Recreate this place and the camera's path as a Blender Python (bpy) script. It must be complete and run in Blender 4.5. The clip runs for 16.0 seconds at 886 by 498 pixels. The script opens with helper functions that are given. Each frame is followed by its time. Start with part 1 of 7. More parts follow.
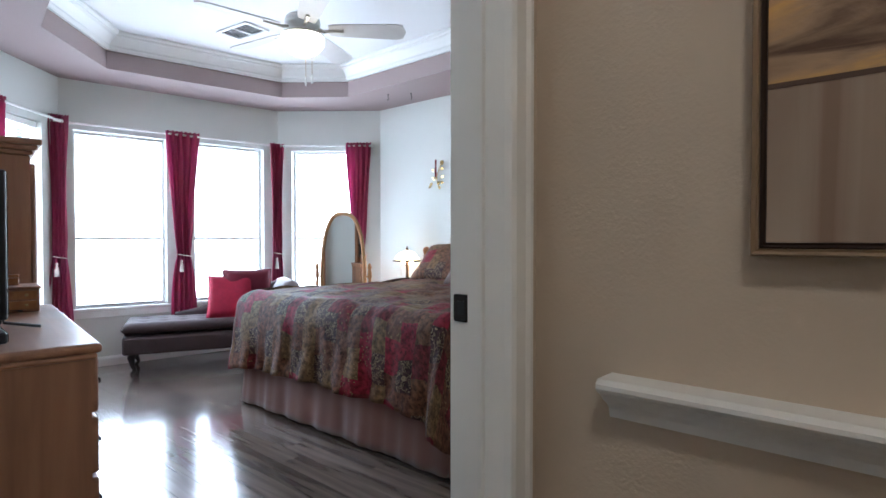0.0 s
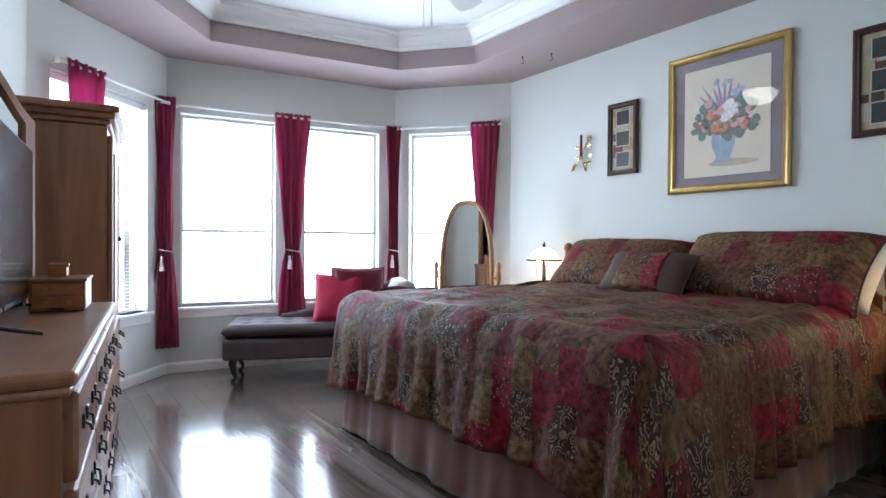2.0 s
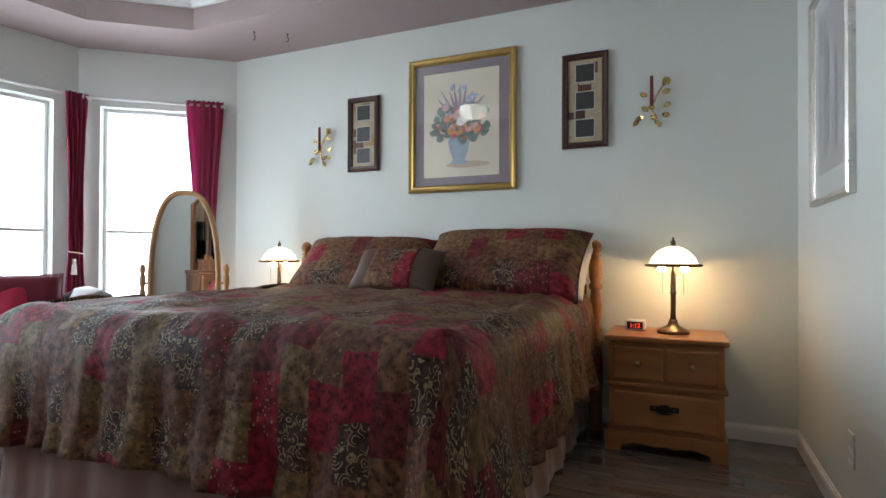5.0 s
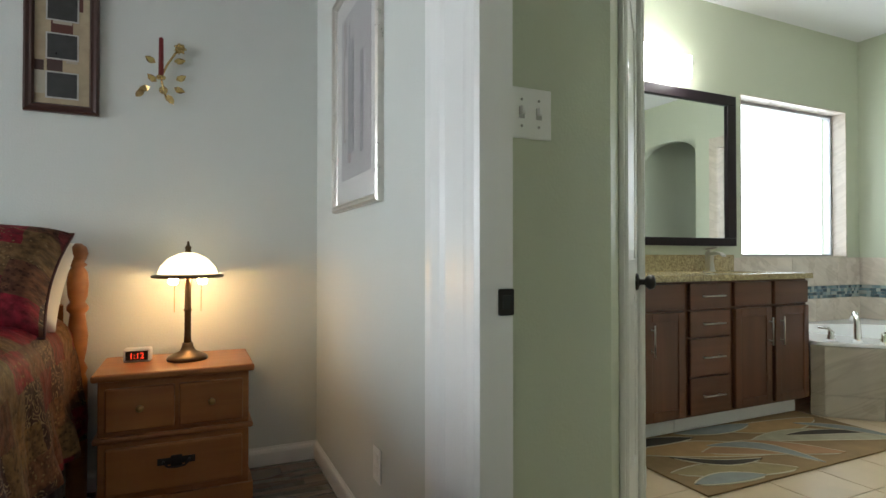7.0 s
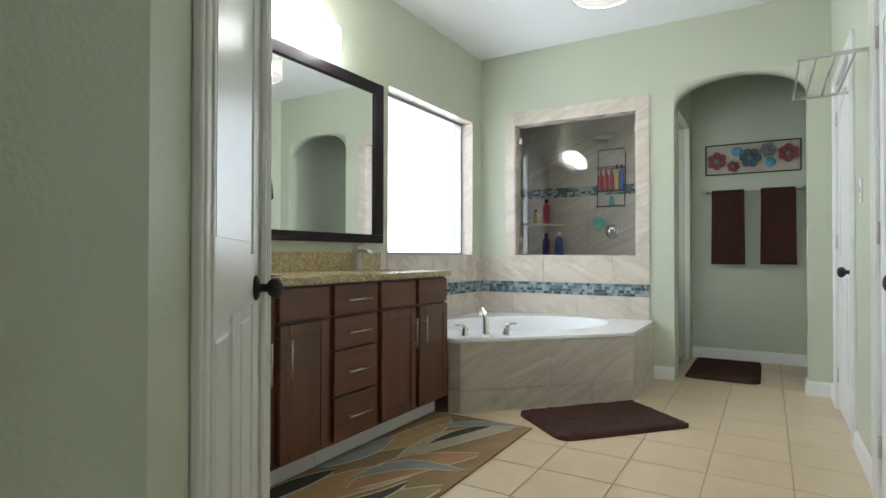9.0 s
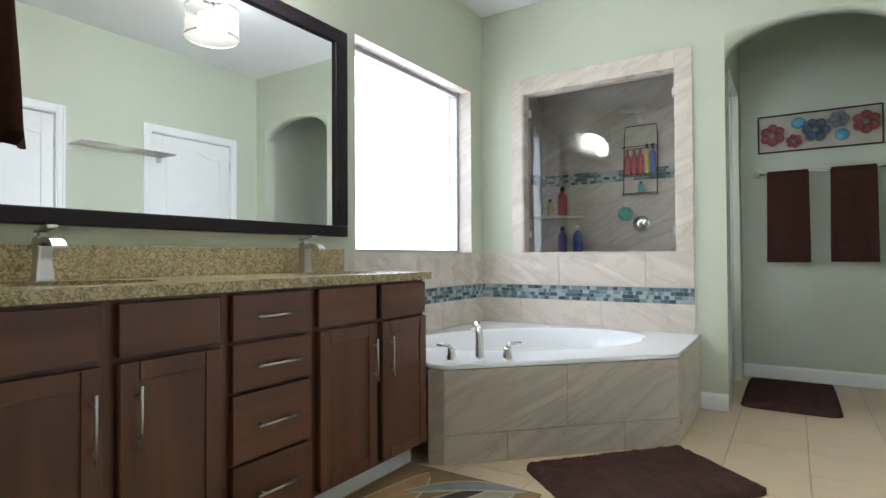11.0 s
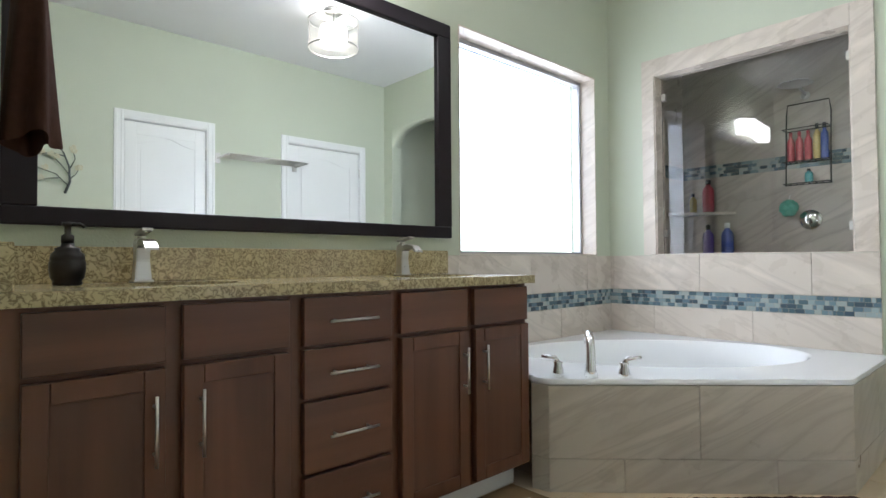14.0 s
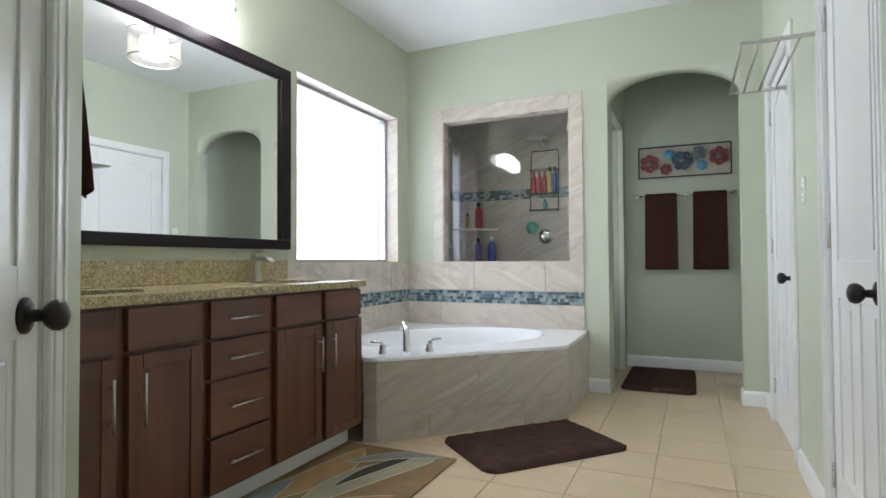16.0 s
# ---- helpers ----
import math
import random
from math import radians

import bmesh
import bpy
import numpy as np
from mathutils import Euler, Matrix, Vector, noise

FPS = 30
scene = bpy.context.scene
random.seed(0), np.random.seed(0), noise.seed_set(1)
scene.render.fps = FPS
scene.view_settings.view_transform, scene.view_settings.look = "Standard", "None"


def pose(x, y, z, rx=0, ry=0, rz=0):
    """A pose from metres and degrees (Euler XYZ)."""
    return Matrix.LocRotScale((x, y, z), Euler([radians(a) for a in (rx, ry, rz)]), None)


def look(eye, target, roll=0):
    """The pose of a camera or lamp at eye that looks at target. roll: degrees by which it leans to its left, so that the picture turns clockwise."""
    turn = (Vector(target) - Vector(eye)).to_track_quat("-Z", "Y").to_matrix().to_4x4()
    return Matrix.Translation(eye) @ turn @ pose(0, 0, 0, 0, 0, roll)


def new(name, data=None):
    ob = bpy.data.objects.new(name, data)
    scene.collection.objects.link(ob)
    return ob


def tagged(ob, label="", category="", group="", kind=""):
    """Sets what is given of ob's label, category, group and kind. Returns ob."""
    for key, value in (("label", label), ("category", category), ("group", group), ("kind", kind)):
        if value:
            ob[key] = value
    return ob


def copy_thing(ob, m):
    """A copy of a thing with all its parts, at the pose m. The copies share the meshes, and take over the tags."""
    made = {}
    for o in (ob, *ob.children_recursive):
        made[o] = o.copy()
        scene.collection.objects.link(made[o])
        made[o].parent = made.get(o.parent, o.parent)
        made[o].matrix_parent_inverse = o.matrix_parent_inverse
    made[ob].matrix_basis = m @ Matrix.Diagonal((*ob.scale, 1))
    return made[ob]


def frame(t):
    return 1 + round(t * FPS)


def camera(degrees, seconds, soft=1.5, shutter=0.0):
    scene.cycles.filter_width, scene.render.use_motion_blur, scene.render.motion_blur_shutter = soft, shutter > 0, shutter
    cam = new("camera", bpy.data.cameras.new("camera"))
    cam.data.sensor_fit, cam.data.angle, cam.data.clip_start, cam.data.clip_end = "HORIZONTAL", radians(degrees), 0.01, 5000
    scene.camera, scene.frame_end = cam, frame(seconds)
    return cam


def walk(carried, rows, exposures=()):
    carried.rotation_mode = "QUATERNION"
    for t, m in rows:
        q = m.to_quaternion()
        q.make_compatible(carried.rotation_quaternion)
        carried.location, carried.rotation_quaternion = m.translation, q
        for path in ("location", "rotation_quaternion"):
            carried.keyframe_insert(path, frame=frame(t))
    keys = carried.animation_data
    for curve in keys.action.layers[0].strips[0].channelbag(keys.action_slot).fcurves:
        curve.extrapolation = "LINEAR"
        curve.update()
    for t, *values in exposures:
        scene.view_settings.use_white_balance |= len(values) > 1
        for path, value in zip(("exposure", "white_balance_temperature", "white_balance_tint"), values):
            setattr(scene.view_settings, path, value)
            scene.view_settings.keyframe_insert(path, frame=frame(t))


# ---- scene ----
cam = camera(78.0, 16.0)
PATH = [
    (0, (-0.245, 0.111, 1.127), (-1.563, 1.616, 1.089), -0.0),
    (0.5, (-0.454, 0.364, 1.12), (-1.979, 1.657, 1.083), 0.1),
    (1, (-0.65, 0.463, 1.09), (-2.268, 1.637, 1.057), 0.2),
    (1.5, (-0.854, 0.53, 1.073), (-2.481, 1.692, 1.044), 0.2),
    (2, (-0.981, 0.662, 1.039), (-2.592, 1.846, 1.019), 0.4),
    (2.5, (-1.077, 0.742, 1.031), (-2.622, 2.011, 1.011), 0.4),
    (3, (-1.166, 0.721, 1.021), (-2.636, 2.077, 1.0), 0.2),
    (5.5, (-1.376, 0.84, 0.968), (-1.831, 2.788, 0.994), 0.2),
    (6, (-1.412, 0.987, 0.982), (-1.419, 2.987, 1.011), 0.2),
    (6.5, (-1.4, 1.135, 0.984), (-0.988, 3.091, 1.016), 0.2),
    (7, (-1.383, 1.311, 1.004), (-0.551, 3.129, 1.026), 0.0),
    (7.5, (-1.34, 1.426, 0.995), (-0.16, 3.04, 1.015), -0.0),
    (8, (-1.207, 1.556, 1.008), (0.254, 2.922, 1.023), 0.2),
    (8.5, (-1.035, 1.684, 0.99), (0.588, 2.851, 1.01), 0.1),
    (9, (-0.808, 1.763, 0.987), (0.911, 2.786, 1.01), 0.1),
    (11.5, (0.204, 2.105, 0.953), (1.853, 3.235, 0.991), -0.7),
    (12, (0.289, 2.128, 0.951), (1.803, 3.435, 0.992), -0.5),
    (12.5, (0.329, 2.141, 0.947), (1.743, 3.554, 0.99), -0.4),
    (13, (0.361, 2.115, 0.946), (1.724, 3.578, 0.986), -0.2),
    (13.5, (0.367, 2.087, 0.951), (1.713, 3.566, 0.991), -0.3),
    (14, (0.342, 2.035, 0.949), (1.69, 3.512, 0.996), -0.4),
    (14.5, (0.215, 1.936, 0.975), (1.628, 3.352, 1.011), -0.1),
    (15, (0.038, 1.872, 0.984), (1.612, 3.107, 1.019), -0.1),
    (15.5, (-0.188, 1.825, 0.991), (1.522, 2.862, 1.03), -0.2),
    (16, (-0.403, 1.834, 0.994), (1.416, 2.663, 1.039), -0.3),
]
EXPOSURES = [(0, 0.62, 5350, 9), (2.5, 0.46, 5400, 8), (4, 0.27, 5650, 7), (5.5, 0.20, 5950, 6), (7, 0.17, 6150, 5), (8, 0.20, 5950, 6), (9, 0.24, 5950, 9), (12, 0.32, 5800, 13), (16, 0.24, 5800, 13)]
walk(cam, [(t, look(eye, target, roll)) for t, eye, target, roll in PATH], EXPOSURES)
# ---------------- world, sun, large lights ----------------
world = bpy.data.worlds.new("sky")
scene.world = world
world.use_nodes = True
_bg = world.node_tree.nodes["Background"]
_sky = world.node_tree.nodes.new("ShaderNodeTexSky")
_sky.sky_type, _sky.sun_disc, _sky.sun_elevation, _sky.sun_rotation = "NISHITA", False, radians(46), radians(132)
_bg.inputs["Strength"].default_value = 0.12
world.node_tree.links.new(_sky.outputs[0], _bg.inputs["Color"])


def area_lamp(name, m, sx, sy, power, color=(1, 1, 1), spread=180):
    d = bpy.data.lights.new(name, "AREA")
    d.shape, d.size, d.size_y, d.energy, d.color, d.spread = "RECTANGLE", sx, sy, power, color, radians(spread)
    ob = new(name, d)
    ob.matrix_world = m
    return ob


_sun = bpy.data.lights.new("sun", "SUN")
_sun.energy, _sun.angle, _sun.color = 2.0, radians(0.6), (1, 0.95, 0.88)
sun = new("sun", _sun)
sun.matrix_world = look((10, -9, 14), (0, 0, 0))

# ---------------- plan ----------------
ZS, ZT, ZB = 2.48, 2.76, 2.85          # bedroom soffit, tray ceiling, bath ceiling
BW, C1, C2, C3 = (-4.577, 4.05), (-5.42, 3.353), (-5.718, 1.453), (-4.85, 0.60)
EL = (-1.04, 0.067)                    # where the dresser wall meets the entry wall
PX, YB = -0.82, 4.05                   # partition face, bed wall face
YV, XS, YR, XF = 4.115, 3.857, 1.38, 5.05  # bath: vanity wall, shower wall, closet wall, far niche wall
DAY = (0.93, 0.97, 1.0)
WIN_MID = ((0.10, 0.83), (1.08, 1.765))
WIN_R, WIN_L = (0.14, 0.80), (0.15, 1.0)
ZW0, ZW1 = 0.52, 2.06


def along(A, B, s, out=0.0):
    """Point s metres from A towards B, moved out to the right of that way."""
    d = (Vector(B) - Vector(A)).normalized()
    return Vector((A[0] + d.x * s + d.y * out, A[1] + d.y * s - d.x * out))


def window_lamp(A, B, s0, s1, z0, z1, glow, out):
    c = along(A, B, (s0 + s1) / 2, out)
    d = (Vector(B) - Vector(A)).normalized()
    eye = Vector((c.x, c.y, (z0 + z1) / 2))
    w, h = s1 - s0, z1 - z0
    return area_lamp("window_daylight", look(eye, eye - Vector((d.y, -d.x, 0))), w, h, glow * w * h * math.pi, DAY)


# daylight standing in each window; rooms run clockwise, so "out" is to the left of C2 to C1
GLOW_BED, GLOW_BATH = 6.7, 4.1
for _s in WIN_MID:
    window_lamp(C1, C2, 1.923 - _s[1], 1.923 - _s[0], ZW0, ZW1, GLOW_BED, 0.20)
window_lamp(BW, C1, 1.091 - WIN_R[1], 1.091 - WIN_R[0], ZW0, ZW1, GLOW_BED, 0.20)
window_lamp(C2, C3, 1.217 - WIN_L[1], 1.217 - WIN_L[0], ZW0, ZW1, GLOW_BED * 1.6, 0.20)  # boosted past the others: the slats block much, and the bed's foot needs light
window_lamp((3.70, YV), (2.36, YV), 0.03, 1.31, 1.0, 2.2, GLOW_BATH, 0.20)

# ---------------- materials ----------------


def mat(name, col, rough=0.5, metal=0.0, var=0.12, scale=6.0, bump=0.08, bscale=80.0, coat=0.0, sheen=0.0, rvar=0.08, spec=0.5):
    m = bpy.data.materials.new(name)
    m.use_nodes = True
    n, l = m.node_tree.nodes, m.node_tree.links
    b = n["Principled BSDF"]
    b.inputs["Metallic"].default_value = metal
    b.inputs["Coat Weight"].default_value = coat
    b.inputs["Coat Roughness"].default_value = 0.12
    b.inputs["Sheen Weight"].default_value = sheen
    b.inputs["Specular IOR Level"].default_value = spec
    tc = n.new("ShaderNodeTexCoord")
    oi = n.new("ShaderNodeObjectInfo")
    ad = n.new("ShaderNodeVectorMath")
    ad.operation = "ADD"
    sc = n.new("ShaderNodeMath")
    sc.operation = "MULTIPLY"
    sc.inputs[1].default_value = 17.0
    l.new(oi.outputs["Random"], sc.inputs[0])
    l.new(tc.outputs["Object"], ad.inputs[0])
    l.new(sc.outputs[0], ad.inputs[1])
    a = n.new("ShaderNodeTexNoise")
    a.inputs["Scale"].default_value, a.inputs["Detail"].default_value = scale, 5
    l.new(ad.outputs[0], a.inputs["Vector"])
    mx = n.new("ShaderNodeMix")
    mx.data_type = "RGBA"
    mx.inputs[6].default_value = (*[c * (1 - var) for c in col], 1)
    mx.inputs[7].default_value = (*[min(1, c * (1 + var)) for c in col], 1)
    l.new(a.outputs["Fac"], mx.inputs[0])
    l.new(mx.outputs[2], b.inputs["Base Color"])
    mr = n.new("ShaderNodeMapRange")
    mr.inputs[3].default_value, mr.inputs[4].default_value = max(0, rough - rvar), min(1, rough + rvar)
    l.new(a.outputs["Fac"], mr.inputs[0])
    l.new(mr.outputs[0], b.inputs["Roughness"])
    if bump:
        f = n.new("ShaderNodeTexNoise")
        f.inputs["Scale"].default_value, f.inputs["Detail"].default_value = bscale, 3
        l.new(ad.outputs[0], f.inputs["Vector"])
        bp = n.new("ShaderNodeBump")
        bp.inputs["Strength"].default_value, bp.inputs["Distance"].default_value = bump, 0.004
        l.new(f.outputs["Fac"], bp.inputs["Height"])
        l.new(bp.outputs[0], b.inputs["Normal"])
    return m


def wood(name, dark, light, axis=0, rough=0.4, grain=1.0, coat=0.15, rvar=0.1, ring=14.0, spec=0.5):
    """Wood with its grain along one axis of the object."""
    m = mat(name, light, rough, 0, 0.1, 4, 0, coat=coat, spec=spec)
    n, l = m.node_tree.nodes, m.node_tree.links
    b = n["Principled BSDF"]
    tc = n.new("ShaderNodeTexCoord")
    oi = n.new("ShaderNodeObjectInfo")
    mp = n.new("ShaderNodeMapping")
    s = [ring, ring, ring]
    s[axis] = ring * 0.07
    mp.inputs["Scale"].default_value = s
    k = n.new("ShaderNodeMath")
    k.operation = "MULTIPLY"
    k.inputs[1].default_value = 31.0
    l.new(oi.outputs["Random"], k.inputs[0])
    l.new(tc.outputs["Object"], mp.inputs["Vector"])
    l.new(k.outputs[0], mp.inputs["Location"])
    a = n.new("ShaderNodeTexNoise")
    a.inputs["Scale"].default_value, a.inputs["Detail"].default_value, a.inputs["Distortion"].default_value = 1.0, 8, 0.7
    l.new(mp.outputs[0], a.inputs["Vector"])
    cr = n.new("ShaderNodeValToRGB")
    cr.color_ramp.elements[0].position, cr.color_ramp.elements[1].position = 0.3, 0.72
    cr.color_ramp.elements[0].color, cr.color_ramp.elements[1].color = (*dark, 1), (*light, 1)
    l.new(a.outputs["Fac"], cr.inputs[0])
    hv = n.new("ShaderNodeHueSaturation")
    vr = n.new("ShaderNodeMapRange")
    vr.inputs[3].default_value, vr.inputs[4].default_value = 1 - 0.14 * grain, 1 + 0.14 * grain
    l.new(oi.outputs["Random"], vr.inputs[0])
    l.new(vr.outputs[0], hv.inputs["Value"])
    l.new(cr.outputs[0], hv.inputs["Color"])
    l.new(hv.outputs[0], b.inputs["Base Color"])
    bp = n.new("ShaderNodeBump")
    bp.inputs["Strength"].default_value, bp.inputs["Distance"].default_value = 0.12, 0.003
    l.new(a.outputs["Fac"], bp.inputs["Height"])
    l.new(bp.outputs[0], b.inputs["Normal"])
    return m


def stone(name, base, vein, scale=3.0, rough=0.3, stretch=(1, 1, 1), width=0.06, detail=7):
    m = mat(name, base, rough, 0, 0.08, 5, 0.03, 60)
    n, l = m.node_tree.nodes, m.node_tree.links
    b = n["Principled BSDF"]
    tc = n.new("ShaderNodeTexCoord")
    oi = n.new("ShaderNodeObjectInfo")
    mp = n.new("ShaderNodeMapping")
    mp.inputs["Scale"].default_value = stretch
    tilt = n.new("ShaderNodeMapping")
    tilt.inputs["Rotation"].default_value = (0.48, 0.42, 0.3)
    k = n.new("ShaderNodeMath")
    k.operation = "MULTIPLY"
    k.inputs[1].default_value = 23.0
    l.new(oi.outputs["Random"], k.inputs[0])
    l.new(k.outputs[0], mp.inputs["Location"])
    l.new(tc.outputs["Object"], tilt.inputs["Vector"])
    l.new(tilt.outputs[0], mp.inputs["Vector"])
    a = n.new("ShaderNodeTexNoise")
    a.inputs["Scale"].default_value, a.inputs["Detail"].default_value, a.inputs["Distortion"].default_value = scale, detail, 0.9
    l.new(mp.outputs[0], a.inputs["Vector"])
    cr = n.new("ShaderNodeValToRGB")
    e = cr.color_ramp.elements
    e[0].position, e[0].color = 0.34, (*base, 1)
    e[1].position, e[1].color = 0.66, (*[min(1, c * 1.12) for c in base], 1)
    v = cr.color_ramp.elements.new(0.5)
    v.color = (*vein, 1)
    v2 = cr.color_ramp.elements.new(0.5 - width)
    v2.color = (*base, 1)
    v3 = cr.color_ramp.elements.new(0.5 + width)
    v3.color = (*[c * 0.97 for c in base], 1)
    l.new(a.outputs["Fac"], cr.inputs[0])
    l.new(cr.outputs[0], b.inputs["Base Color"])
    return m


def glass(name, rough=0.0, tint=(1, 1, 1)):
    m = bpy.data.materials.new(name)
    m.use_nodes = True
    b = m.node_tree.nodes["Principled BSDF"]
    b.inputs["Base Color"].default_value = (*tint, 1)
    b.inputs["Roughness"].default_value = rough
    b.inputs["Transmission Weight"].default_value = 1.0
    b.inputs["IOR"].default_value = 1.45
    return m


def emit(name, col, strength):
    m = bpy.data.materials.new(name)
    m.use_nodes = True
    b = m.node_tree.nodes["Principled BSDF"]
    b.inputs["Base Color"].default_value = (*col, 1)
    b.inputs["Emission Color"].default_value = (*col, 1)
    b.inputs["Emission Strength"].default_value = strength
    return m


def bricky(name, cols, sx, sy, rough):
    """Small cells of mixed colours by Random Per Island."""
    m = mat(name, cols[0], rough, 0, 0.05, 30, 0)
    n, l = m.node_tree.nodes, m.node_tree.links
    g = n.new("ShaderNodeNewGeometry")
    cr = n.new("ShaderNodeValToRGB")
    cr.color_ramp.interpolation = "CONSTANT"
    e = cr.color_ramp.elements
    e[0].color = (*cols[0], 1)
    e[1].position, e[1].color = 1 / len(cols), (*cols[1], 1)
    for i in range(2, len(cols)):
        x = e.new(i / len(cols))
        x.color = (*cols[i], 1)
    l.new(g.outputs["Random Per Island"], cr.inputs[0])
    l.new(cr.outputs[0], n["Principled BSDF"].inputs["Base Color"])
    return m


M_WALL = mat("bedroom wall paint", (0.63, 0.65, 0.615), 0.75, 0, 0.03, 2.5, 0.25, 140)
M_MAUVE = mat("mauve ceiling paint", (0.36, 0.285, 0.28), 0.75, 0, 0.04, 2.5, 0.25, 120)
M_WHITE = mat("white trim paint", (0.82, 0.82, 0.80), 0.30, 0, 0.03, 3, 0.012, 60, rvar=0.03)
M_CEIL = mat("white ceiling paint", (0.80, 0.80, 0.80), 0.85, 0, 0.03, 2.5, 0.3, 120)
M_GREEN = mat("sage green wall paint", (0.54, 0.575, 0.45), 0.55, 0, 0.04, 2.5, 0.25, 130)
M_TAN = mat("tan hallway paint", (0.55, 0.46, 0.36), 0.7, 0, 0.04, 2.5, 0.25, 130)
M_PLANK = wood("dark laminate plank", (0.086, 0.068, 0.057), (0.24, 0.19, 0.156), 0, 0.20, 1.0, 0.8, 0.03, 16)
M_JOINT = mat("dark floor joint", (0.02, 0.016, 0.014), 0.8, bump=0)
M_TILE = mat("beige floor tile", (0.66, 0.52, 0.35), 0.32, 0, 0.12, 7, 0.08, 30)
M_GROUT = mat("tan grout", (0.50, 0.42, 0.32), 0.9, 0, 0.08, 30, 0.2, 200)
M_OAK = wood("honey oak", (0.19, 0.078, 0.036), (0.32, 0.145, 0.068), 2, 0.42, 0.5, 0.1)
M_OAKH = wood("honey oak along", (0.19, 0.078, 0.036), (0.32, 0.145, 0.068), 0, 0.42, 0.5, 0.1)
M_PINE = wood("golden pine", (0.25, 0.088, 0.021), (0.38, 0.148, 0.04), 0, 0.38, 0.4, 0.2)
M_CHERRY = wood("cherry cabinet", (0.084, 0.030, 0.0145), (0.170, 0.066, 0.031), 2, 0.38, 0.5, 0.15, ring=9)
M_CHERRYH = wood("cherry cabinet along", (0.084, 0.030, 0.0145), (0.170, 0.066, 0.031), 0, 0.38, 0.5, 0.15, ring=9)
M_STONE = stone("cream marble tile", (0.63, 0.56, 0.48), (0.565, 0.495, 0.42), 1.9, 0.28, (0.7, 0.7, 5.0), 0.05)
M_STONE_D = stone("taupe marble tile", (0.54, 0.485, 0.41), (0.465, 0.41, 0.34), 1.9, 0.3, (0.7, 0.7, 5.0), 0.055)
M_GRANITE = stone("gold granite", (0.53, 0.44, 0.25), (0.20, 0.15, 0.075), 55, 0.16, (1, 1, 1), 0.07, 9)
M_MOSAIC = bricky("blue glass mosaic", [(0.10, 0.15, 0.17), (0.20, 0.28, 0.30), (0.36, 0.42, 0.42), (0.07, 0.10, 0.12), (0.26, 0.33, 0.34), (0.42, 0.45, 0.42), (0.14, 0.20, 0.24)], 1, 1, 0.12)
M_ACRYL = mat("white tub acrylic", (0.82, 0.83, 0.83), 0.12, 0, 0.01, 2, 0)
M_NICKEL = mat("brushed nickel", (0.62, 0.60, 0.57), 0.3, 1.0, 0.05, 30, 0.02, 200)
M_CHROME = mat("chrome", (0.8, 0.8, 0.8), 0.07, 1.0, 0.02, 10, 0)
M_BRONZE = mat("dark bronze", (0.035, 0.03, 0.028), 0.35, 0.6, 0.1, 20, 0.02)
M_BRASS = mat("antique brass", (0.42, 0.28, 0.11), 0.3, 1.0, 0.15, 20, 0.05)
M_GOLD = mat("gilt frame", (0.52, 0.36, 0.12), 0.34, 0.85, 0.2, 25, 0.15, 120)
M_DARKW = mat("espresso frame", (0.016, 0.010, 0.013), 0.36, 0, 0.15, 12, 0.03, spec=0.25)
M_MIRROR = mat("mirror glass", (0.90, 0.92, 0.91), 0.012, 1.0, 0.0, 1, 0, rvar=0.004)
M_GLASS = glass("clear glass")
M_BLACK = mat("black plastic", (0.012, 0.012, 0.013), 0.3, 0, 0.1, 10, 0)
M_SCREEN = mat("dark screen", (0.008, 0.008, 0.01), 0.12, 0, 0.0, 10, 0)
M_CURT = mat("burgundy curtain", (0.29, 0.028, 0.062), 0.8, 0, 0.15, 12, 0.15, 300, sheen=0.2)
_n, _l = M_CURT.node_tree.nodes, M_CURT.node_tree.links
_t, _m = _n.new("ShaderNodeBsdfTranslucent"), _n.new("ShaderNodeMixShader")
_t.inputs["Color"].default_value = (0.60, 0.15, 0.33, 1)
_m.inputs[0].default_value = 0.5
_l.new(_n["Principled BSDF"].outputs[0], _m.inputs[1])
_l.new(_t.outputs[0], _m.inputs[2])
_l.new(_m.outputs[0], _n["Material Output"].inputs["Surface"])
M_VELVET = mat("taupe velvet", (0.085, 0.066, 0.07), 0.75, 0, 0.2, 14, 0.15, 260, sheen=0.05, spec=0.2)
M_RED = mat("crimson cushion", (0.30, 0.012, 0.04), 0.65, 0, 0.25, 30, 0.4, 120, sheen=0.05, spec=0.2)
M_MAROON = mat("maroon cushion", (0.12, 0.012, 0.025), 0.7, 0, 0.2, 30, 0.3, 150, sheen=0.05, spec=0.2)
M_SKIRT = mat("brown satin bed skirt", (0.175, 0.072, 0.05), 0.45, 0, 0.15, 10, 0.1, 200, sheen=0.3)
M_TOWEL = mat("dark brown terry", (0.062, 0.028, 0.019), 0.97, 0, 0.3, 60, 0.8, 500, spec=0.1)
M_MAT = mat("brown shag", (0.072, 0.038, 0.030), 0.97, 0, 0.55, 14, 0.9, 260, spec=0.1)

# ---------------- mesh helpers ----------------


def link_mesh(name, bm, material, parent=None, label="", smooth=False):
    me = bpy.data.meshes.new(name)
    bmesh.ops.recalc_face_normals(bm, faces=bm.faces[:])
    bm.to_mesh(me)
    bm.free()
    me.materials.append(material)
    if smooth:
        me.polygons.foreach_set("use_smooth", [True] * len(me.polygons))
    ob = new(name, me)
    ob.parent = parent
    if label:
        ob["label"] = label
    return ob


def part(name, bm, material, parent, label="", smooth=False):
    return link_mesh(name, bm, material, parent, label, smooth)


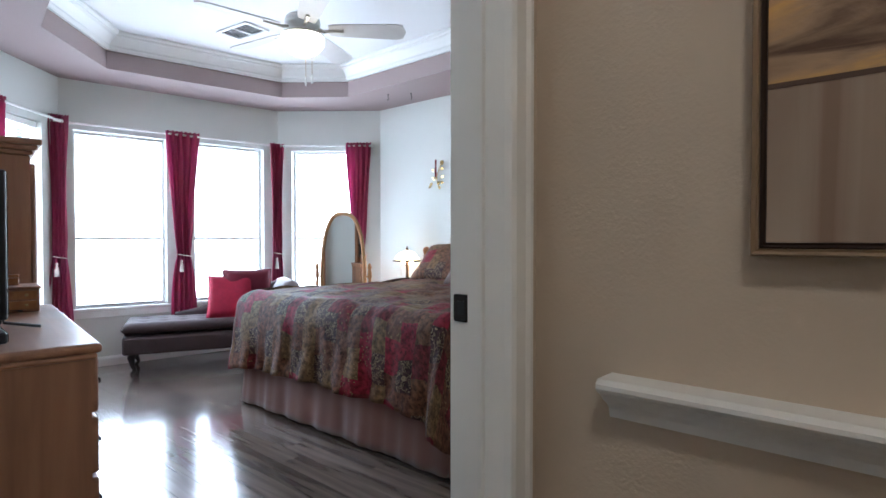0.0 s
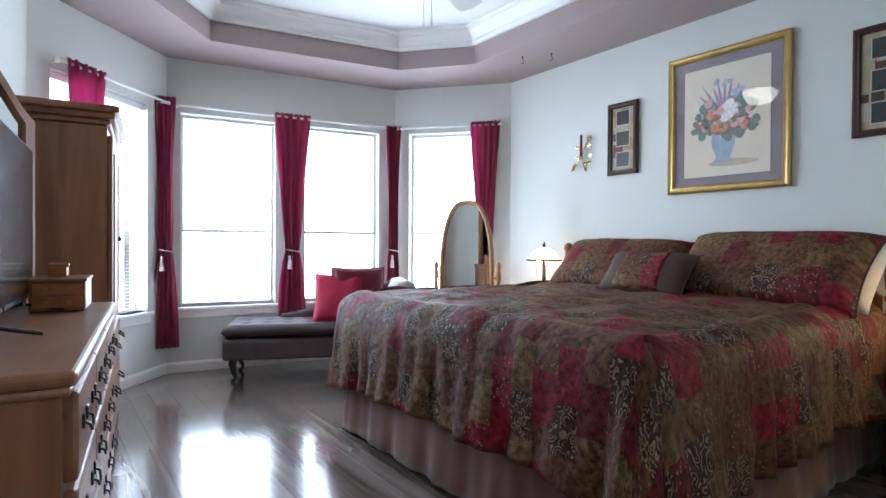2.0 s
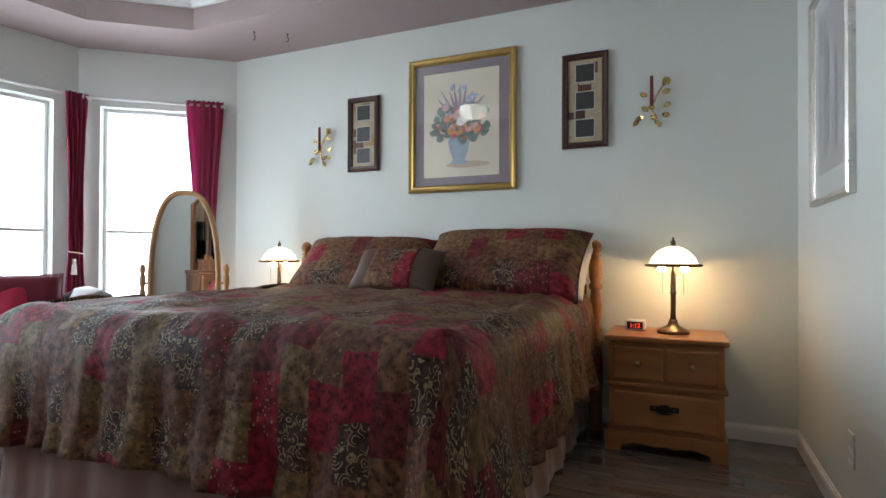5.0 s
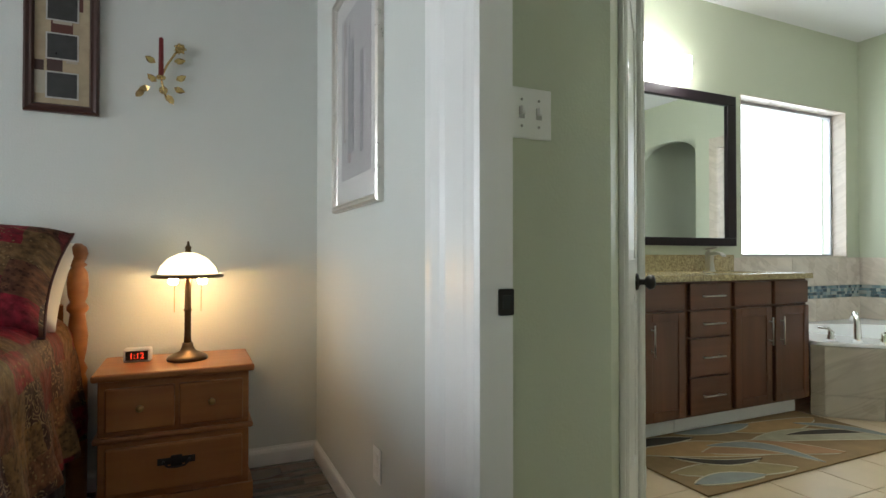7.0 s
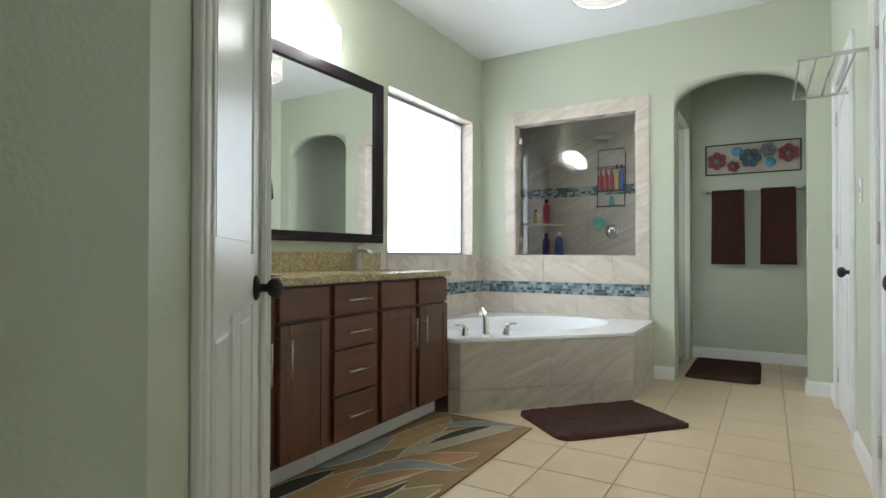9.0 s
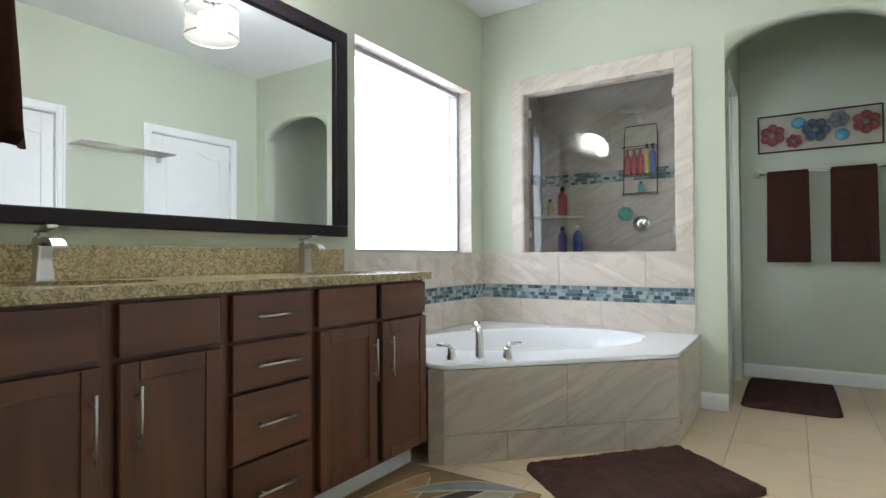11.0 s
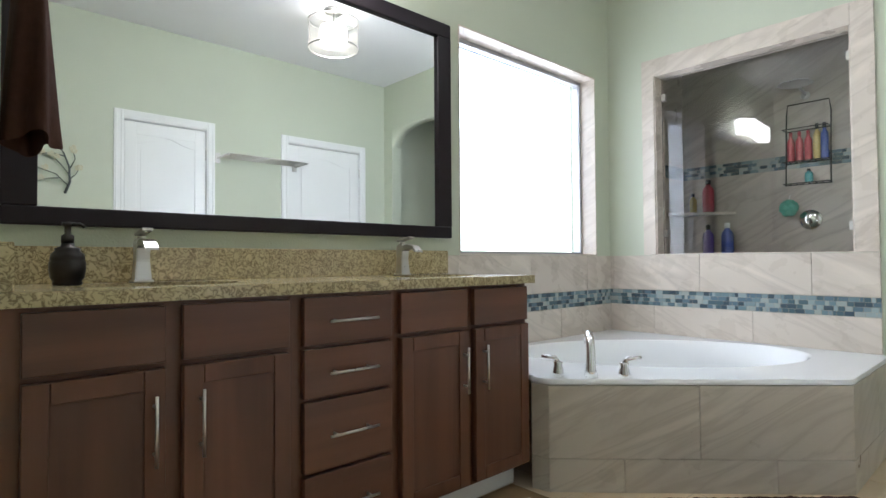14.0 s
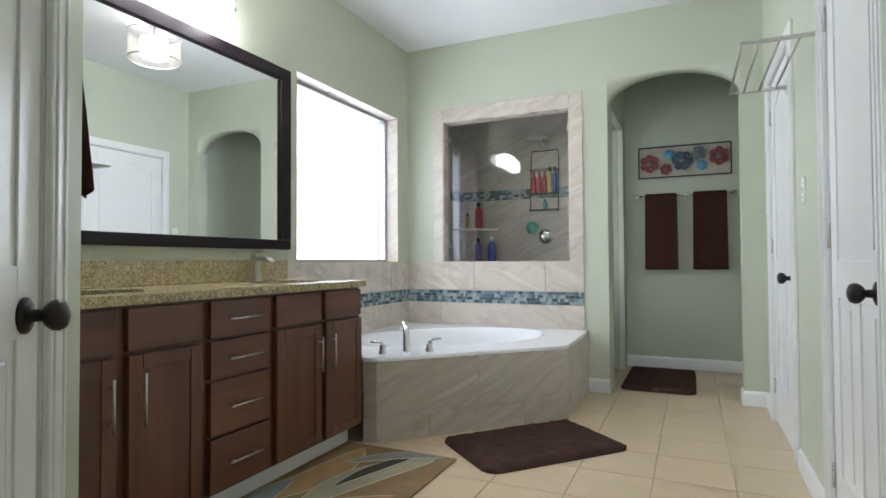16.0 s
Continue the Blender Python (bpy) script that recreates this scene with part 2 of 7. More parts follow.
def thing(name, m, label, category, group=""):
    e = new(name)
    e.empty_display_size = 0.1
    e.matrix_world = m
    return tagged(e, label, category, group)


def struct(name, bm, material, label="", smooth=False):
    return tagged(link_mesh(name, bm, material, None, "", smooth), label, "", "", "structure")


def box(bm, x0, x1, y0, y1, z0, z1, bev=0.0, seg=2):
    v = [bm.verts.new(p) for p in ((x0, y0, z0), (x1, y0, z0), (x1, y1, z0), (x0, y1, z0), (x0, y0, z1), (x1, y0, z1), (x1, y1, z1), (x0, y1, z1))]
    f = [bm.faces.new([v[i] for i in q]) for q in ((3, 2, 1, 0), (4, 5, 6, 7), (0, 1, 5, 4), (1, 2, 6, 5), (2, 3, 7, 6), (3, 0, 4, 7))]
    if bev:
        es = list({e for g in f for e in g.edges})
        bmesh.ops.bevel(bm, geom=es, offset=bev, segments=seg, affect="EDGES", profile=0.5)
    return v


def bx(x0, x1, y0, y1, z0, z1, bev=0.0, seg=2):
    bm = bmesh.new()
    box(bm, x0, x1, y0, y1, z0, z1, bev, seg)
    return bm


def prism(bm, pts, z0, z1):
    a = [bm.verts.new((x, y, z0)) for x, y in pts]
    b = [bm.verts.new((x, y, z1)) for x, y in pts]
    n = len(pts)
    bm.faces.new(a[::-1])
    bm.faces.new(b)
    for i in range(n):
        bm.faces.new((a[i], a[(i + 1) % n], b[(i + 1) % n], b[i]))


def lathe(profile, seg=24, m=None, bm=None):
    """Turn (radius, z) pairs round z."""
    bm = bm or bmesh.new()
    rings, old = [], set(bm.verts)
    for r, z in profile:
        if r < 1e-5:
            rings.append([bm.verts.new((0, 0, z))])
        else:
            rings.append([bm.verts.new((r * math.cos(2 * math.pi * i / seg), r * math.sin(2 * math.pi * i / seg), z)) for i in range(seg)])
    for a, b in zip(rings, rings[1:]):
        for i in range(seg):
            q = [a[i % len(a)], a[(i + 1) % len(a)], b[(i + 1) % len(b)], b[i % len(b)]]
            q = list(dict.fromkeys(q))
            if len(q) > 2:
                bm.faces.new(q)
    for r in (rings[0], rings[-1]):
        if len(r) > 2 and profile[0] != profile[-1]:
            bm.faces.new(r)
    if m is not None:
        bmesh.ops.transform(bm, matrix=m, verts=[v for v in bm.verts if v not in old])
    return bm


def tube(pts, r, seg=8, bm=None, radii=None):
    """A round bar along points."""
    bm = bm or bmesh.new()
    pts = [Vector(p) for p in pts]
    rings, up = [], None
    for i, p in enumerate(pts):
        t = (pts[min(i + 1, len(pts) - 1)] - pts[max(i - 1, 0)]).normalized()
        if up is None:
            up = Vector((0, 0, 1)) if abs(t.z) < 0.9 else Vector((1, 0, 0))
        x = t.cross(up).normalized()
        up = x.cross(t).normalized()
        k = radii[i] if radii else r
        rings.append([bm.verts.new(p + k * (math.cos(2 * math.pi * j / seg) * x + math.sin(2 * math.pi * j / seg) * up)) for j in range(seg)])
    for a, b in zip(rings, rings[1:]):
        for j in range(seg):
            bm.faces.new((a[j], a[(j + 1) % seg], b[(j + 1) % seg], b[j]))
    bm.faces.new(rings[0])
    bm.faces.new(rings[-1])
    return bm


def offset_line(pts, d, closed):
    """The line moved to its left by d, with mitred corners."""
    out, n = [], len(pts)
    for i in range(n):
        p = Vector(pts[i])
        a = Vector(pts[i - 1]) if (closed or i > 0) else None
        b = Vector(pts[(i + 1) % n]) if (closed or i < n - 1) else None
        d1 = (p - a).normalized() if a is not None else None
        d2 = (b - p).normalized() if b is not None else None
        d1 = d1 if d1 is not None else d2
        d2 = d2 if d2 is not None else d1
        n1, n2 = Vector((-d1.y, d1.x)), Vector((-d2.y, d2.x))
        k = (n1 + n2).normalized()
        out.append(p + k * d / max(0.3, k.dot(n1)))
    return out


def sweep(pts, profile, closed=False):
    """Moulding: profile of (to the left, z) along a plan line; the profile is a closed outline."""
    bm = bmesh.new()
    rows = [[bm.verts.new((q.x, q.y, z)) for q in offset_line(pts, d, closed)] for d, z in profile]
    n, k = len(pts), len(profile)
    for i in range(n if closed else n - 1):
        for j in range(k):
            a, b = rows[j], rows[(j + 1) % k]
            bm.faces.new((a[i], a[(i + 1) % n], b[(i + 1) % n], b[i]))
    if not closed:
        bm.faces.new([r[0] for r in rows])
        bm.faces.new([r[-1] for r in rows])
    return bm


def wall(name, A, B, z0, z1, thick, material, holes=(), label="", ext=(0, 0)):
    """A wall whose face runs A to B, thickness to the right of that way, with openings (s0, s1, z0, z1)."""
    d = (Vector(B) - Vector(A))
    L = d.length
    d.normalize()
    bm = bmesh.new()
    xs = sorted({-ext[0], L + ext[1], *[h[0] for h in holes], *[h[1] for h in holes]})
    for a, b in zip(xs, xs[1:]):
        zs = sorted((h[2], h[3]) for h in holes if h[0] <= a + 1e-6 and h[1] >= b - 1e-6)
        z = z0
        for h0, h1 in zs:
            if h0 > z + 1e-6:
                box(bm, a, b, -thick, 0, z, h0)
            z = h1
        if z1 > z + 1e-6:
            box(bm, a, b, -thick, 0, z, z1)
    bmesh.ops.remove_doubles(bm, verts=bm.verts[:], dist=1e-5)
    ob = struct(name, bm, material, label)
    ob.matrix_world = Matrix.Translation((A[0], A[1], 0)) @ Matrix.Rotation(math.atan2(d.y, d.x), 4, "Z")
    return ob
# ---------------- large structure: bedroom ----------------
def hole(L, s, z0, z1):
    return (L - s[1], L - s[0], z0, z1)


L_MID, L_R, L_L = 1.923, 1.091, 1.217
wall("wall_bed", (PX - 0.0, YB), BW, 0, ZS + 0.4, 0.14, M_WALL, label="pale grey painted bedroom wall behind the bed", ext=(0.12, 0))
wall("wall_bay_right", BW, C1, 0, ZS + 0.4, 0.14, M_WALL, [hole(L_R, WIN_R, ZW0, ZW1)], "pale grey bay wall with a window")
wall("wall_bay_middle", C1, C2, 0, ZS + 0.4, 0.14, M_WALL, [hole(L_MID, s, ZW0, ZW1) for s in WIN_MID], "pale grey bay wall with two windows")
wall("wall_bay_left", C2, C3, 0, ZS + 0.4, 0.14, M_WALL, [hole(L_L, WIN_L, ZW0, ZW1)], "pale grey bay wall with a window and blinds")
wall("wall_dresser", C3, EL, 0, ZS + 0.4, 0.14, M_WALL, label="pale grey painted wall behind the dresser", ext=(0, 0.1))
wall("wall_entry", (-0.985, 0.02), (-0.985, YR), 0, ZS + 0.4, 0.07, M_WALL, [(0.04, 0.975, 0, 2.05)], "pale grey wall with the open entry doorway")
wall("wall_bath_header", (PX, YR), (PX, 2.31), 2.05, ZS + 0.4, 0.05, M_WALL, label="pale grey wall over the bathroom doorway", ext=(0, 0))
wall("wall_partition", (PX, 2.31), (PX, YB), 0, ZS + 0.4, 0.04, M_WALL, label="pale grey partition wall beside the bathroom doorway")

TRAY = [(-4.388, 3.465), (-4.888, 3.062), (-5.142, 1.641), (-4.49, 1.065), (-1.45, 0.65), (-1.45, 3.465)]
OUTER = [BW, C1, C2, C3, (-0.78, 0.03), (-0.78, YB)]
bm = bmesh.new()
o0 = [bm.verts.new((*p, ZS)) for p in offset_line(OUTER, -0.07, True)]
i0 = [bm.verts.new((*p, ZS)) for p in TRAY]
o1 = [bm.verts.new((*p, ZS + 0.15)) for p in offset_line(OUTER, -0.07, True)]
i1 = [bm.verts.new((*p, ZS + 0.15)) for p in TRAY]
for i in range(6):
    j = (i + 1) % 6
    for q in ((o0[i], o0[j], i0[j], i0[i]), (i0[i], i0[j], i1[j], i1[i]), (i1[i], i1[j], o1[j], o1[i]), (o1[i], o1[j], o0[j], o0[i])):
        bm.faces.new(q)
struct("ceiling_soffit", bm, M_MAUVE, "mauve painted soffit round the tray ceiling")
bm = bmesh.new()
prism(bm, [tuple(p) for p in offset_line(TRAY, -0.3, True)], ZT, ZT + 0.08)
struct("ceiling", bm, M_CEIL, "white textured tray ceiling")
bm = sweep(TRAY, [(-0.20, ZS + 0.152), (-0.02, ZS + 0.152), (-0.02, ZT), (-0.20, ZT)], True)
struct("tray_riser", bm, M_MAUVE, "mauve riser of the tray ceiling")
CROWN = [(-0.02, ZS + 0.145), (0.022, ZS + 0.145), (0.026, ZS + 0.160), (0.034, ZS + 0.168), (0.036, ZS + 0.182), (0.055, ZS + 0.205), (0.085, ZS + 0.235), (0.105, ZS + 0.243), (0.108, ZS + 0.255), (0.125, ZS + 0.262), (0.13, ZT - 0.002), (-0.02, ZT - 0.002)]
struct("crown_molding", sweep(TRAY, CROWN, True), M_WHITE, "white crown moulding round the tray ceiling")

BASE = [(0, 0.002), (0.014, 0.002), (0.014, 0.062), (0.011, 0.074), (0.006, 0.080), (0.004, 0.088), (0, 0.088)]
struct("baseboard", sweep([(PX, 2.598), (PX, YB), BW, C1, C2, C3, EL], BASE), M_WHITE, "white painted bedroom baseboard")

# sub-floors
bm = bmesh.new()
prism(bm, [tuple(p) for p in offset_line([BW, C1, C2, C3, (-1.0, 0.03), (-0.87, -1.3), (1.3, -1.3), (1.3, 1.2), (-0.80, 1.2), (-0.80, YB)], -0.13, True)], -0.12, -0.010)
struct("floor_bedroom", bm, M_JOINT, "dark laminate plank floor")
struct("floor_bath", bx(-0.80, XF + 0.1, YR - 0.1, YV + 0.1, -0.12, -0.004), M_GROUT, "beige square tile floor with tan grout")

# entry doorway: jambs, casing
def casing_v(name, pts, z1, parent_label):
    bm = bmesh.new()
    prism(bm, pts, 0, z1)
    return struct(name, bm, M_WHITE, parent_label)


casing_v("door_frame_entry", [(-0.985, 0.980), (-0.850, 0.980), (-0.835, 0.984), (-0.829, 0.992), (-0.836, 1.000), (-0.836, 1.035), (-0.829, 1.042), (-0.829, 1.052), (-0.850, 1.052), (-0.850, 0.996), (-0.985, 0.996)], 2.05, "white painted entry door frame")
casing_v("door_stop_entry", [(-0.930, 0.968), (-0.895, 0.968), (-0.895, 0.9805), (-0.930, 0.9805)], 2.04, "white door stop")
struct("door_frame_entry_far", bx(-0.99, -0.850, 0.055, 0.075, 0, 2.05), M_WHITE, "white painted entry door frame")
struct("door_head_entry", bx(-0.99, -0.850, 0.05, 1.05, 2.035, 2.12), M_WHITE, "white painted head of the entry door frame")

# bathroom doorway
casing_v("door_frame_bath", [(-0.845, 2.305), (-0.765, 2.305), (-0.765, 2.359), (-0.822, 2.359), (-0.822, 2.595), (-0.836, 2.595), (-0.850, 2.585), (-0.852, 2.545), (-0.846, 2.505), (-0.838, 2.490), (-0.838, 2.385), (-0.847, 2.378), (-0.852, 2.355), (-0.852, 2.318)], 2.06, "white painted bathroom door frame")
struct("door_frame_bath_far", bx(-0.985, -0.765, YR - 0.03, YR + 0.004, 0, 2.06), M_WHITE, "white painted bathroom door frame")
struct("door_head_bath", bx(-0.845, -0.765, YR - 0.02, 2.53, 2.04, 2.12), M_WHITE, "white painted head of the bathroom door frame")

# hall
wall("wall_hall_recess", (-0.67, 1.096), (-0.85, 1.096), 0, 2.7, 0.1, M_TAN, label="tan painted hall wall")
wall("wall_hall_end", (1.3, 1.09), (-0.67, 1.09), 0, 2.7, 0.15, M_TAN, label="tan painted hall wall with a ledge")
wall("wall_hall_entry", (-0.85, 1.16), (-0.85, -1.3), 0, 2.7, 0.06, M_TAN, [(0.165, 1.095, 0, 2.05)], "tan side of the entry wall")
wall("wall_hall_side", (1.3, -1.3), (1.3, 1.2), 0, 2.7, 0.1, M_TAN, label="tan painted hall wall")
wall("wall_hall_back", (-0.85, -1.3), (1.3, -1.3), 0, 2.7, 0.1, M_TAN, label="tan painted hall wall")
struct("ceiling_hall", bx(-0.95, 1.4, -1.4, 1.25, 2.7, 2.78), M_CEIL, "white hall ceiling")

# ---------------- large structure: bathroom ----------------
AY0, AY1, ASPR, ATOP = 1.523, 2.406, 2.17, 2.376
wall("wall_vanity", (XS, YV), (0.40, YV), 0, ZB, 0.22, M_GREEN, [(XS - 3.68, XS - 2.36, 0.985, 2.22)], "sage green wall with the vanity mirror and a frosted window", ext=(0.1, 0.1))
wall("wall_towel", (0.40, YV), (0.40, 3.12), 0, ZB, 0.10, M_GREEN, label="sage green side wall beside the vanity")
wall("wall_angled", (0.40, 3.12), (-0.45, 2.36), 0, ZB, 0.10, M_GREEN, [(0.218, 0.883, 0, 2.045)], "sage green angled wall with a closed white door")
wall("wall_switch", (-0.45, 2.36), (-0.765, 2.36), 0, ZB, 0.10, M_GREEN, label="sage green wall with a light switch plate")
wall("wall_shower", (XS, YR), (XS, YV), 0, ZB, 0.12, M_GREEN, [(AY0 - YR, AY1 - YR, 0, ATOP), (2.69 - YR, 3.77 - YR, 0.985, 2.19)], "sage green wall with the shower window and an arch", ext=(0.1, 0.1))
bm = bmesh.new()
N = 24
yc, ry, rz = (AY0 + AY1) / 2, (AY1 - AY0) / 2, ATOP - ASPR
low = [(yc - ry * math.cos(math.pi * i / N), ASPR + rz * math.sin(math.pi * i / N)) for i in range(N + 1)]
for x in (XS, XS + 0.12):
    lo = [bm.verts.new((x, y, z)) for y, z in low]
    hi = [bm.verts.new((x, y, ATOP + 0.0005)) for y, z in low]
    for i in range(N):
        if (hi[i].co - lo[i].co).length + (hi[i + 1].co - lo[i + 1].co).length > 0.002:
            bm.faces.new((lo[i], lo[i + 1], hi[i + 1], hi[i]))
    if x == XS:
        first = lo
for i in range(N):
    bm.faces.new((first[i], first[i + 1], lo[i + 1], lo[i]))
struct("wall_arch_top", bm, M_GREEN, "sage green rounded arch over the shower passage", True)
wall("wall_closets", (-0.88, YR), (XF, YR), 0, ZB, 0.12, M_GREEN, [(2.23, 2.87, 0, 2.10), (3.60, 4.42, 0, 2.10)], "sage green wall with two white closet doors")
wall("wall_far", (XF, YR), (XF, YV), 0, ZB, 0.1, M_GREEN, label="sage green wall at the end of the shower passage", ext=(0.1, 0.1))
wall("wall_bath_bed_side", (-0.765, 2.36), (-0.765, 2.31), 2.05, ZB, 0.05, M_GREEN, label="sage green wall over the bathroom doorway")
wall("wall_bath_header_inner", (-0.765, 2.36), (-0.765, YR), 2.05, ZB, 0.004, M_GREEN, label="sage green wall over the bathroom doorway")
struct("ceiling_bath", bx(-0.9, XF + 0.15, YR - 0.15, YV + 0.25, ZB, ZB + 0.08), M_CEIL, "white bathroom ceiling")
BASEB = [(0, 0.002), (0.014, 0.002), (0.014, 0.085), (0.010, 0.094), (0.005, 0.102), (0, 0.104)]
struct("baseboard_bath_a", sweep([(XS + 0.0, AY1 + 0.0), (XS, 2.56)], BASEB), M_WHITE, "white bathroom baseboard")
struct("baseboard_bath_b", sweep([(3.56, YR), (XS, YR), (XS, AY0), (XS + 0.12, AY0), (XS + 0.12, YR + 0.02)], BASEB), M_WHITE, "white bathroom baseboard")
struct("baseboard_bath_c", sweep([(XS + 0.12, YR), (XF, YR), (XF, AY1)], BASEB), M_WHITE, "white bathroom baseboard")
struct("baseboard_bath_d", sweep([(2.04, YR), (2.66, YR)], BASEB), M_WHITE, "white bathroom baseboard")
struct("baseboard_bath_e", sweep([(-0.76, YR), (1.30, YR)], BASEB), M_WHITE, "white bathroom baseboard")
struct("baseboard_bath_f", sweep([(-0.325, 2.472), (-0.45, 2.36), (-0.763, 2.36)], BASEB), M_WHITE, "white bathroom baseboard")
struct("baseboard_bath_g", sweep([(0.40, 3.50), (0.40, 3.12), (0.335, 3.062)], BASEB), M_WHITE, "white bathroom baseboard")

# ground outside
struct("ground", bx(-300, 300, -300, 300, -0.6, -0.45), mat("dry lawn", (0.22, 0.22, 0.12), 0.9, 0, 0.3, 0.5, 0.3, 8), "pale dry lawn outside")
# ---------------- bed ----------------
def patchwork():
    """Brocade patches: plain, mottled, dotted and scrolled pieces sewn side by side."""
    m = mat("patchwork brocade", (0.10, 0.06, 0.04), 0.6, 0, 0.1, 30, 0, sheen=0.0, spec=0.2)
    n, l = m.node_tree.nodes, m.node_tree.links
    b = n["Principled BSDF"]
    uv = n.new("ShaderNodeUVMap")

    def math_node(op, a, c=None):
        k = n.new("ShaderNodeMath")
        k.operation = op
        for i, v in enumerate((a, c)):
            if v is None:
                continue
            if isinstance(v, (int, float)):
                k.inputs[i].default_value = v
            else:
                l.new(v, k.inputs[i])
        return k.outputs[0]

    def noise_node(scale, detail, vec):
        k = n.new("ShaderNodeTexNoise")
        k.inputs["Scale"].default_value, k.inputs["Detail"].default_value = scale, detail
        l.new(vec, k.inputs["Vector"])
        return k

    def mix(fac, a, c):
        k = n.new("ShaderNodeMix")
        k.data_type = "RGBA"
        l.new(fac, k.inputs[0])
        for i, v in ((6, a), (7, c)):
            if isinstance(v, tuple):
                k.inputs[i].default_value = (*v, 1)
            else:
                l.new(v, k.inputs[i])
        return k.outputs[2]
    wob = noise_node(5, 3, uv.outputs[0])
    wsc = n.new("ShaderNodeVectorMath")
    wsc.operation = "MULTIPLY_ADD"
    wsc.inputs[1].default_value = (0.07, 0.08, 0)
    l.new(wob.outputs["Color"], wsc.inputs[0])
    l.new(uv.outputs[0], wsc.inputs[2])
    mp = n.new("ShaderNodeMapping")
    mp.inputs["Scale"].default_value = (1 / 0.10, 1 / 0.15, 1)
    l.new(wsc.outputs[0], mp.inputs["Vector"])
    # every other column is shifted by half a patch
    sx = n.new("ShaderNodeSeparateXYZ")
    l.new(mp.outputs[0], sx.inputs[0])
    col = math_node("FLOOR", sx.outputs[0])
    odd = math_node("MULTIPLY", math_node("MODULO", math_node("ADD", col, 400), 2), 0.5)
    yy = math_node("ADD", sx.outputs[1], odd)
    cell = n.new("ShaderNodeCombineXYZ")
    l.new(col, cell.inputs[0])
    l.new(math_node("FLOOR", yy), cell.inputs[1])
    wn = n.new("ShaderNodeTexWhiteNoise")
    wn.noise_dimensions = "2D"
    l.new(cell.outputs[0], wn.inputs["Vector"])
    pal = [(0.0, (0.120, 0.048, 0.026)), (0.24, (0.190, 0.010, 0.022)), (0.37, (0.150, 0.086, 0.037)), (0.54, (0.058, 0.028, 0.024)), (0.72, (0.138, 0.062, 0.031)), (0.88, (0.120, 0.016, 0.018))]
    cr = n.new("ShaderNodeValToRGB")
    cr.color_ramp.interpolation = "CONSTANT"
    e = cr.color_ramp.elements
    e[0].color = (*pal[0][1], 1)
    e[1].position, e[1].color = pal[1][0], (*pal[1][1], 1)
    for p, c in pal[2:]:
        x = e.new(p)
        x.color = (*c, 1)
    l.new(wn.outputs["Value"], cr.inputs[0])
    # curled cream scrolls on the dark pieces
    warp = noise_node(16, 2, uv.outputs[0])
    wa = n.new("ShaderNodeVectorMath")
    wa.operation = "MULTIPLY_ADD"
    wa.inputs[1].default_value = (0.03, 0.03, 0)
    l.new(warp.outputs["Color"], wa.inputs[0])
    l.new(uv.outputs[0], wa.inputs[2])
    vo = n.new("ShaderNodeTexVoronoi")
    vo.inputs["Scale"].default_value = 32
    l.new(wa.outputs[0], vo.inputs["Vector"])
    ring = math_node("GREATER_THAN", math_node("SINE", math_node("MULTIPLY", vo.outputs["Distance"], 21)), 0.62)
    gap = math_node("GREATER_THAN", noise_node(30, 1, uv.outputs[0]).outputs["Fac"], 0.43)
    dark_piece = math_node("MULTIPLY", math_node("GREATER_THAN", wn.outputs["Value"], 0.54), math_node("LESS_THAN", wn.outputs["Value"], 0.72))
    scroll = math_node("MULTIPLY", math_node("MULTIPLY", ring, gap), dark_piece)
    # small woven dots on the olive and red pieces
    vd = n.new("ShaderNodeTexVoronoi")
    vd.inputs["Scale"].default_value = 62
    l.new(uv.outputs[0], vd.inputs["Vector"])
    sep = n.new("ShaderNodeSeparateColor")
    l.new(wn.outputs["Color"], sep.inputs[0])
    dots = math_node("MULTIPLY", math_node("LESS_THAN", vd.outputs["Distance"], 0.30), math_node("GREATER_THAN", sep.outputs[1], 0.45))
    no = noise_node(38, 6, uv.outputs[0])
    vr = n.new("ShaderNodeMapRange")
    vr.inputs[1].default_value, vr.inputs[2].default_value, vr.inputs[3].default_value, vr.inputs[4].default_value = 0.34, 0.66, 0.45, 1.35
    l.new(no.outputs["Fac"], vr.inputs[0])
    hs = n.new("ShaderNodeHueSaturation")
    l.new(vr.outputs[0], hs.inputs["Value"])
    l.new(cr.outputs[0], hs.inputs["Color"])
    dk = n.new("ShaderNodeHueSaturation")
    dk.inputs["Value"].default_value = 0.52
    l.new(hs.outputs[0], dk.inputs["Color"])
    fleck = math_node("MULTIPLY", math_node("LESS_THAN", vd.outputs["Distance"], 0.24), math_node("LESS_THAN", sep.outputs[1], 0.38))
    base = mix(fleck, mix(dots, hs.outputs[0], dk.outputs[0]), (0.21, 0.135, 0.062))
    l.new(mix(scroll, base, (0.25, 0.18, 0.10)), b.inputs["Base Color"])
    # puckered cloth
    pk = noise_node(24, 4, uv.outputs[0])
    hsum = math_node("ADD", math_node("MULTIPLY", pk.outputs["Fac"], 1.0), math_node("MULTIPLY", scroll, 0.25))
    hsum = math_node("ADD", hsum, math_node("MULTIPLY", noise_node(180, 2, uv.outputs[0]).outputs["Fac"], 0.18))
    bp = n.new("ShaderNodeBump")
    bp.inputs["Strength"].default_value, bp.inputs["Distance"].default_value = 0.55, 0.012
    l.new(hsum, bp.inputs["Height"])
    l.new(bp.outputs[0], b.inputs["Normal"])
    return m


M_PATCH = patchwork()
M_PATCH_EDGE = mat("maroon piping", (0.075, 0.02, 0.02), 0.6)


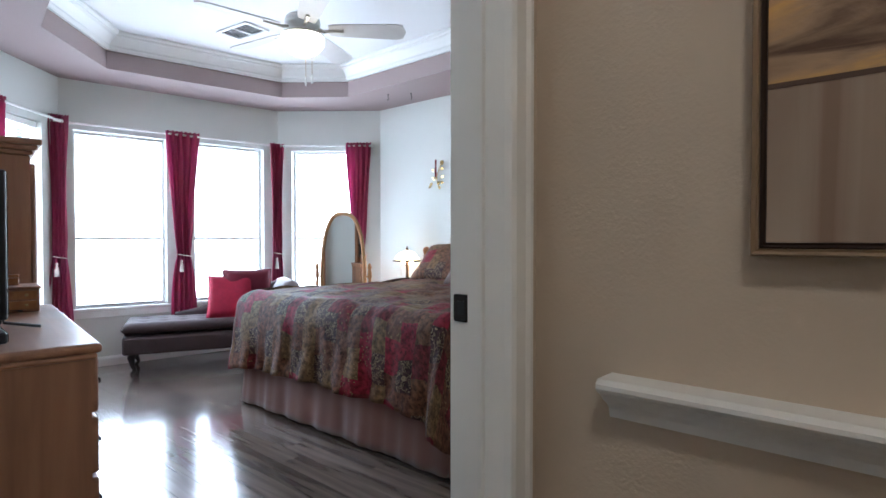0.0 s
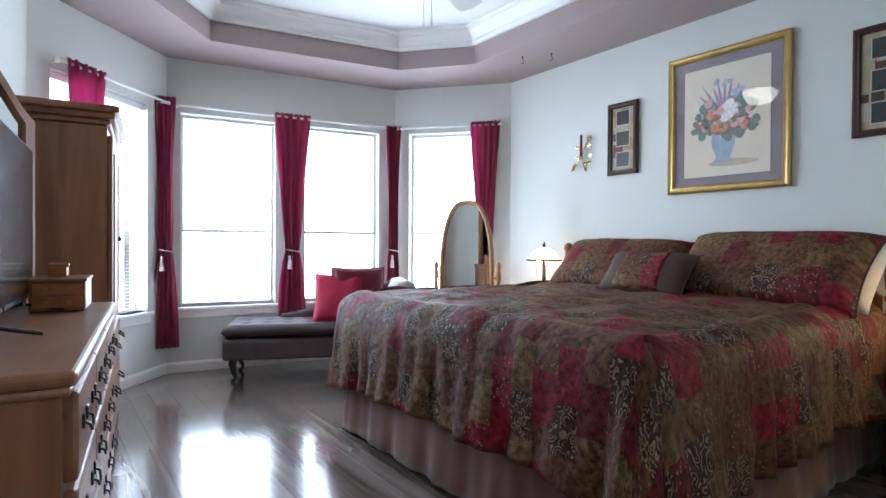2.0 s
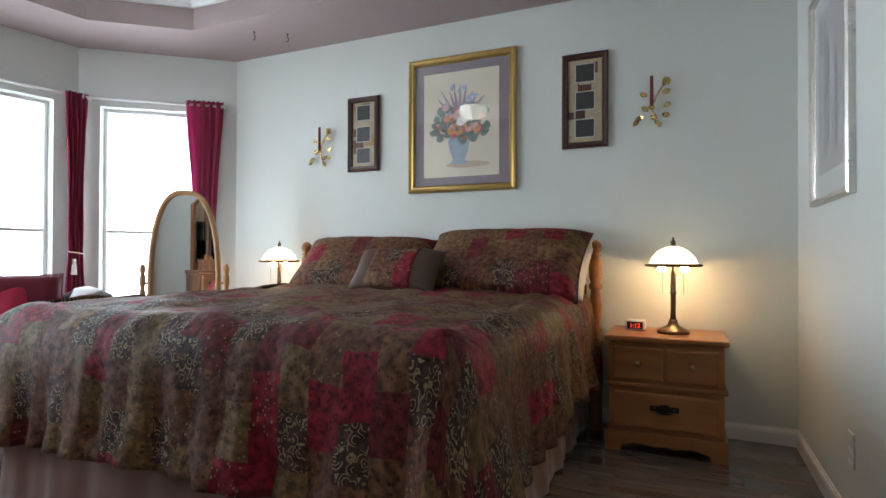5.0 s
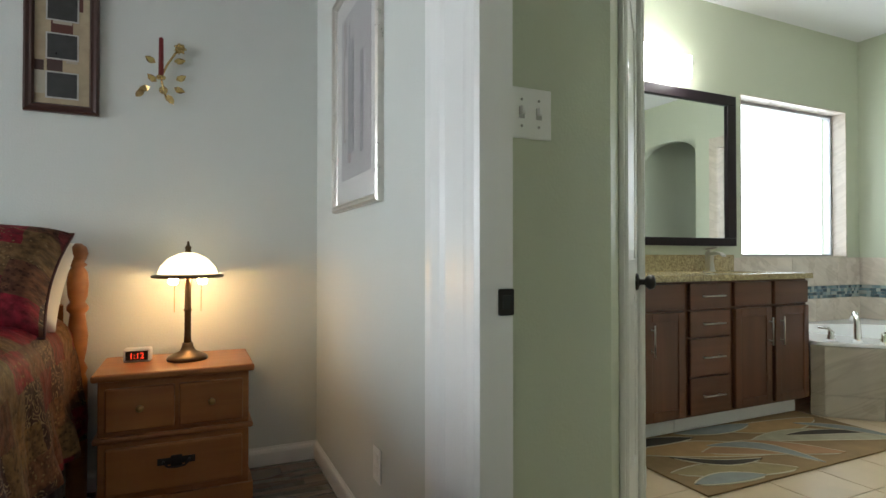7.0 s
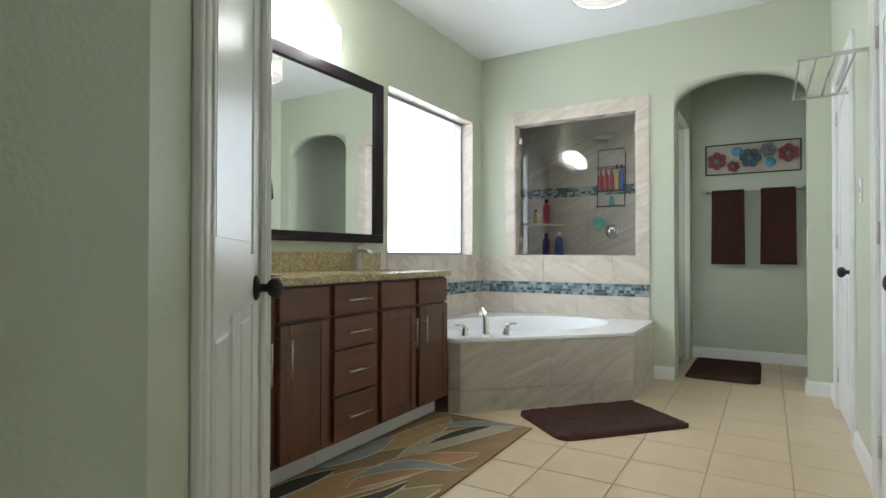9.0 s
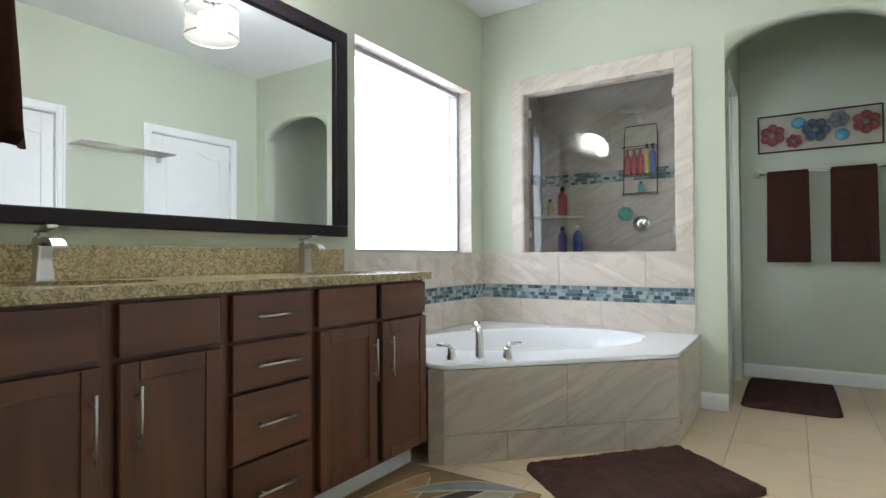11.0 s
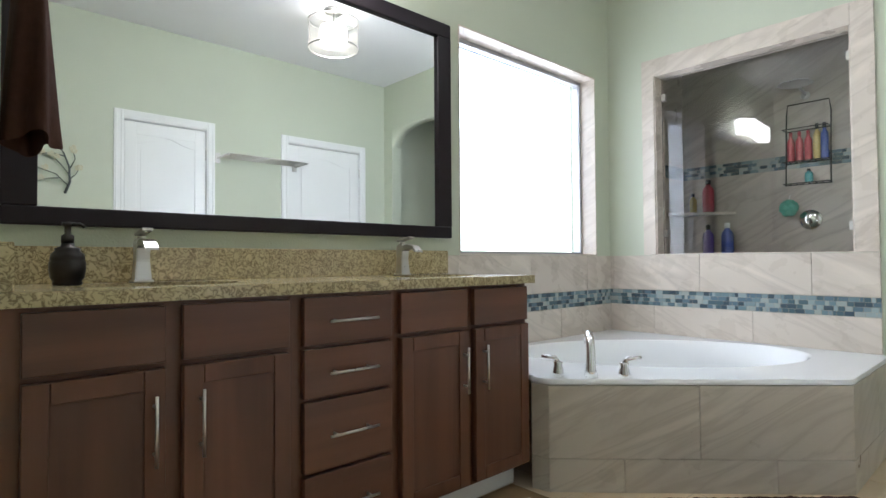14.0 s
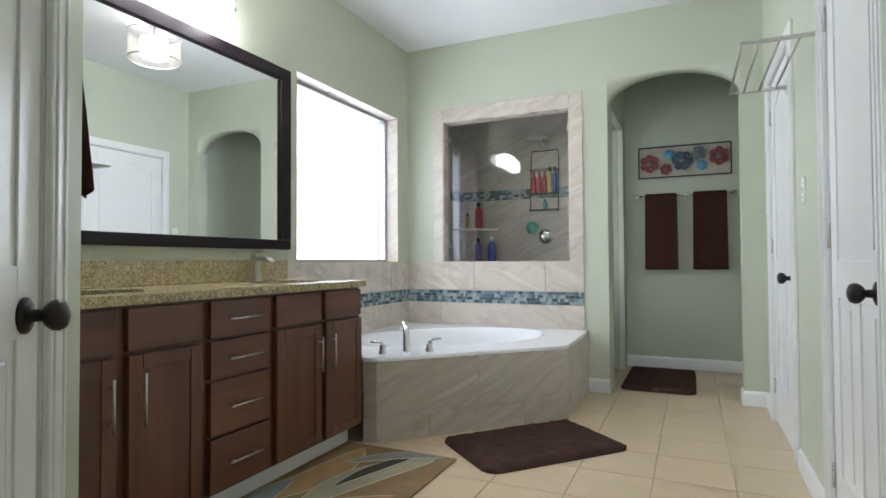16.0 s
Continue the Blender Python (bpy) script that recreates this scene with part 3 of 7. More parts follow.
def from_grid(name, rows, uvs, material, parent, label="", solid=0.0):
    """A sheet from rows of points, with its UV map."""
    h, w = len(rows), len(rows[0])
    me = bpy.data.meshes.new(name)
    me.from_pydata([p for r in rows for p in r], [], [(i * w + j, i * w + j + 1, (i + 1) * w + j + 1, (i + 1) * w + j) for i in range(h - 1) for j in range(w - 1)])
    flat = [q for r in uvs for q in r]
    layer = me.uv_layers.new(name="UVMap")
    for lp in me.loops:
        layer.data[lp.index].uv = flat[lp.vertex_index]
    me.polygons.foreach_set("use_smooth", [True] * len(me.polygons))
    me.materials.append(material)
    ob = new(name, me)
    ob.parent = parent
    if label:
        ob["label"] = label
    if solid:
        md = ob.modifiers.new("thick", "SOLIDIFY")
        md.thickness, md.offset = solid, -1
    return ob


BX0, BX1, BY0, BY1 = -3.78, -1.86, 2.02, 3.93
bed = thing("bed", pose((BX0 + BX1) / 2, BY0, 0), "king-size bed made up with a patchwork comforter and skirt", "bed")
W, LN = BX1 - BX0, BY1 - BY0
part("box_spring", bx(-W / 2 + 0.03, W / 2 - 0.03, 0.04, LN, 0.17, 0.42, 0.03), M_SKIRT, bed)
part("mattress", bx(-W / 2 + 0.02, W / 2 - 0.02, 0.03, LN, 0.42, 0.70, 0.05, 3), mat("white ticking", (0.7, 0.68, 0.64), 0.8), bed)


def bed_ring(d, w, ln, r, n_side=70, n_cor=14):
    """Plan outline round left side, foot and right side at distance d out, with directions."""
    out = []
    hw = w / 2
    for i in range(n_side):
        out.append((-hw - d, ln - (ln - r) * i / n_side, -1, 0, -hw, ln - (ln - r) * i / n_side))
    for i in range(n_cor + 1):
        a = math.pi + math.pi / 2 * i / n_cor
        out.append((-hw + r + (r + d) * math.cos(a), r + (r + d) * math.sin(a), math.cos(a), math.sin(a), -hw + r + r * math.cos(a), r + r * math.sin(a)))
    for i in range(1, n_side):
        out.append((-hw + r + (w - 2 * r) * i / n_side, -d, 0, -1, -hw + r + (w - 2 * r) * i / n_side, 0))
    for i in range(n_cor + 1):
        a = -math.pi / 2 + math.pi / 2 * i / n_cor
        out.append((hw - r + (r + d) * math.cos(a), r + (r + d) * math.sin(a), math.cos(a), math.sin(a), hw - r + r * math.cos(a), r + r * math.sin(a)))
    for i in range(1, n_side + 1):
        out.append((hw + d, r + (ln - r) * i / n_side, 1, 0, hw, r + (ln - r) * i / n_side))
    return out


def comforter():
    w, ln, ztop = W + 0.02, LN - 0.05, 0.755
    rows, uvs = [], []
    prof = []
    for i in range(7):
        a = math.pi / 2 * i / 6
        prof.append((-0.09 + 0.11 * math.sin(a), ztop - 0.11 * (1 - math.cos(a)), 0.11 * a))
    drop = 0.34
    for i in range(1, 15):
        f = i / 14
        prof.append((0.02 + 0.035 * f, ztop - 0.11 - drop * f, 0.11 * math.pi / 2 + drop * f))
    turns = (70 + 7, 70 + 15 + 69 + 7)

    def drape(j):
        """1 at the foot corners, where the spare cloth falls in a cone, fading along the hem."""
        return max(k * math.exp(-((j - q) / 8.0) ** 2) for q, k in zip(turns, (0.3, 1.0)))
    for k, (d, z, arc) in enumerate(prof):
        row, uvr = [], []
        f = max(0, (k - 6) / 14)
        for j, (x, y, nx, ny, ex, ey) in enumerate(bed_ring(d, w, ln, 0.06)):
            s = j * 0.028
            fold = f * (0.020 * math.sin(s * 13 + 2 * math.sin(s * 3)) + 0.014 * math.sin(s * 34 + math.sin(s * 7) * 2)) + drape(j) * f * 0.06
            fold += 0.012 * f ** 0.5 * abs(math.sin(s * 23 + math.sin(z * 9)))
            q = noise.noise(Vector((x * 4, y * 4, z * 4))) * 0.022 + noise.noise(Vector((x * 13, y * 13, z * 9))) * 0.010
            fold += q * min(1, 0.3 + f)
            zz = z + f * (0.02 * math.sin(s * 2.3) + 0.03 * noise.noise(Vector((s * 0.8, 3, 0)))) - drape(j) * f ** 1.3 * 0.10 - 0.02 * f
            row.append((x + nx * fold, y + ny * fold, zz + (1 - f) * q))
            uvr.append((ex + nx * arc, ey + ny * arc))
        rows.append(row)
        uvs.append(uvr)
    side = from_grid("comforter", rows, uvs, M_PATCH, bed, "red, olive and brown patchwork brocade comforter", 0.02)
    nx_, ny_ = 90, 90
    rows, uvs = [], []
    for i in range(ny_ + 1):
        y = -0.0 + ln * i / ny_
        row, uvr = [], []
        for j in range(nx_ + 1):
            x = -w / 2 + w * j / nx_
            ex = min(x + w / 2, w / 2 - x, y)
            zz = ztop + 0.03 * min(1, max(0, (ex - 0.02) / 0.35)) + noise.noise(Vector((x * 4, y * 4, 0.755 * 4))) * 0.02 + noise.noise(Vector((x * 13, y * 13, 7))) * 0.008 + 0.008 * math.sin(x * 23 + math.sin(y * 5)) * math.sin(y * 19)
            hold = max(0.02, min(x + w / 2, w / 2 - x, y + 0.0))
            if hold < 0.09:
                zz -= 0.11 - math.sqrt(max(0, 0.11 ** 2 - (0.09 - hold + 0.0) ** 2)) + 0.004
            row.append((x * (1 - 0.03), max(y, 0.03), zz))
            uvr.append((x, y))
        rows.append(row)
        uvs.append(uvr)
    from_grid("comforter_top", rows, uvs, M_PATCH, bed, "patchwork brocade top of the comforter", 0.015)


comforter()


def bed_skirt():
    rows = []
    for k in range(9):
        f = k / 8
        row = []
        for j, (x, y, nx, ny, ex, ey) in enumerate(bed_ring(-0.03, W, LN, 0.04)):
            s = j * 0.028
            fold = f * (0.009 * math.sin(s * 15 + 3 * math.sin(s * 2.1)) + 0.005 * math.sin(s * 47 + 2 * math.sin(s * 5))) + 0.03 * f
            row.append((x + nx * fold, y + ny * fold, 0.40 - 0.385 * f))
        rows.append(row)
    from_grid("bed_skirt", rows, [[(p[0], p[1]) for p in r] for r in rows], M_SKIRT, bed, "pleated brown satin bed skirt", 0.004)


bed_skirt()

# headboard with turned posts
for sx in (-W / 2 - 0.0, W / 2 + 0.06):
    bm = lathe([(0.0, 0.0), (0.036, 0.0), (0.036, 0.50), (0.028, 0.53), (0.036, 0.55), (0.024, 0.58), (0.032, 0.62), (0.037, 0.68), (0.03, 0.74), (0.026, 0.77), (0.038, 0.785), (0.038, 0.80), (0.026, 0.815), (0.034, 0.84), (0.038, 0.89), (0.034, 0.935), (0.022, 0.955), (0.034, 0.965), (0.022, 0.975), (0.03, 0.99), (0.036, 1.01), (0.03, 1.035), (0.012, 1.05), (0, 1.052)], 20, pose(sx, LN - 0.02, 0))
    part("bed_post", bm, M_PINE, bed, "turned pine bedpost with a ball finial", True)
bm = bmesh.new()
top = [(-W / 2 + W * i / 30, 0.80 + 0.26 * math.sin(math.pi * i / 30) ** 0.7) for i in range(31)]
for yy in (LN + 0.01, LN + 0.05):
    a = [bm.verts.new((x, yy, 0.45)) for x, z in top]
    b = [bm.verts.new((x, yy, z)) for x, z in top]
    for i in range(30):
        bm.faces.new((a[i], a[i + 1], b[i + 1], b[i]))
    if yy < LN + 0.02:
        a0, b0 = a, b
for i in range(30):
    bm.faces.new((b0[i], b0[i + 1], b[i + 1], b[i]))
    bm.faces.new((a0[i], a0[i + 1], a[i + 1], a[i]))
part("headboard", bm, M_PINE, bed, "arched pine headboard")


def pillow(name, m, w, h, t, material, label, parent=None, piping=None, corner=0.06):
    n = 26
    rows, uvs = [], []
    for sgn in (1, -1):
        for i in range(n + 1):
            b = -1 + 2 * i / n
            row, uvr = [], []
            for j in range(n + 1):
                a = -1 + 2 * j / n
                x = w / 2 * a * (1 - corner * (1 - b * b))
                y = h / 2 * b * (1 - corner * (1 - a * a))
                k = (max(0, 1 - a ** 4) * max(0, 1 - b ** 4)) ** 0.45
                z = sgn * t / 2 * k + 0.012 * k * noise.noise(Vector((x * 9, y * 9, sgn + w)))
                row.append((x, y, z))
                uvr.append((x + w * 3, y + h * 2))
            rows.append(row)
            uvs.append(uvr)
    # two faces joined at the seam
    me = bpy.data.meshes.new(name)
    ww = n + 1
    faces = []
    for s in range(2):
        for i in range(n):
            for j in range(n):
                q = (s * ww * ww + i * ww + j, s * ww * ww + i * ww + j + 1, s * ww * ww + (i + 1) * ww + j + 1, s * ww * ww + (i + 1) * ww + j)
                faces.append(q if s == 0 else q[::-1])
    me.from_pydata([p for r in rows for p in r], [], faces)
    flat = [q for r in uvs for q in r]
    layer = me.uv_layers.new(name="UVMap")
    for lp in me.loops:
        layer.data[lp.index].uv = flat[lp.vertex_index]
    me.polygons.foreach_set("use_smooth", [True] * len(me.polygons))
    me.materials.append(material)
    if parent is None:
        e = thing(name, m, label, "pillow")
        ob = new("cover", me)
        ob.parent = e
    else:
        e = new(name, me)
        e.parent, ob = parent, e
        e.matrix_basis = m
    if piping:
        pts = []
        for i in range(4 * n):
            s, k = divmod(i, n)
            f = -1 + 2 * k / n
            a, b = ((f, -1), (1, f), (-f, 1), (-1, -f))[s]
            pts.append((w / 2 * a * (1 - corner * (1 - b * b)), h / 2 * b * (1 - corner * (1 - a * a)), 0))
        part("piping", tube(pts + pts[:1], 0.005, 6), piping, e, "", True)
    return e


sham = pillow("pillow_sham", pose(-3.20, 3.70, 0.890, 44, 0, 2), 0.90, 0.46, 0.24, M_PATCH, "patchwork brocade pillow sham leaning on the headboard", piping=M_PATCH_EDGE)
pillow("pillow_sham", pose(-2.28, 3.68, 0.908, 45, 0, -3), 0.94, 0.50, 0.26, M_PATCH, "large patchwork brocade pillow sham leaning on the headboard", piping=M_PATCH_EDGE)
M_BRN = mat("brown brocade", (0.075, 0.040, 0.026), 0.65, 0, 0.3, 40, 0.3, 200)
tp = pillow("throw_pillow", pose(-2.78, 3.40, 0.865, 46, 0, 4), 0.50, 0.32, 0.17, M_BRN, "small brown accent pillow with a patchwork centre", piping=M_BRN)
rows, uvs = [], []
for i in range(13):
    b = -0.93 + 1.86 * i / 12
    rows.append([(0.25 * a * (1 - 0.06 * (1 - b * b)), 0.16 * b * (1 - 0.06 * (1 - a * a)), 0.003 + 0.085 * (max(0, 1 - a ** 4) * max(0, 1 - b ** 4)) ** 0.45 + 0.012 * (max(0, 1 - a ** 4) * max(0, 1 - b ** 4)) ** 0.45 * noise.noise(Vector((0.25 * a * (1 - 0.06 * (1 - b * b)) * 9, 0.16 * b * (1 - 0.06 * (1 - a * a)) * 9, 1.5)))) for a in [-0.55 + 1.1 * k / 12 for k in range(13)]])
    uvs.append([(p[0] + 5.03, p[1] + 2.2) for p in rows[-1]])
from_grid("centre_panel", rows, uvs, M_PATCH, tp, "patchwork brocade centre panel", 0.002)
pillow("pillow", pose(-2.02, 3.81, 0.89, 50, 0, -6), 0.42, 0.42, 0.14, mat("cream cotton", (0.75, 0.68, 0.58), 0.85), "plain cream pillow behind the sham")

# ---------------- nightstands ----------------
def bail(parent, x, z, y, s=1.0):
    bm2 = tube([(x - 0.034 * s, y - 0.002, z + 0.004), (x - 0.034 * s, y - 0.014, z), (x - 0.022 * s, y - 0.016, z - 0.014), (x, y - 0.016, z - 0.018), (x + 0.022 * s, y - 0.016, z - 0.014), (x + 0.034 * s, y - 0.014, z), (x + 0.034 * s, y - 0.002, z + 0.004)], 0.0035 * s, 6)
    box(bm2, x - 0.05 * s, x + 0.05 * s, y - 0.003, y, z - 0.008 * s, z + 0.012 * s, 0.002)
    box(bm2, x - 0.015 * s, x + 0.015 * s, y - 0.004, y, z - 0.016 * s, z + 0.018 * s, 0.003)
    return part("bail_handle", bm2, M_BRONZE, parent, "dark brass bail handle", True)


def knob_part(parent, x, z, y, r=0.013, material=None):
    return part("knob", lathe([(0, 0), (0.006, 0), (0.005, 0.012), (r, 0.018), (r, 0.024), (r * 0.5, 0.03), (0, 0.031)], 12, pose(x, y, z, 90)), material or M_BRASS, parent, "", True)


def nightstand(m, label):
    e = thing("nightstand", m, label, "nightstand", "nightstands beside the bed")
    w, d, h = 0.56, 0.40, 0.57
    part("body", bx(-w / 2 + 0.02, w / 2 - 0.02, -d + 0.02, 0, 0.09, h - 0.03, 0.004), M_PINE, e)
    part("tabletop", bx(-w / 2, w / 2, -d - 0.005, 0.0, h - 0.028, h, 0.009, 3), M_PINE, e)
    part("molding", bx(-w / 2 + 0.004, w / 2 - 0.004, -d + 0.006, -0.01, h - 0.255, h - 0.232, 0.008), M_PINE, e)
    bm = bmesh.new()
    pts = [(-w / 2 + 0.005, 0.0), (-w / 2 + 0.075, 0.0), (-w / 2 + 0.085, 0.03), (-0.13, 0.05), (-0.07, 0.045), (-0.04, 0.035), (0, 0.05), (0.04, 0.035), (0.07, 0.045), (0.13, 0.05), (w / 2 - 0.085, 0.03), (w / 2 - 0.075, 0.0), (w / 2 - 0.005, 0.0), (w / 2 - 0.005, 0.10), (-w / 2 + 0.005, 0.10)]
    prism(bm, pts, 0, 0.02)
    bmesh.ops.transform(bm, matrix=pose(0, -d + 0.025, 0, 90), verts=bm.verts[:])
    part("plinth", bm, M_PINE, e, "scalloped plinth")
    for k in (-1, 1):
        part("side_foot", bx(k * (w / 2 - 0.015) - 0.01, k * (w / 2 - 0.015) + 0.01, -d + 0.03, 0, 0, 0.10), M_PINE, e)
    for k in (-1, 1):
        f = part("drawer", bx(k * 0.122 - 0.115, k * 0.122 + 0.115, -d + 0.004, -d + 0.03, h - 0.215, h - 0.055, 0.007), M_PINE, e)
        knob_part(f, k * 0.122, h - 0.13, -d + 0.004)
    f = part("drawer", bx(-0.235, 0.235, -d + 0.004, -d + 0.03, 0.125, h - 0.275, 0.007), M_PINE, e)
    bail(f, 0, 0.225, -d + 0.004, 1.3)
    return e


NS = nightstand(pose(-1.435, YB - 0.03, 0), "golden pine nightstand with drawers beside the bed")
copy_thing(NS, pose(-4.06, YB - 0.03, 0))
# ---------------- windows and curtains ----------------
def wall_pose(A, B):
    d = Vector(B) - Vector(A)
    return Matrix.Translation((A[0], A[1], 0)) @ Matrix.Rotation(math.atan2(d.y, d.x), 4, "Z")


def window(name, A, B, s0, s1, z0, z1, label, blinds=False):
    e = new(name)
    e.matrix_world = wall_pose(A, B)
    tagged(e, label, "window", "", "structure")
    f = 0.024
    bm = bmesh.new()
    for q in ((s0, s0 + f, z0, z1), (s1 - f, s1, z0, z1), (s0 + f, s1 - f, z0, z0 + f), (s0 + f, s1 - f, z1 - f, z1)):
        box(bm, q[0], q[1], -0.13, -0.09, q[2], q[3], 0.004)
    part("window_frame", bm, M_WHITE, e)
    zm = (z0 + z1) / 2 - 0.16
    part("meeting_rail", bx(s0 + f, s1 - f, -0.125, -0.095, zm - 0.012, zm + 0.012, 0.004), M_WHITE, e)
    for a, b in ((z0 + f, zm - 0.012), (zm + 0.012, z1 - f)):
        p = part("pane", bx(s0 + f, s1 - f, -0.112, -0.108, a, b), M_GLASS, e)
        p.visible_shadow = False
    part("window_sill", bx(s0 - 0.04, s1 + 0.04, -0.09, 0.035, z0 - 0.03, z0 + 0.0, 0.006), M_WHITE, e)
    part("sill_apron", bx(s0 - 0.02, s1 + 0.02, 0.002, 0.016, z0 - 0.085, z0 - 0.03, 0.004), M_WHITE, e)
    if blinds:
        part("blind_head_rail", bx(s0 + 0.01, s1 - 0.01, -0.075, -0.03, z1 - 0.05, z1 - 0.005, 0.004), M_WHITE, e)
        n = 60
        me = None
        for i in range(n):
            z = z0 + 0.03 + (z1 - z0 - 0.09) * i / (n - 1)
            if me is None:
                bm = bmesh.new()
                box(bm, s0 + 0.015, s1 - 0.015, -0.068, -0.044, -0.0007, 0.0007)
                sl = part("slat", bm, M_WHITE, e)
                me = sl.data
            else:
                sl = new("slat", me)
                sl.parent = e
            sl.location.z = z


window("window_1", C1, C2, L_MID - WIN_MID[0][1], L_MID - WIN_MID[0][0], ZW0, ZW1, "white sash window full of bright daylight")
window("window_2", C1, C2, L_MID - WIN_MID[1][1], L_MID - WIN_MID[1][0], ZW0, ZW1, "white sash window full of bright daylight")
window("window_3", BW, C1, L_R - WIN_R[1], L_R - WIN_R[0], ZW0, ZW1, "narrow white sash window full of daylight")
window("window_4", C2, C3, L_L - WIN_L[1], L_L - WIN_L[0], ZW0, ZW1, "white sash window with lowered open blinds", True)


def curtain(A, B, s, w_top, w_tie, w_bot, ztop, ztie, zbot, label, tie=True, out=0.05):
    e = thing("curtain", wall_pose(A, B) @ pose(s, out, zbot), label, "curtain", "bay window curtains")
    rows = []
    nz, nx = 40, 44
    for i in range(nz + 1):
        z = ztop - (ztop - zbot) * i / nz
        if z > ztie:
            f = (ztop - z) / (ztop - ztie)
            w = w_top + (w_tie - w_top) * f ** 1.6
        else:
            f = (ztie - z) / max(1e-3, ztie - zbot)
            w = w_tie + (w_bot - w_tie) * math.sin(min(1, f * 1.3) * math.pi / 2) ** 0.9
        row = []
        for j in range(nx + 1):
            u = -1 + 2 * j / nx
            head = 0.35 if z > ztop - 0.03 else 1.0
            y = head * 0.018 * math.sin(u * 15 + 0.3 * math.sin(z * 5)) + 0.006 * math.sin(u * 37 + z * 3)
            row.append((u * w / 2 + 0.006 * math.sin(z * 6 + u * 2), y, z - zbot + (0.006 * math.sin(u * 25) if i == 0 else 0)))
        rows.append(row)
    from_grid("panel", rows, [[(p[0], p[2]) for p in r] for r in rows], M_CURT, e, "", 0.003)
    if tie:
        pts = [(w_tie * 0.55 * math.cos(a), 0.03 * math.sin(a), ztie - zbot + 0.01 * math.cos(a)) for a in [2 * math.pi * i / 20 for i in range(21)]]
        part("tieback", tube(pts, 0.006, 6), M_TASSEL, e, "pale cord tieback", True)
        part("tassel", lathe([(0, 0), (0.022, 0), (0.019, -0.0), (0.014, 0.07), (0.007, 0.085), (0.012, 0.095), (0.010, 0.11), (0, 0.115)], 12, pose(w_tie * 0.25, 0.035, ztie - zbot - 0.155)), M_TASSEL, e, "pale tassel", True)
    return e


M_TASSEL = mat("pale cord", (0.55, 0.50, 0.48), 0.9, 0, 0.2, 60, 0.5, 200)
curtain(C1, C2, L_MID + 0.01, 0.13, 0.09, 0.19, 2.15, 0.97, 0.22, "burgundy curtain tied back with a tassel", out=0.10)
curtain(C1, C2, L_MID - 0.955, 0.29, 0.11, 0.24, 2.13, 0.97, 0.33, "burgundy curtain tied back between two windows", out=0.08)
curtain(C1, C2, L_MID - 1.87, 0.14, 0.09, 0.16, 2.12, 0.97, 0.22, "burgundy curtain tied back in the bay corner", out=0.10)
curtain(BW, C1, L_R - 0.87, 0.25, 0.10, 0.2, 2.13, 0.97, 0.22, "burgundy curtain tied back beside the bed wall", out=0.08)
curtain(C2, C3, L_L - 0.34, 0.30, 0.24, 0.26, 2.13, 1.2, 0.5, "burgundy curtain hanging behind the armoire", tie=False, out=0.08)
for A, B, a, b in ((C1, C2, 0.02, L_MID - 0.04), (BW, C1, 0.08, L_R - 0.05), (C2, C3, 0.08, L_L - 0.12)):
    e = thing("curtain_rod", wall_pose(A, B) @ pose(0, 0.07, 2.10), "slim white curtain rod over the window", "curtain rod", "curtain rods")
    part("rod", tube([(a, 0, 0), (b, 0, 0)], 0.010, 10), M_WHITE, e, "", True)
    for s in (a, b):
        part("finial", lathe([(0, -0.018), (0.012, -0.014), (0.018, 0), (0.012, 0.014), (0, 0.018)], 12, pose(s, 0, 0)), M_WHITE, e, "", True)
        part("bracket", bx(s - 0.008 + (0.03 if s == a else -0.03), s + 0.008 + (0.03 if s == a else -0.03), -0.069, 0.0, -0.012, 0.0), M_WHITE, e)

# ---------------- dresser, armoire, television ----------------
DANG = math.degrees(math.atan2(EL[1] - C3[1], EL[0] - C3[0]))
DR = pose(-2.26, 0.72, 0, 0, 0, DANG)  # front corner of the dresser nearest the door; local x runs to the door, y into the room


def dresser():
    e = thing("dresser", DR, "honey oak dresser with dark bail handles along the wall", "dresser")
    L, D, H = 1.42, 0.42, 0.785
    part("body", bx(-L + 0.02, -0.02, -D, -0.03, 0.10, H - 0.03), M_OAK, e)
    part("top", bx(-L, 0, -D, 0.0, H - 0.032, H, 0.012, 3), M_OAKH, e)
    part("cornice", bx(-L + 0.008, -0.008, -D, -0.012, H - 0.052, H - 0.032, 0.008), M_OAKH, e)
    part("plinth", bx(-L + 0.01, -0.01, -D, -0.015, 0.0, 0.11, 0.01), M_OAKH, e)
    cols = 3
    for c in range(cols):
        for r in range(3):
            x0 = -L + 0.045 + c * (L - 0.09) / cols
            x1 = x0 + (L - 0.09) / cols - 0.012
            z0 = 0.135 + r * 0.205
            dr = part("drawer", bx(x0, x1, -0.04, -0.004, z0, z0 + 0.19, 0.010, 2), M_OAKH, e)
            for xx in (x0 + 0.11, x1 - 0.11):
                h = tube([(xx - 0.036, -0.004, z0 + 0.105), (xx - 0.036, 0.010, z0 + 0.097), (xx - 0.024, 0.013, z0 + 0.082), (xx, 0.014, z0 + 0.076), (xx + 0.024, 0.013, z0 + 0.082), (xx + 0.036, 0.010, z0 + 0.097), (xx + 0.036, -0.004, z0 + 0.105)], 0.0032, 6)
                box(h, xx - 0.047, xx - 0.025, -0.004, 0.002, z0 + 0.090, z0 + 0.122, 0.003)
                box(h, xx + 0.025, xx + 0.047, -0.004, 0.002, z0 + 0.090, z0 + 0.122, 0.003)
                part("bail_handle", h, M_BRONZE, dr, "dark brass bail handle", True)
    return e


dresser()


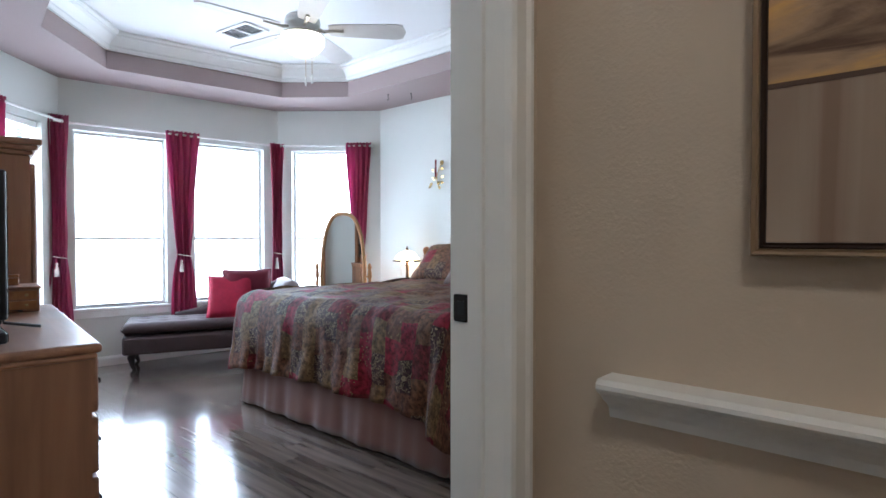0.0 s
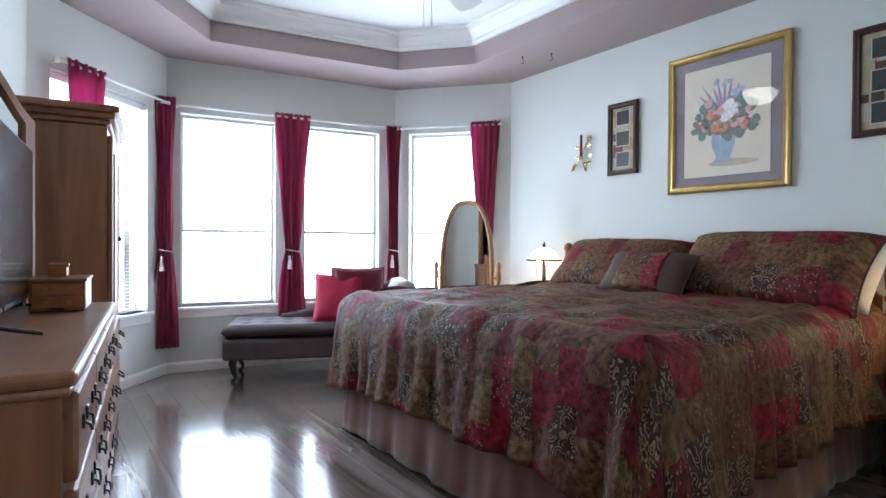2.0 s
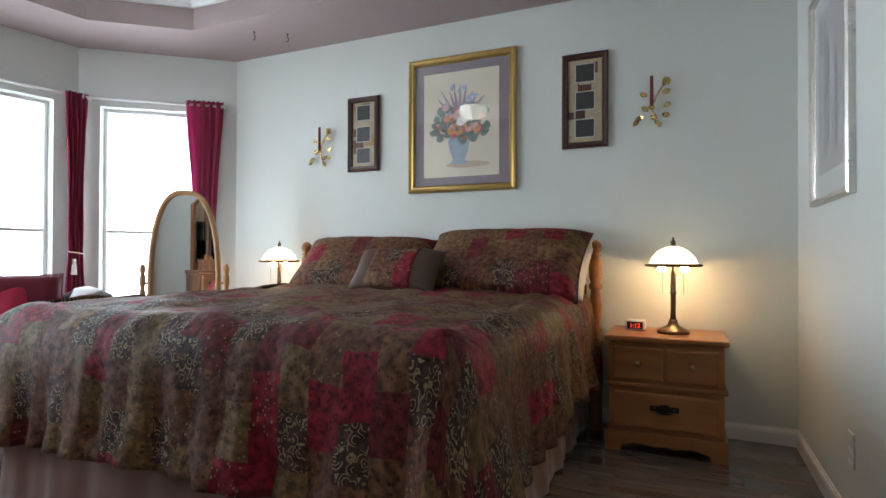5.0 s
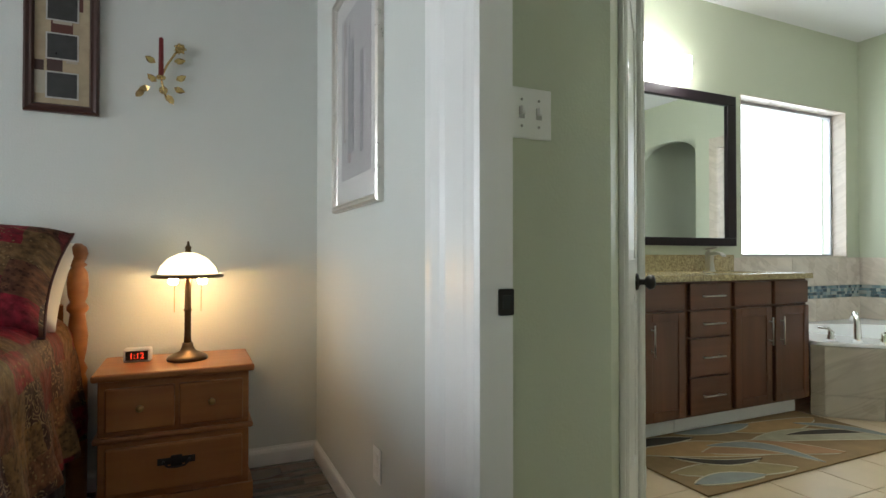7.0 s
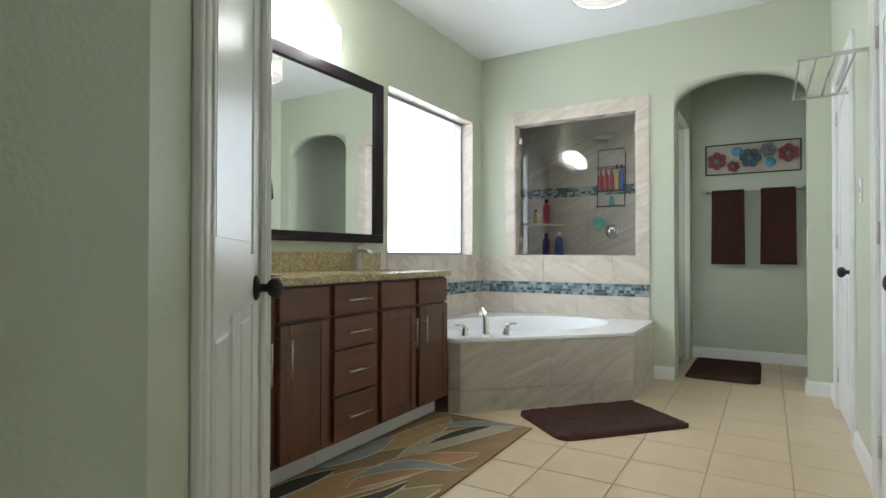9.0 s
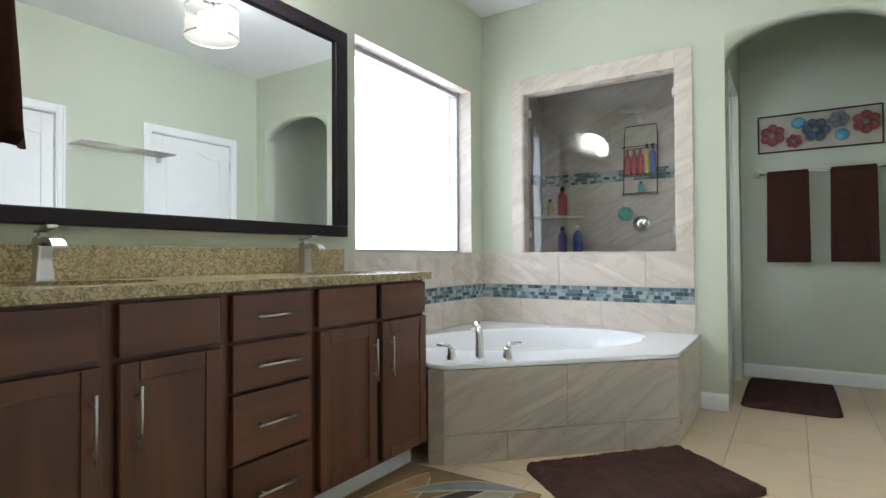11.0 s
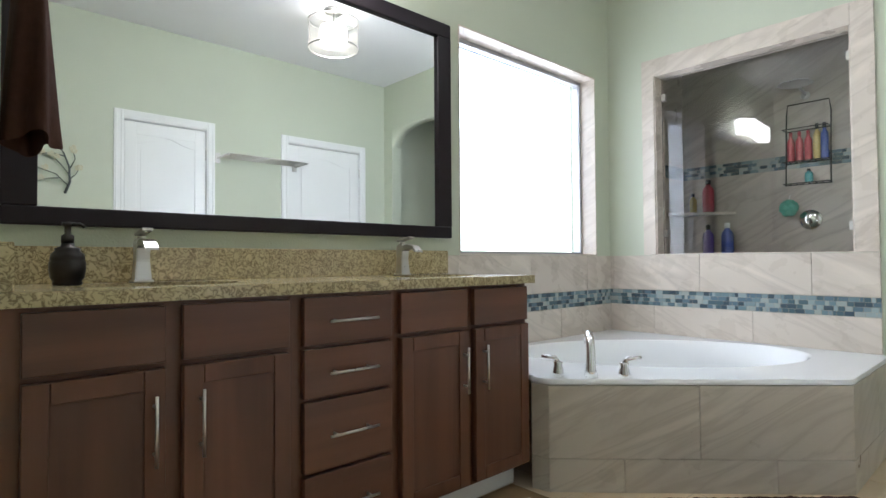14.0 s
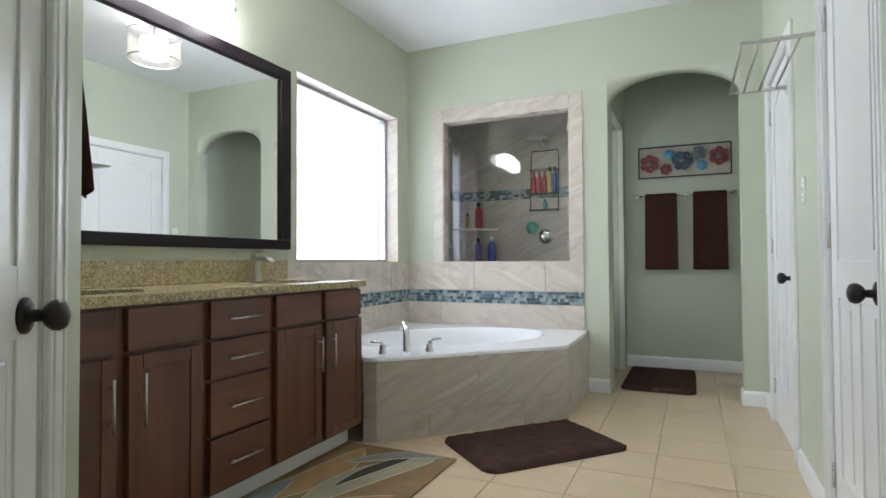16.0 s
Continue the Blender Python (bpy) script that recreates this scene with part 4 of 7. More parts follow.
def dresser_mirror():
    e = thing("dresser_mirror", DR @ pose(0, -0.40, 0.787), "oak framed tri-fold dresser mirror with arched tops", "mirror")

    def leaf(m, w, h, name):
        N2 = 16
        pts = [(-w / 2, 0)] + [(-w / 2 + w * i / N2, h - 0.16 + 0.16 * math.sin(math.pi * i / N2) ** 0.8) for i in range(N2 + 1)] + [(w / 2, 0)]
        inn = [(x * (1 - 0.14 / w), 0.07 + (z * (1 - 0.13 / h))) for x, z in pts]
        bm = bmesh.new()
        a = [bm.verts.new((x, 0, z)) for x, z in pts]
        b = [bm.verts.new((x, 0.035, z)) for x, z in pts]
        c = [bm.verts.new((x, 0.035, min(z, h - 0.06))) for x, z in inn]
        d = [bm.verts.new((x, 0.012, min(z, h - 0.06))) for x, z in inn]
        n = len(pts)
        for i in range(n):
            j = (i + 1) % n
            for q in ((a[i], a[j], b[j], b[i]), (b[i], b[j], c[j], c[i]), (c[i], c[j], d[j], d[i])):
                bm.faces.new(q)
        bm.faces.new(a)
        fr = part(name, bm, M_OAK, e)
        fr.matrix_basis = m
        bm = bmesh.new()
        bm.faces.new([bm.verts.new((x, 0.014, min(z, h - 0.06))) for x, z in inn])
        part("glass", bm, M_MIRROR, fr)

    def wing(A, B, za, zb):
        """Hinged side leaf from A to B in plan, its top sweeping from za to zb; the glass looks to the left of A to B."""
        L = math.hypot(B[0] - A[0], B[1] - A[1])
        N2, st = 14, 0.045

        def top(x):
            f = min(1, max(0, x / L))
            return za + (zb - za) * (3 * f * f - 2 * f ** 3) + 0.03 * math.sin(math.pi * f)
        out = [(0, 0)] + [(L * i / N2, top(L * i / N2)) for i in range(N2 + 1)] + [(L, 0)]
        inn = [(st, st * 1.6)] + [(st + (L - 2 * st) * i / N2, top(st + (L - 2 * st) * i / N2) - st) for i in range(N2 + 1)] + [(L - st, st * 1.6)]
        bm = bmesh.new()
        a, b, c, d = ([bm.verts.new((x, y, z)) for x, z in line] for y, line in ((0, out), (0.034, out), (0.034, inn), (0.016, inn)))
        n = len(out)
        for i in range(n):
            j = (i + 1) % n
            for q in ((a[i], a[j], b[j], b[i]), (b[i], b[j], c[j], c[i]), (c[i], c[j], d[j], d[i])):
                bm.faces.new(q)
        bm.faces.new(a)
        fr = part("mirror_wing", bm, M_OAK, e)
        fr.matrix_basis = wall_pose(A, B)
        bm = bmesh.new()
        bm.faces.new([bm.verts.new((x, 0.018, z)) for x, z in inn])
        part("glass", bm, M_MIRROR, fr)

    leaf(pose(-0.885, -0.045, 0), 0.53, 1.03, "mirror_frame")
    part("pediment_block", bx(-0.91, -0.86, -0.045, 0.0, 0.965, 1.055, 0.008), M_OAK, e, "carved oak pediment block")
    wing((-0.62, -0.045), (-0.515, 0.115), 0.97, 0.89)
    wing((-1.40, 0.10), (-1.15, -0.045), 0.72, 0.92)
    return e


dresser_mirror()


def television():
    e = thing("television", DR @ pose(-0.80, -0.235, 0.787, 0, 0, 2), "flat black television standing on the dresser", "television")
    part("cabinet", bx(-0.40, 0.40, -0.03, -0.004, 0.05, 0.585, 0.008), M_BLACK, e)
    part("screen", bx(-0.39, 0.39, -0.004, -0.001, 0.07, 0.575), M_SCREEN, e, "glossy dark screen")
    part("back_housing", bx(-0.26, 0.26, -0.07, -0.03, 0.06, 0.34, 0.02), M_BLACK, e)
    for k in (-1, 1):
        part("foot", tube([(k * 0.30, -0.10, 0.006), (k * 0.30, -0.02, 0.03), (k * 0.30, -0.015, 0.055), (k * 0.30, -0.01, 0.03), (k * 0.30, 0.10, 0.006)], 0.006, 8), M_BLACK, e, "", True)
    return e


television()
e = thing("media_box", DR @ pose(-0.26, -0.335, 0.787, 0, 0, 4), "flat black set-top box on the dresser", "set-top box")
part("case", bx(-0.12, 0.12, -0.09, 0.09, 0.003, 0.04, 0.008), M_BLACK, e)
part("front_panel", bx(-0.11, 0.11, 0.089, 0.093, 0.008, 0.034), M_SCREEN, e)
e = thing("jewelry_box", DR @ pose(-1.24, -0.14, 0.787, 0, 0, 0), "small oak jewellery chest with two drawers", "jewellery box")
part("case", bx(-0.10, 0.14, -0.11, 0.06, 0, 0.105, 0.006), M_OAK, e)
part("lid", bx(-0.108, 0.148, -0.118, 0.066, 0.105, 0.117, 0.005), M_OAK, e)
for z in (0.012, 0.058):
    f = part("drawer", bx(0.138, 0.146, -0.10, 0.05, z, z + 0.04, 0.003), M_PINE, e)
    for yy in (-0.06, 0.01):
        part("knob", bx(0.146, 0.154, yy - 0.006, yy + 0.006, z + 0.016, z + 0.026, 0.002), M_BRASS, f)
e = thing("trinket_box", DR @ pose(-1.26, -0.18, 0.904), "tiny carved wooden box", "box")
part("body", bx(-0.03, 0.04, -0.03, 0.03, 0, 0.035, 0.004), M_PINE, e)
part("lid", bx(-0.033, 0.0, -0.033, 0.033, 0.035, 0.05, 0.004), M_PINE, e)


def armoire():
    e = thing("armoire", pose(-4.10, 0.95, 0, 0, 0, DANG), "tall dark honey-oak armoire with a moulded cornice", "armoire")
    W2, D, H = 0.80, 0.46, 1.70
    part("body", bx(-W2 + 0.03, -0.03, -D, -0.03, 0.08, H - 0.10), M_OAK, e)
    part("base", bx(-W2 + 0.01, -0.01, -D, -0.01, 0, 0.10, 0.012), M_OAKH, e)
    for i, (o, z0, z1) in enumerate(((-0.012, 1.58, 1.61), (0.004, 1.61, 1.635), (0.026, 1.635, 1.665), (0.045, 1.665, 1.70))):
        part("cornice", bx(-W2 - o + 0.02, o - 0.02, -D, o - 0.02, z0, z1, 0.008, 3), M_OAKH, e)
    for k in (0, 1):
        dd = part("door", bx(-W2 + 0.04 + k * 0.365, -W2 + 0.40 + k * 0.365, -0.03, -0.006, 0.62, 1.56, 0.006), M_OAK, e)
        part("door_panel", bx(-W2 + 0.10 + k * 0.365, -W2 + 0.34 + k * 0.365, -0.006, 0.002, 0.70, 1.48, 0.006), M_OAK, dd)
        part("knob", lathe([(0, 0), (0.006, 0), (0.014, 0.016), (0.01, 0.024), (0, 0.026)], 10, pose(-W2 + 0.37 + k * 0.06, -0.006, 1.05, -90)), M_BRONZE, dd, "", True)
    for k in range(2):
        dd = part("drawer", bx(-W2 + 0.04, -0.04, -0.03, -0.004, 0.13 + k * 0.24, 0.35 + k * 0.24, 0.008), M_OAKH, e)
        for xx in (-W2 + 0.2, -0.2):
            part("bail_handle", tube([(xx - 0.045, -0.004, 0.27 + k * 0.24), (xx - 0.04, 0.02, 0.25 + k * 0.24), (xx, 0.026, 0.235 + k * 0.24), (xx + 0.04, 0.02, 0.25 + k * 0.24), (xx + 0.045, -0.004, 0.27 + k * 0.24)], 0.005, 6), M_BRONZE, dd, "", True)
    return e


armoire()

# ---------------- chaise ----------------
def chaise():
    e = thing("chaise_longue", pose(-5.12, 1.72, 0, 0, 0, 66), "taupe velvet tufted chaise longue by the bay windows", "chaise longue")
    # local x runs along the seat towards the raised end, y towards the windows
    Ls, D = 1.36, 0.52
    part("frame", bx(0.0, Ls, 0, D, 0.17, 0.32, 0.02), M_VELVET, e)
    rows = []
    nx, ny = 60, 26
    for j in range(ny + 1):
        row = []
        for i in range(nx + 1):
            x, y = Ls * i / nx, D * j / ny
            ed = min(x, Ls - x, y, D - y)
            z = 0.43 - 0.05 * max(0, 1 - ed / 0.05) ** 2
            u, v = x / 0.15, y / 0.155 + 0.0
            du, dv = u - round(u), v - round(v)
            z -= 0.022 * math.exp(-(du * du + dv * dv) * 26) * (1 if ed > 0.06 else 0)
            row.append((x - 0.01 + 0.02 * i / nx, y - 0.01 + 0.02 * j / ny, z))
        rows.append(row)
    from_grid("seat", rows, [[(p[0], p[1]) for p in r] for r in rows], M_VELVET, e, "button-tufted velvet seat", 0.12)
    # rolled back along the far side, rising to the head
    bm = bmesh.new()
    n = 24
    prev = None
    for i in range(n + 1):
        f = i / n
        x = 0.38 + (Ls - 0.38) * f
        h = 0.44 + 0.30 * (f ** 1.3)
        ring = [bm.verts.new((x, D - 0.10 + yy, z)) for yy, z in ((0, 0.20), (0.0, h - 0.04), (-0.01, h - 0.01), (0.03, h + 0.015), (0.08, h + 0.01), (0.11, h - 0.03), (0.11, 0.20))]
        if prev:
            for k in range(7):
                bm.faces.new((prev[k], prev[(k + 1) % 7], ring[(k + 1) % 7], ring[k]))
        else:
            bm.faces.new(ring)
        prev = ring
    bm.faces.new(prev)
    part("backrest", bm, M_VELVET, e, "curved velvet side back", True)
    bm = bmesh.new()
    prev = None
    prof = [(Ls - 0.14, 0.22), (Ls - 0.13, 0.56), (Ls - 0.12, 0.66), (Ls - 0.07, 0.735), (Ls + 0.0, 0.75), (Ls + 0.06, 0.72), (Ls + 0.07, 0.66), (Ls + 0.03, 0.60), (Ls + 0.0, 0.22)]
    for yy in (0.0, 0.03, D - 0.03, D):
        o = 0.015 if yy in (0.0, D) else 0
        ring = [bm.verts.new((x, yy, z - o)) for x, z in prof]
        if prev:
            for k in range(len(prof)):
                bm.faces.new((prev[k], prev[(k + 1) % len(prof)], ring[(k + 1) % len(prof)], ring[k]))
        else:
            bm.faces.new(ring)
        prev = ring
    bm.faces.new(prev)
    part("headrest", bm, mat("pale grey velvet", (0.30, 0.28, 0.29), 0.7, 0, 0.2, 14, 0.15, 260, sheen=0.6), e, "rolled velvet headrest", True)
    for x in (0.08, Ls - 0.08):
        for y in (0.07, D - 0.07):
            s = -1 if x < 0.5 else 1
            part("leg", tube([(x, y, 0.18), (x + s * 0.02, y, 0.14), (x + s * 0.012, y, 0.08), (x - s * 0.006, y, 0.035), (x + s * 0.018, y, 0.0)], 0.02, 10, None, [0.032, 0.030, 0.020, 0.014, 0.018]), M_BLACK, e, "dark carved cabriole leg", True)
    return e


chaise()
pillow("cushion", pose(-4.93, 2.56, 0.605, 66, 0, 58), 0.40, 0.40, 0.15, M_RED, "crimson square cushion on the chaise", piping=M_RED)
pillow("cushion", pose(-4.89, 2.70, 0.64, 74, 0, 66), 0.42, 0.42, 0.14, M_MAROON, "maroon square cushion on the chaise", piping=M_MAROON)
# ---------------- vanity ----------------
VX0, VX1, VYF = 0.402, 2.165, 3.52


def pull(parent, a, b):
    a, b = Vector(a), Vector(b)
    d = (b - a).normalized()
    o = Vector((0, -0.028, 0))
    bm = tube([a + o - d * 0.012, b + o + d * 0.012], 0.0044, 8)
    for p in (a + d * 0.015, b - d * 0.015):
        tube([p, p + o], 0.004, 8, bm)
    return part("bar_pull", bm, M_NICKEL, parent, "brushed nickel bar pull", True)


def front(parent, name, x0, x1, z0, z1, grain, panel):
    y = VYF
    f = part(name, bx(x0, x1, y - 0.022, y - 0.001, z0, z1, 0.003), grain, parent)
    if panel:
        bm = bmesh.new()
        w = 0.05
        for q in ((x0, x0 + w, z0, z1), (x1 - w, x1, z0, z1), (x0 + w, x1 - w, z0, z0 + w), (x0 + w, x1 - w, z1 - w, z1)):
            box(bm, q[0] + 0.001, q[1] - 0.001, y - 0.027, y - 0.021, q[2] + 0.001, q[3] - 0.001, 0.002)
        part("shaker_rim", bm, grain, f)
    return f


def vanity(x0, x1, label, fronts):
    e = thing("vanity_cabinet", pose(0, 0, 0), label, "vanity cabinet", "bathroom vanity cabinets")
    bm = bx(x0, x1, VYF, YV - 0.005, 0.10, 0.855)
    part("body", bm, M_CHERRY, e)
    part("toe_kick", bx(x0 + 0.002, x1 - 0.002, VYF + 0.07, VYF + 0.09, 0.0, 0.10), M_WHITE, e, "white toe kick")
    for k, (a, b, z0, z1, hz) in enumerate(fronts):
        if hz == "h":
            d = front(e, "drawer", a, b, z0, z1, M_CHERRYH, False)
            m, h = (a + b) / 2, (z0 + z1) / 2
            pull(d, (m - 0.075, VYF - 0.022, h), (m + 0.075, VYF - 0.022, h))
        elif hz == "n":
            front(e, "false_front", a, b, z0, z1, M_CHERRYH, False)
        else:
            d = front(e, "door", a, b, z0, z1, M_CHERRY, True)
            x = b - 0.028 if hz == "r" else a + 0.041
            pull(d, (x, VYF - 0.026, 0.475), (x, VYF - 0.026, 0.62))
    return e


ZF0, ZF1, ZD0, ZD1 = 0.706, 0.845, 0.115, 0.692
vanity(VX0, 1.096, "cherry-stained double sink base cabinet with two doors", [(0.465, 0.75, ZF0, ZF1, "n"), (0.79, 1.08, ZF0, ZF1, "n"), (0.465, 0.75, ZD0, ZD1, "r"), (0.79, 1.08, ZD0, ZD1, "l")])
vanity(1.0965, VX1, "cherry-stained base cabinet with drawers and two doors", [(1.125, 1.445, 0.702, ZF1, "h"), (1.125, 1.445, 0.546, 0.691, "h"), (1.125, 1.445, 0.328, 0.535, "h"), (1.125, 1.445, 0.115, 0.317, "h"), (1.484, 1.802, ZF0, ZF1, "n"), (1.838, 2.155, ZF0, ZF1, "n"), (1.484, 1.802, ZD0, ZD1, "r"), (1.838, 2.155, ZD0, ZD1, "l")])

# granite top with two sink cut-outs
SINKS = ((0.815, 3.80), (1.885, 3.80))


def slab():
    e = thing("countertop", pose(0, 0, 0), "speckled gold granite countertop with backsplash", "countertop")
    bm = bmesh.new()
    x0, x1, y0, y1, z0, z1 = VX0, 2.20, 3.492, YV - 0.003, 0.857, 0.89
    hx, hy, n = 0.23, 0.155, 32
    cells = [(x0, 1.34), (1.34, x1)]
    for (a, b), (sx, sy) in zip(cells, SINKS):
        for z, flip in ((z0, 1), (z1, 0)):
            outer = []
            for i in range(n):
                t = 2 * math.pi * i / n
                c, s = math.cos(t), math.sin(t)
                k = min((b - sx if c > 0 else sx - a) / max(abs(c), 1e-6), (y1 - sy if s > 0 else sy - y0) / max(abs(s), 1e-6))
                outer.append(bm.verts.new((sx + c * k, sy + s * k, z)))
            inner = [bm.verts.new((sx + hx * math.cos(2 * math.pi * i / n), sy + hy * math.sin(2 * math.pi * i / n), z)) for i in range(n)]
            for i in range(n):
                j = (i + 1) % n
                bm.faces.new((outer[i], outer[j], inner[j], inner[i]))
            for q in ((a, y0), (b, y0), (b, y1), (a, y1)):
                near = sorted(outer, key=lambda v: (v.co.x - q[0]) ** 2 + (v.co.y - q[1]) ** 2)[:2]
                if (Vector((q[0], q[1], z)) - near[0].co).length > 1e-4:
                    bm.faces.new((bm.verts.new((q[0], q[1], z)), near[0], near[1]))
            if z == z0:
                low = inner
        for i in range(n):
            j = (i + 1) % n
            bm.faces.new((low[i], low[j], inner[j], inner[i]))
    for q in (((x0, y0), (x1, y0)), ((x1, y0), (x1, y1))):
        bm.faces.new([bm.verts.new((*p, z)) for p, z in ((q[0], z0), (q[1], z0), (q[1], z1), (q[0], z1))])
    part("slab", bm, M_GRANITE, e)
    part("backsplash", bx(VX0, 2.255, YV - 0.024, YV - 0.003, 0.89, 1.006, 0.003), M_GRANITE, e)
    return e


slab()
for sx, sy in SINKS:
    e = thing("sink", pose(sx, sy, 0.857), "white undermount oval sink in the granite", "sink", "bathroom sinks")
    part("basin", lathe([(0.215, -0.002), (0.21, -0.04), (0.18, -0.10), (0.10, -0.135), (0.03, -0.14), (0.0, -0.14)], 32, Matrix.Diagonal((1.12, 0.75, 1, 1))), mat("sink porcelain", (0.8, 0.8, 0.78), 0.12, bump=0), e, "", True)
    part("drain", lathe([(0.0, -0.1385), (0.022, -0.1385), (0.022, -0.136), (0, -0.136)], 16), M_CHROME, e)
    t = thing("faucet", pose(sx + 0.0, sy + 0.20, 0.89), "brushed nickel single-lever sink faucet", "faucet", "sink faucets")
    part("base_plate", bx(-0.030, 0.030, -0.030, 0.028, 0.0, 0.008, 0.003), M_NICKEL, t)
    bm = bmesh.new()
    for z, hw, y0, y1 in ((0.006, 0.025, -0.026, 0.022), (0.07, 0.020, -0.020, 0.020), (0.125, 0.021, -0.026, 0.020), (0.140, 0.019, -0.022, 0.017)):
        ring = [bm.verts.new(p) for p in ((-hw, y0, z), (hw, y0, z), (hw, y1, z), (-hw, y1, z))]
        if z < 0.01:
            bm.faces.new(ring[::-1])
        else:
            for k in range(4):
                bm.faces.new((old[k], old[(k + 1) % 4], ring[(k + 1) % 4], ring[k]))
        old = ring
    bm.faces.new(old)
    bmesh.ops.bevel(bm, geom=bm.edges[:], offset=0.003, segments=2, affect="EDGES")
    part("body", bm, M_NICKEL, t)
    bm = bmesh.new()
    line = [(-0.018, 0.120, 0.024), (-0.055, 0.128, 0.020), (-0.095, 0.122, 0.014), (-0.118, 0.106, 0.008)]
    rings = [[bm.verts.new(p) for p in ((-0.021, y, z - h / 2), (0.021, y, z - h / 2), (0.019, y, z + h / 2), (-0.019, y, z + h / 2))] for y, z, h in line]
    for p, q in zip(rings, rings[1:]):
        for k in range(4):
            bm.faces.new((p[k], p[(k + 1) % 4], q[(k + 1) % 4], q[k]))
    bm.faces.new(rings[0])
    bm.faces.new(rings[-1])
    part("spout", bm, M_NICKEL, t)
    part("stem", lathe([(0, 0.138), (0.013, 0.138), (0.012, 0.152), (0, 0.152)], 14), M_NICKEL, t, "", True)
    lev = part("lever", bx(-0.017, 0.017, -0.070, 0.024, -0.005, 0.005, 0.003), M_NICKEL, t, "flat nickel lever")
    lev.matrix_basis = pose(0, 0, 0.158, -9)

# soap dispenser
e = thing("soap_dispenser", pose(0.60, 3.89, 0.89), "dark bronze ribbed soap dispenser on the counter", "soap dispenser")
part("bottle", lathe([(0, 0), (0.034, 0), (0.037, 0.006), (0.034, 0.012), (0.041, 0.022), (0.0445, 0.046), (0.044, 0.066), (0.041, 0.070), (0.0425, 0.074), (0.040, 0.088), (0.030, 0.098), (0.032, 0.104), (0.017, 0.110), (0.015, 0.12), (0, 0.12)], 28), M_BRONZE, e, "", True)
part("pump", lathe([(0, 0.12), (0.016, 0.12), (0.016, 0.14), (0.008, 0.145), (0.008, 0.165), (0.014, 0.168), (0.014, 0.178), (0, 0.18)], 16), M_BRONZE, e, "", True)
part("nozzle", tube([(0, 0, 0.172), (0.028, -0.02, 0.172), (0.036, -0.026, 0.165)], 0.005, 8), M_BRONZE, e, "", True)

# big mirror
e = thing("wall_mirror", pose(0, YV - 0.001, 0), "large wall mirror in a dark espresso frame", "mirror")
mx0, mx1, mz0, mz1, fw, fb, ft = 0.46, 2.278, 1.070, 2.178, 0.09, 0.058, 0.075
bm = bmesh.new()
for q in ((mx0, mx1, mz0, mz0 + fb), (mx0, mx1, mz1 - ft, mz1)):
    box(bm, q[0], q[1], -0.03, 0, q[2], q[3], 0.006)
for q in ((mx0, mx0 + fw), (mx1 - fw, mx1)):
    box(bm, q[0], q[1], -0.0295, 0, mz0 + fb, mz1 - ft, 0.004)
part("frame", bm, M_DARKW, e, "dark espresso wood frame")
part("glass", bx(mx0 + fw - 0.005, mx1 - fw + 0.005, -0.012, -0.004, mz0 + fb - 0.005, mz1 - ft + 0.005), M_MIRROR, e, "silvered mirror glass")

# vanity light
M_OPAL = emit("lit opal glass", (1.0, 0.965, 0.91), 28.0)
e = thing("vanity_light", pose(1.37, YV - 0.002, 2.30), "curved nickel vanity light bar with four glowing shades", "light")
part("back_plate", bx(-0.30, 0.30, -0.02, 0, 0.0, 0.10, 0.006), M_NICKEL, e)
bm = tube([(0.40 * (-1 + 2 * i / 16), -0.085, 0.10 - 0.06 * (-1 + 2 * i / 16) ** 2) for i in range(17)], 0.010, 8)
part("arched_bar", bm, M_NICKEL, e, "arched nickel bar", True)
for i in range(4):
    x = -0.285 + 0.19 * i
    z = 0.10 - 0.06 * (x / 0.4) ** 2
    part("shade", lathe([(0, -0.16), (0.06, -0.16), (0.068, -0.155), (0.068, -0.02), (0.06, -0.015), (0, -0.015)], 24, pose(x, -0.085, z)), M_OPAL, e, "glowing opal glass shade", True)

# ---------------- bathroom window ----------------
e = new("window_5")
e.matrix_world = pose(2.36, YV, 0)
tagged(e, "frosted bathroom window glowing white in a tiled reveal", "window", "", "structure")
bm = bmesh.new()
ww = 1.32
for q in ((0, 0.03, 0.985, 2.22), (ww - 0.03, ww, 0.985, 2.22), (0.03, ww - 0.03, 0.985, 1.01), (0.03, ww - 0.03, 2.185, 2.22)):
    box(bm, q[0] + 0.002, q[1] - 0.002, 0.11, 0.16, q[2] + 0.002, q[3] - 0.002)
part("window_frame", bm, mat("grey aluminium", (0.40, 0.40, 0.40), 0.4, 0.6), e)
p = part("pane", bx(0.03, ww - 0.03, 0.13, 0.136, 1.012, 2.183), M_GLASS, e)
p.visible_shadow = False
bm = bmesh.new()
for q in ((0, 0.008, 0.985, 2.22), (ww - 0.008, ww, 0.985, 2.22)):
    box(bm, q[0], q[1], -0.002, 0.11, q[2], q[3])
box(bm, 0.008, ww - 0.008, -0.002, 0.11, 2.212, 2.22)
box(bm, 0.008, ww - 0.008, -0.002, 0.11, 0.985, 0.993)
part("reveal", bm, M_STONE, e, "cream stone reveal")

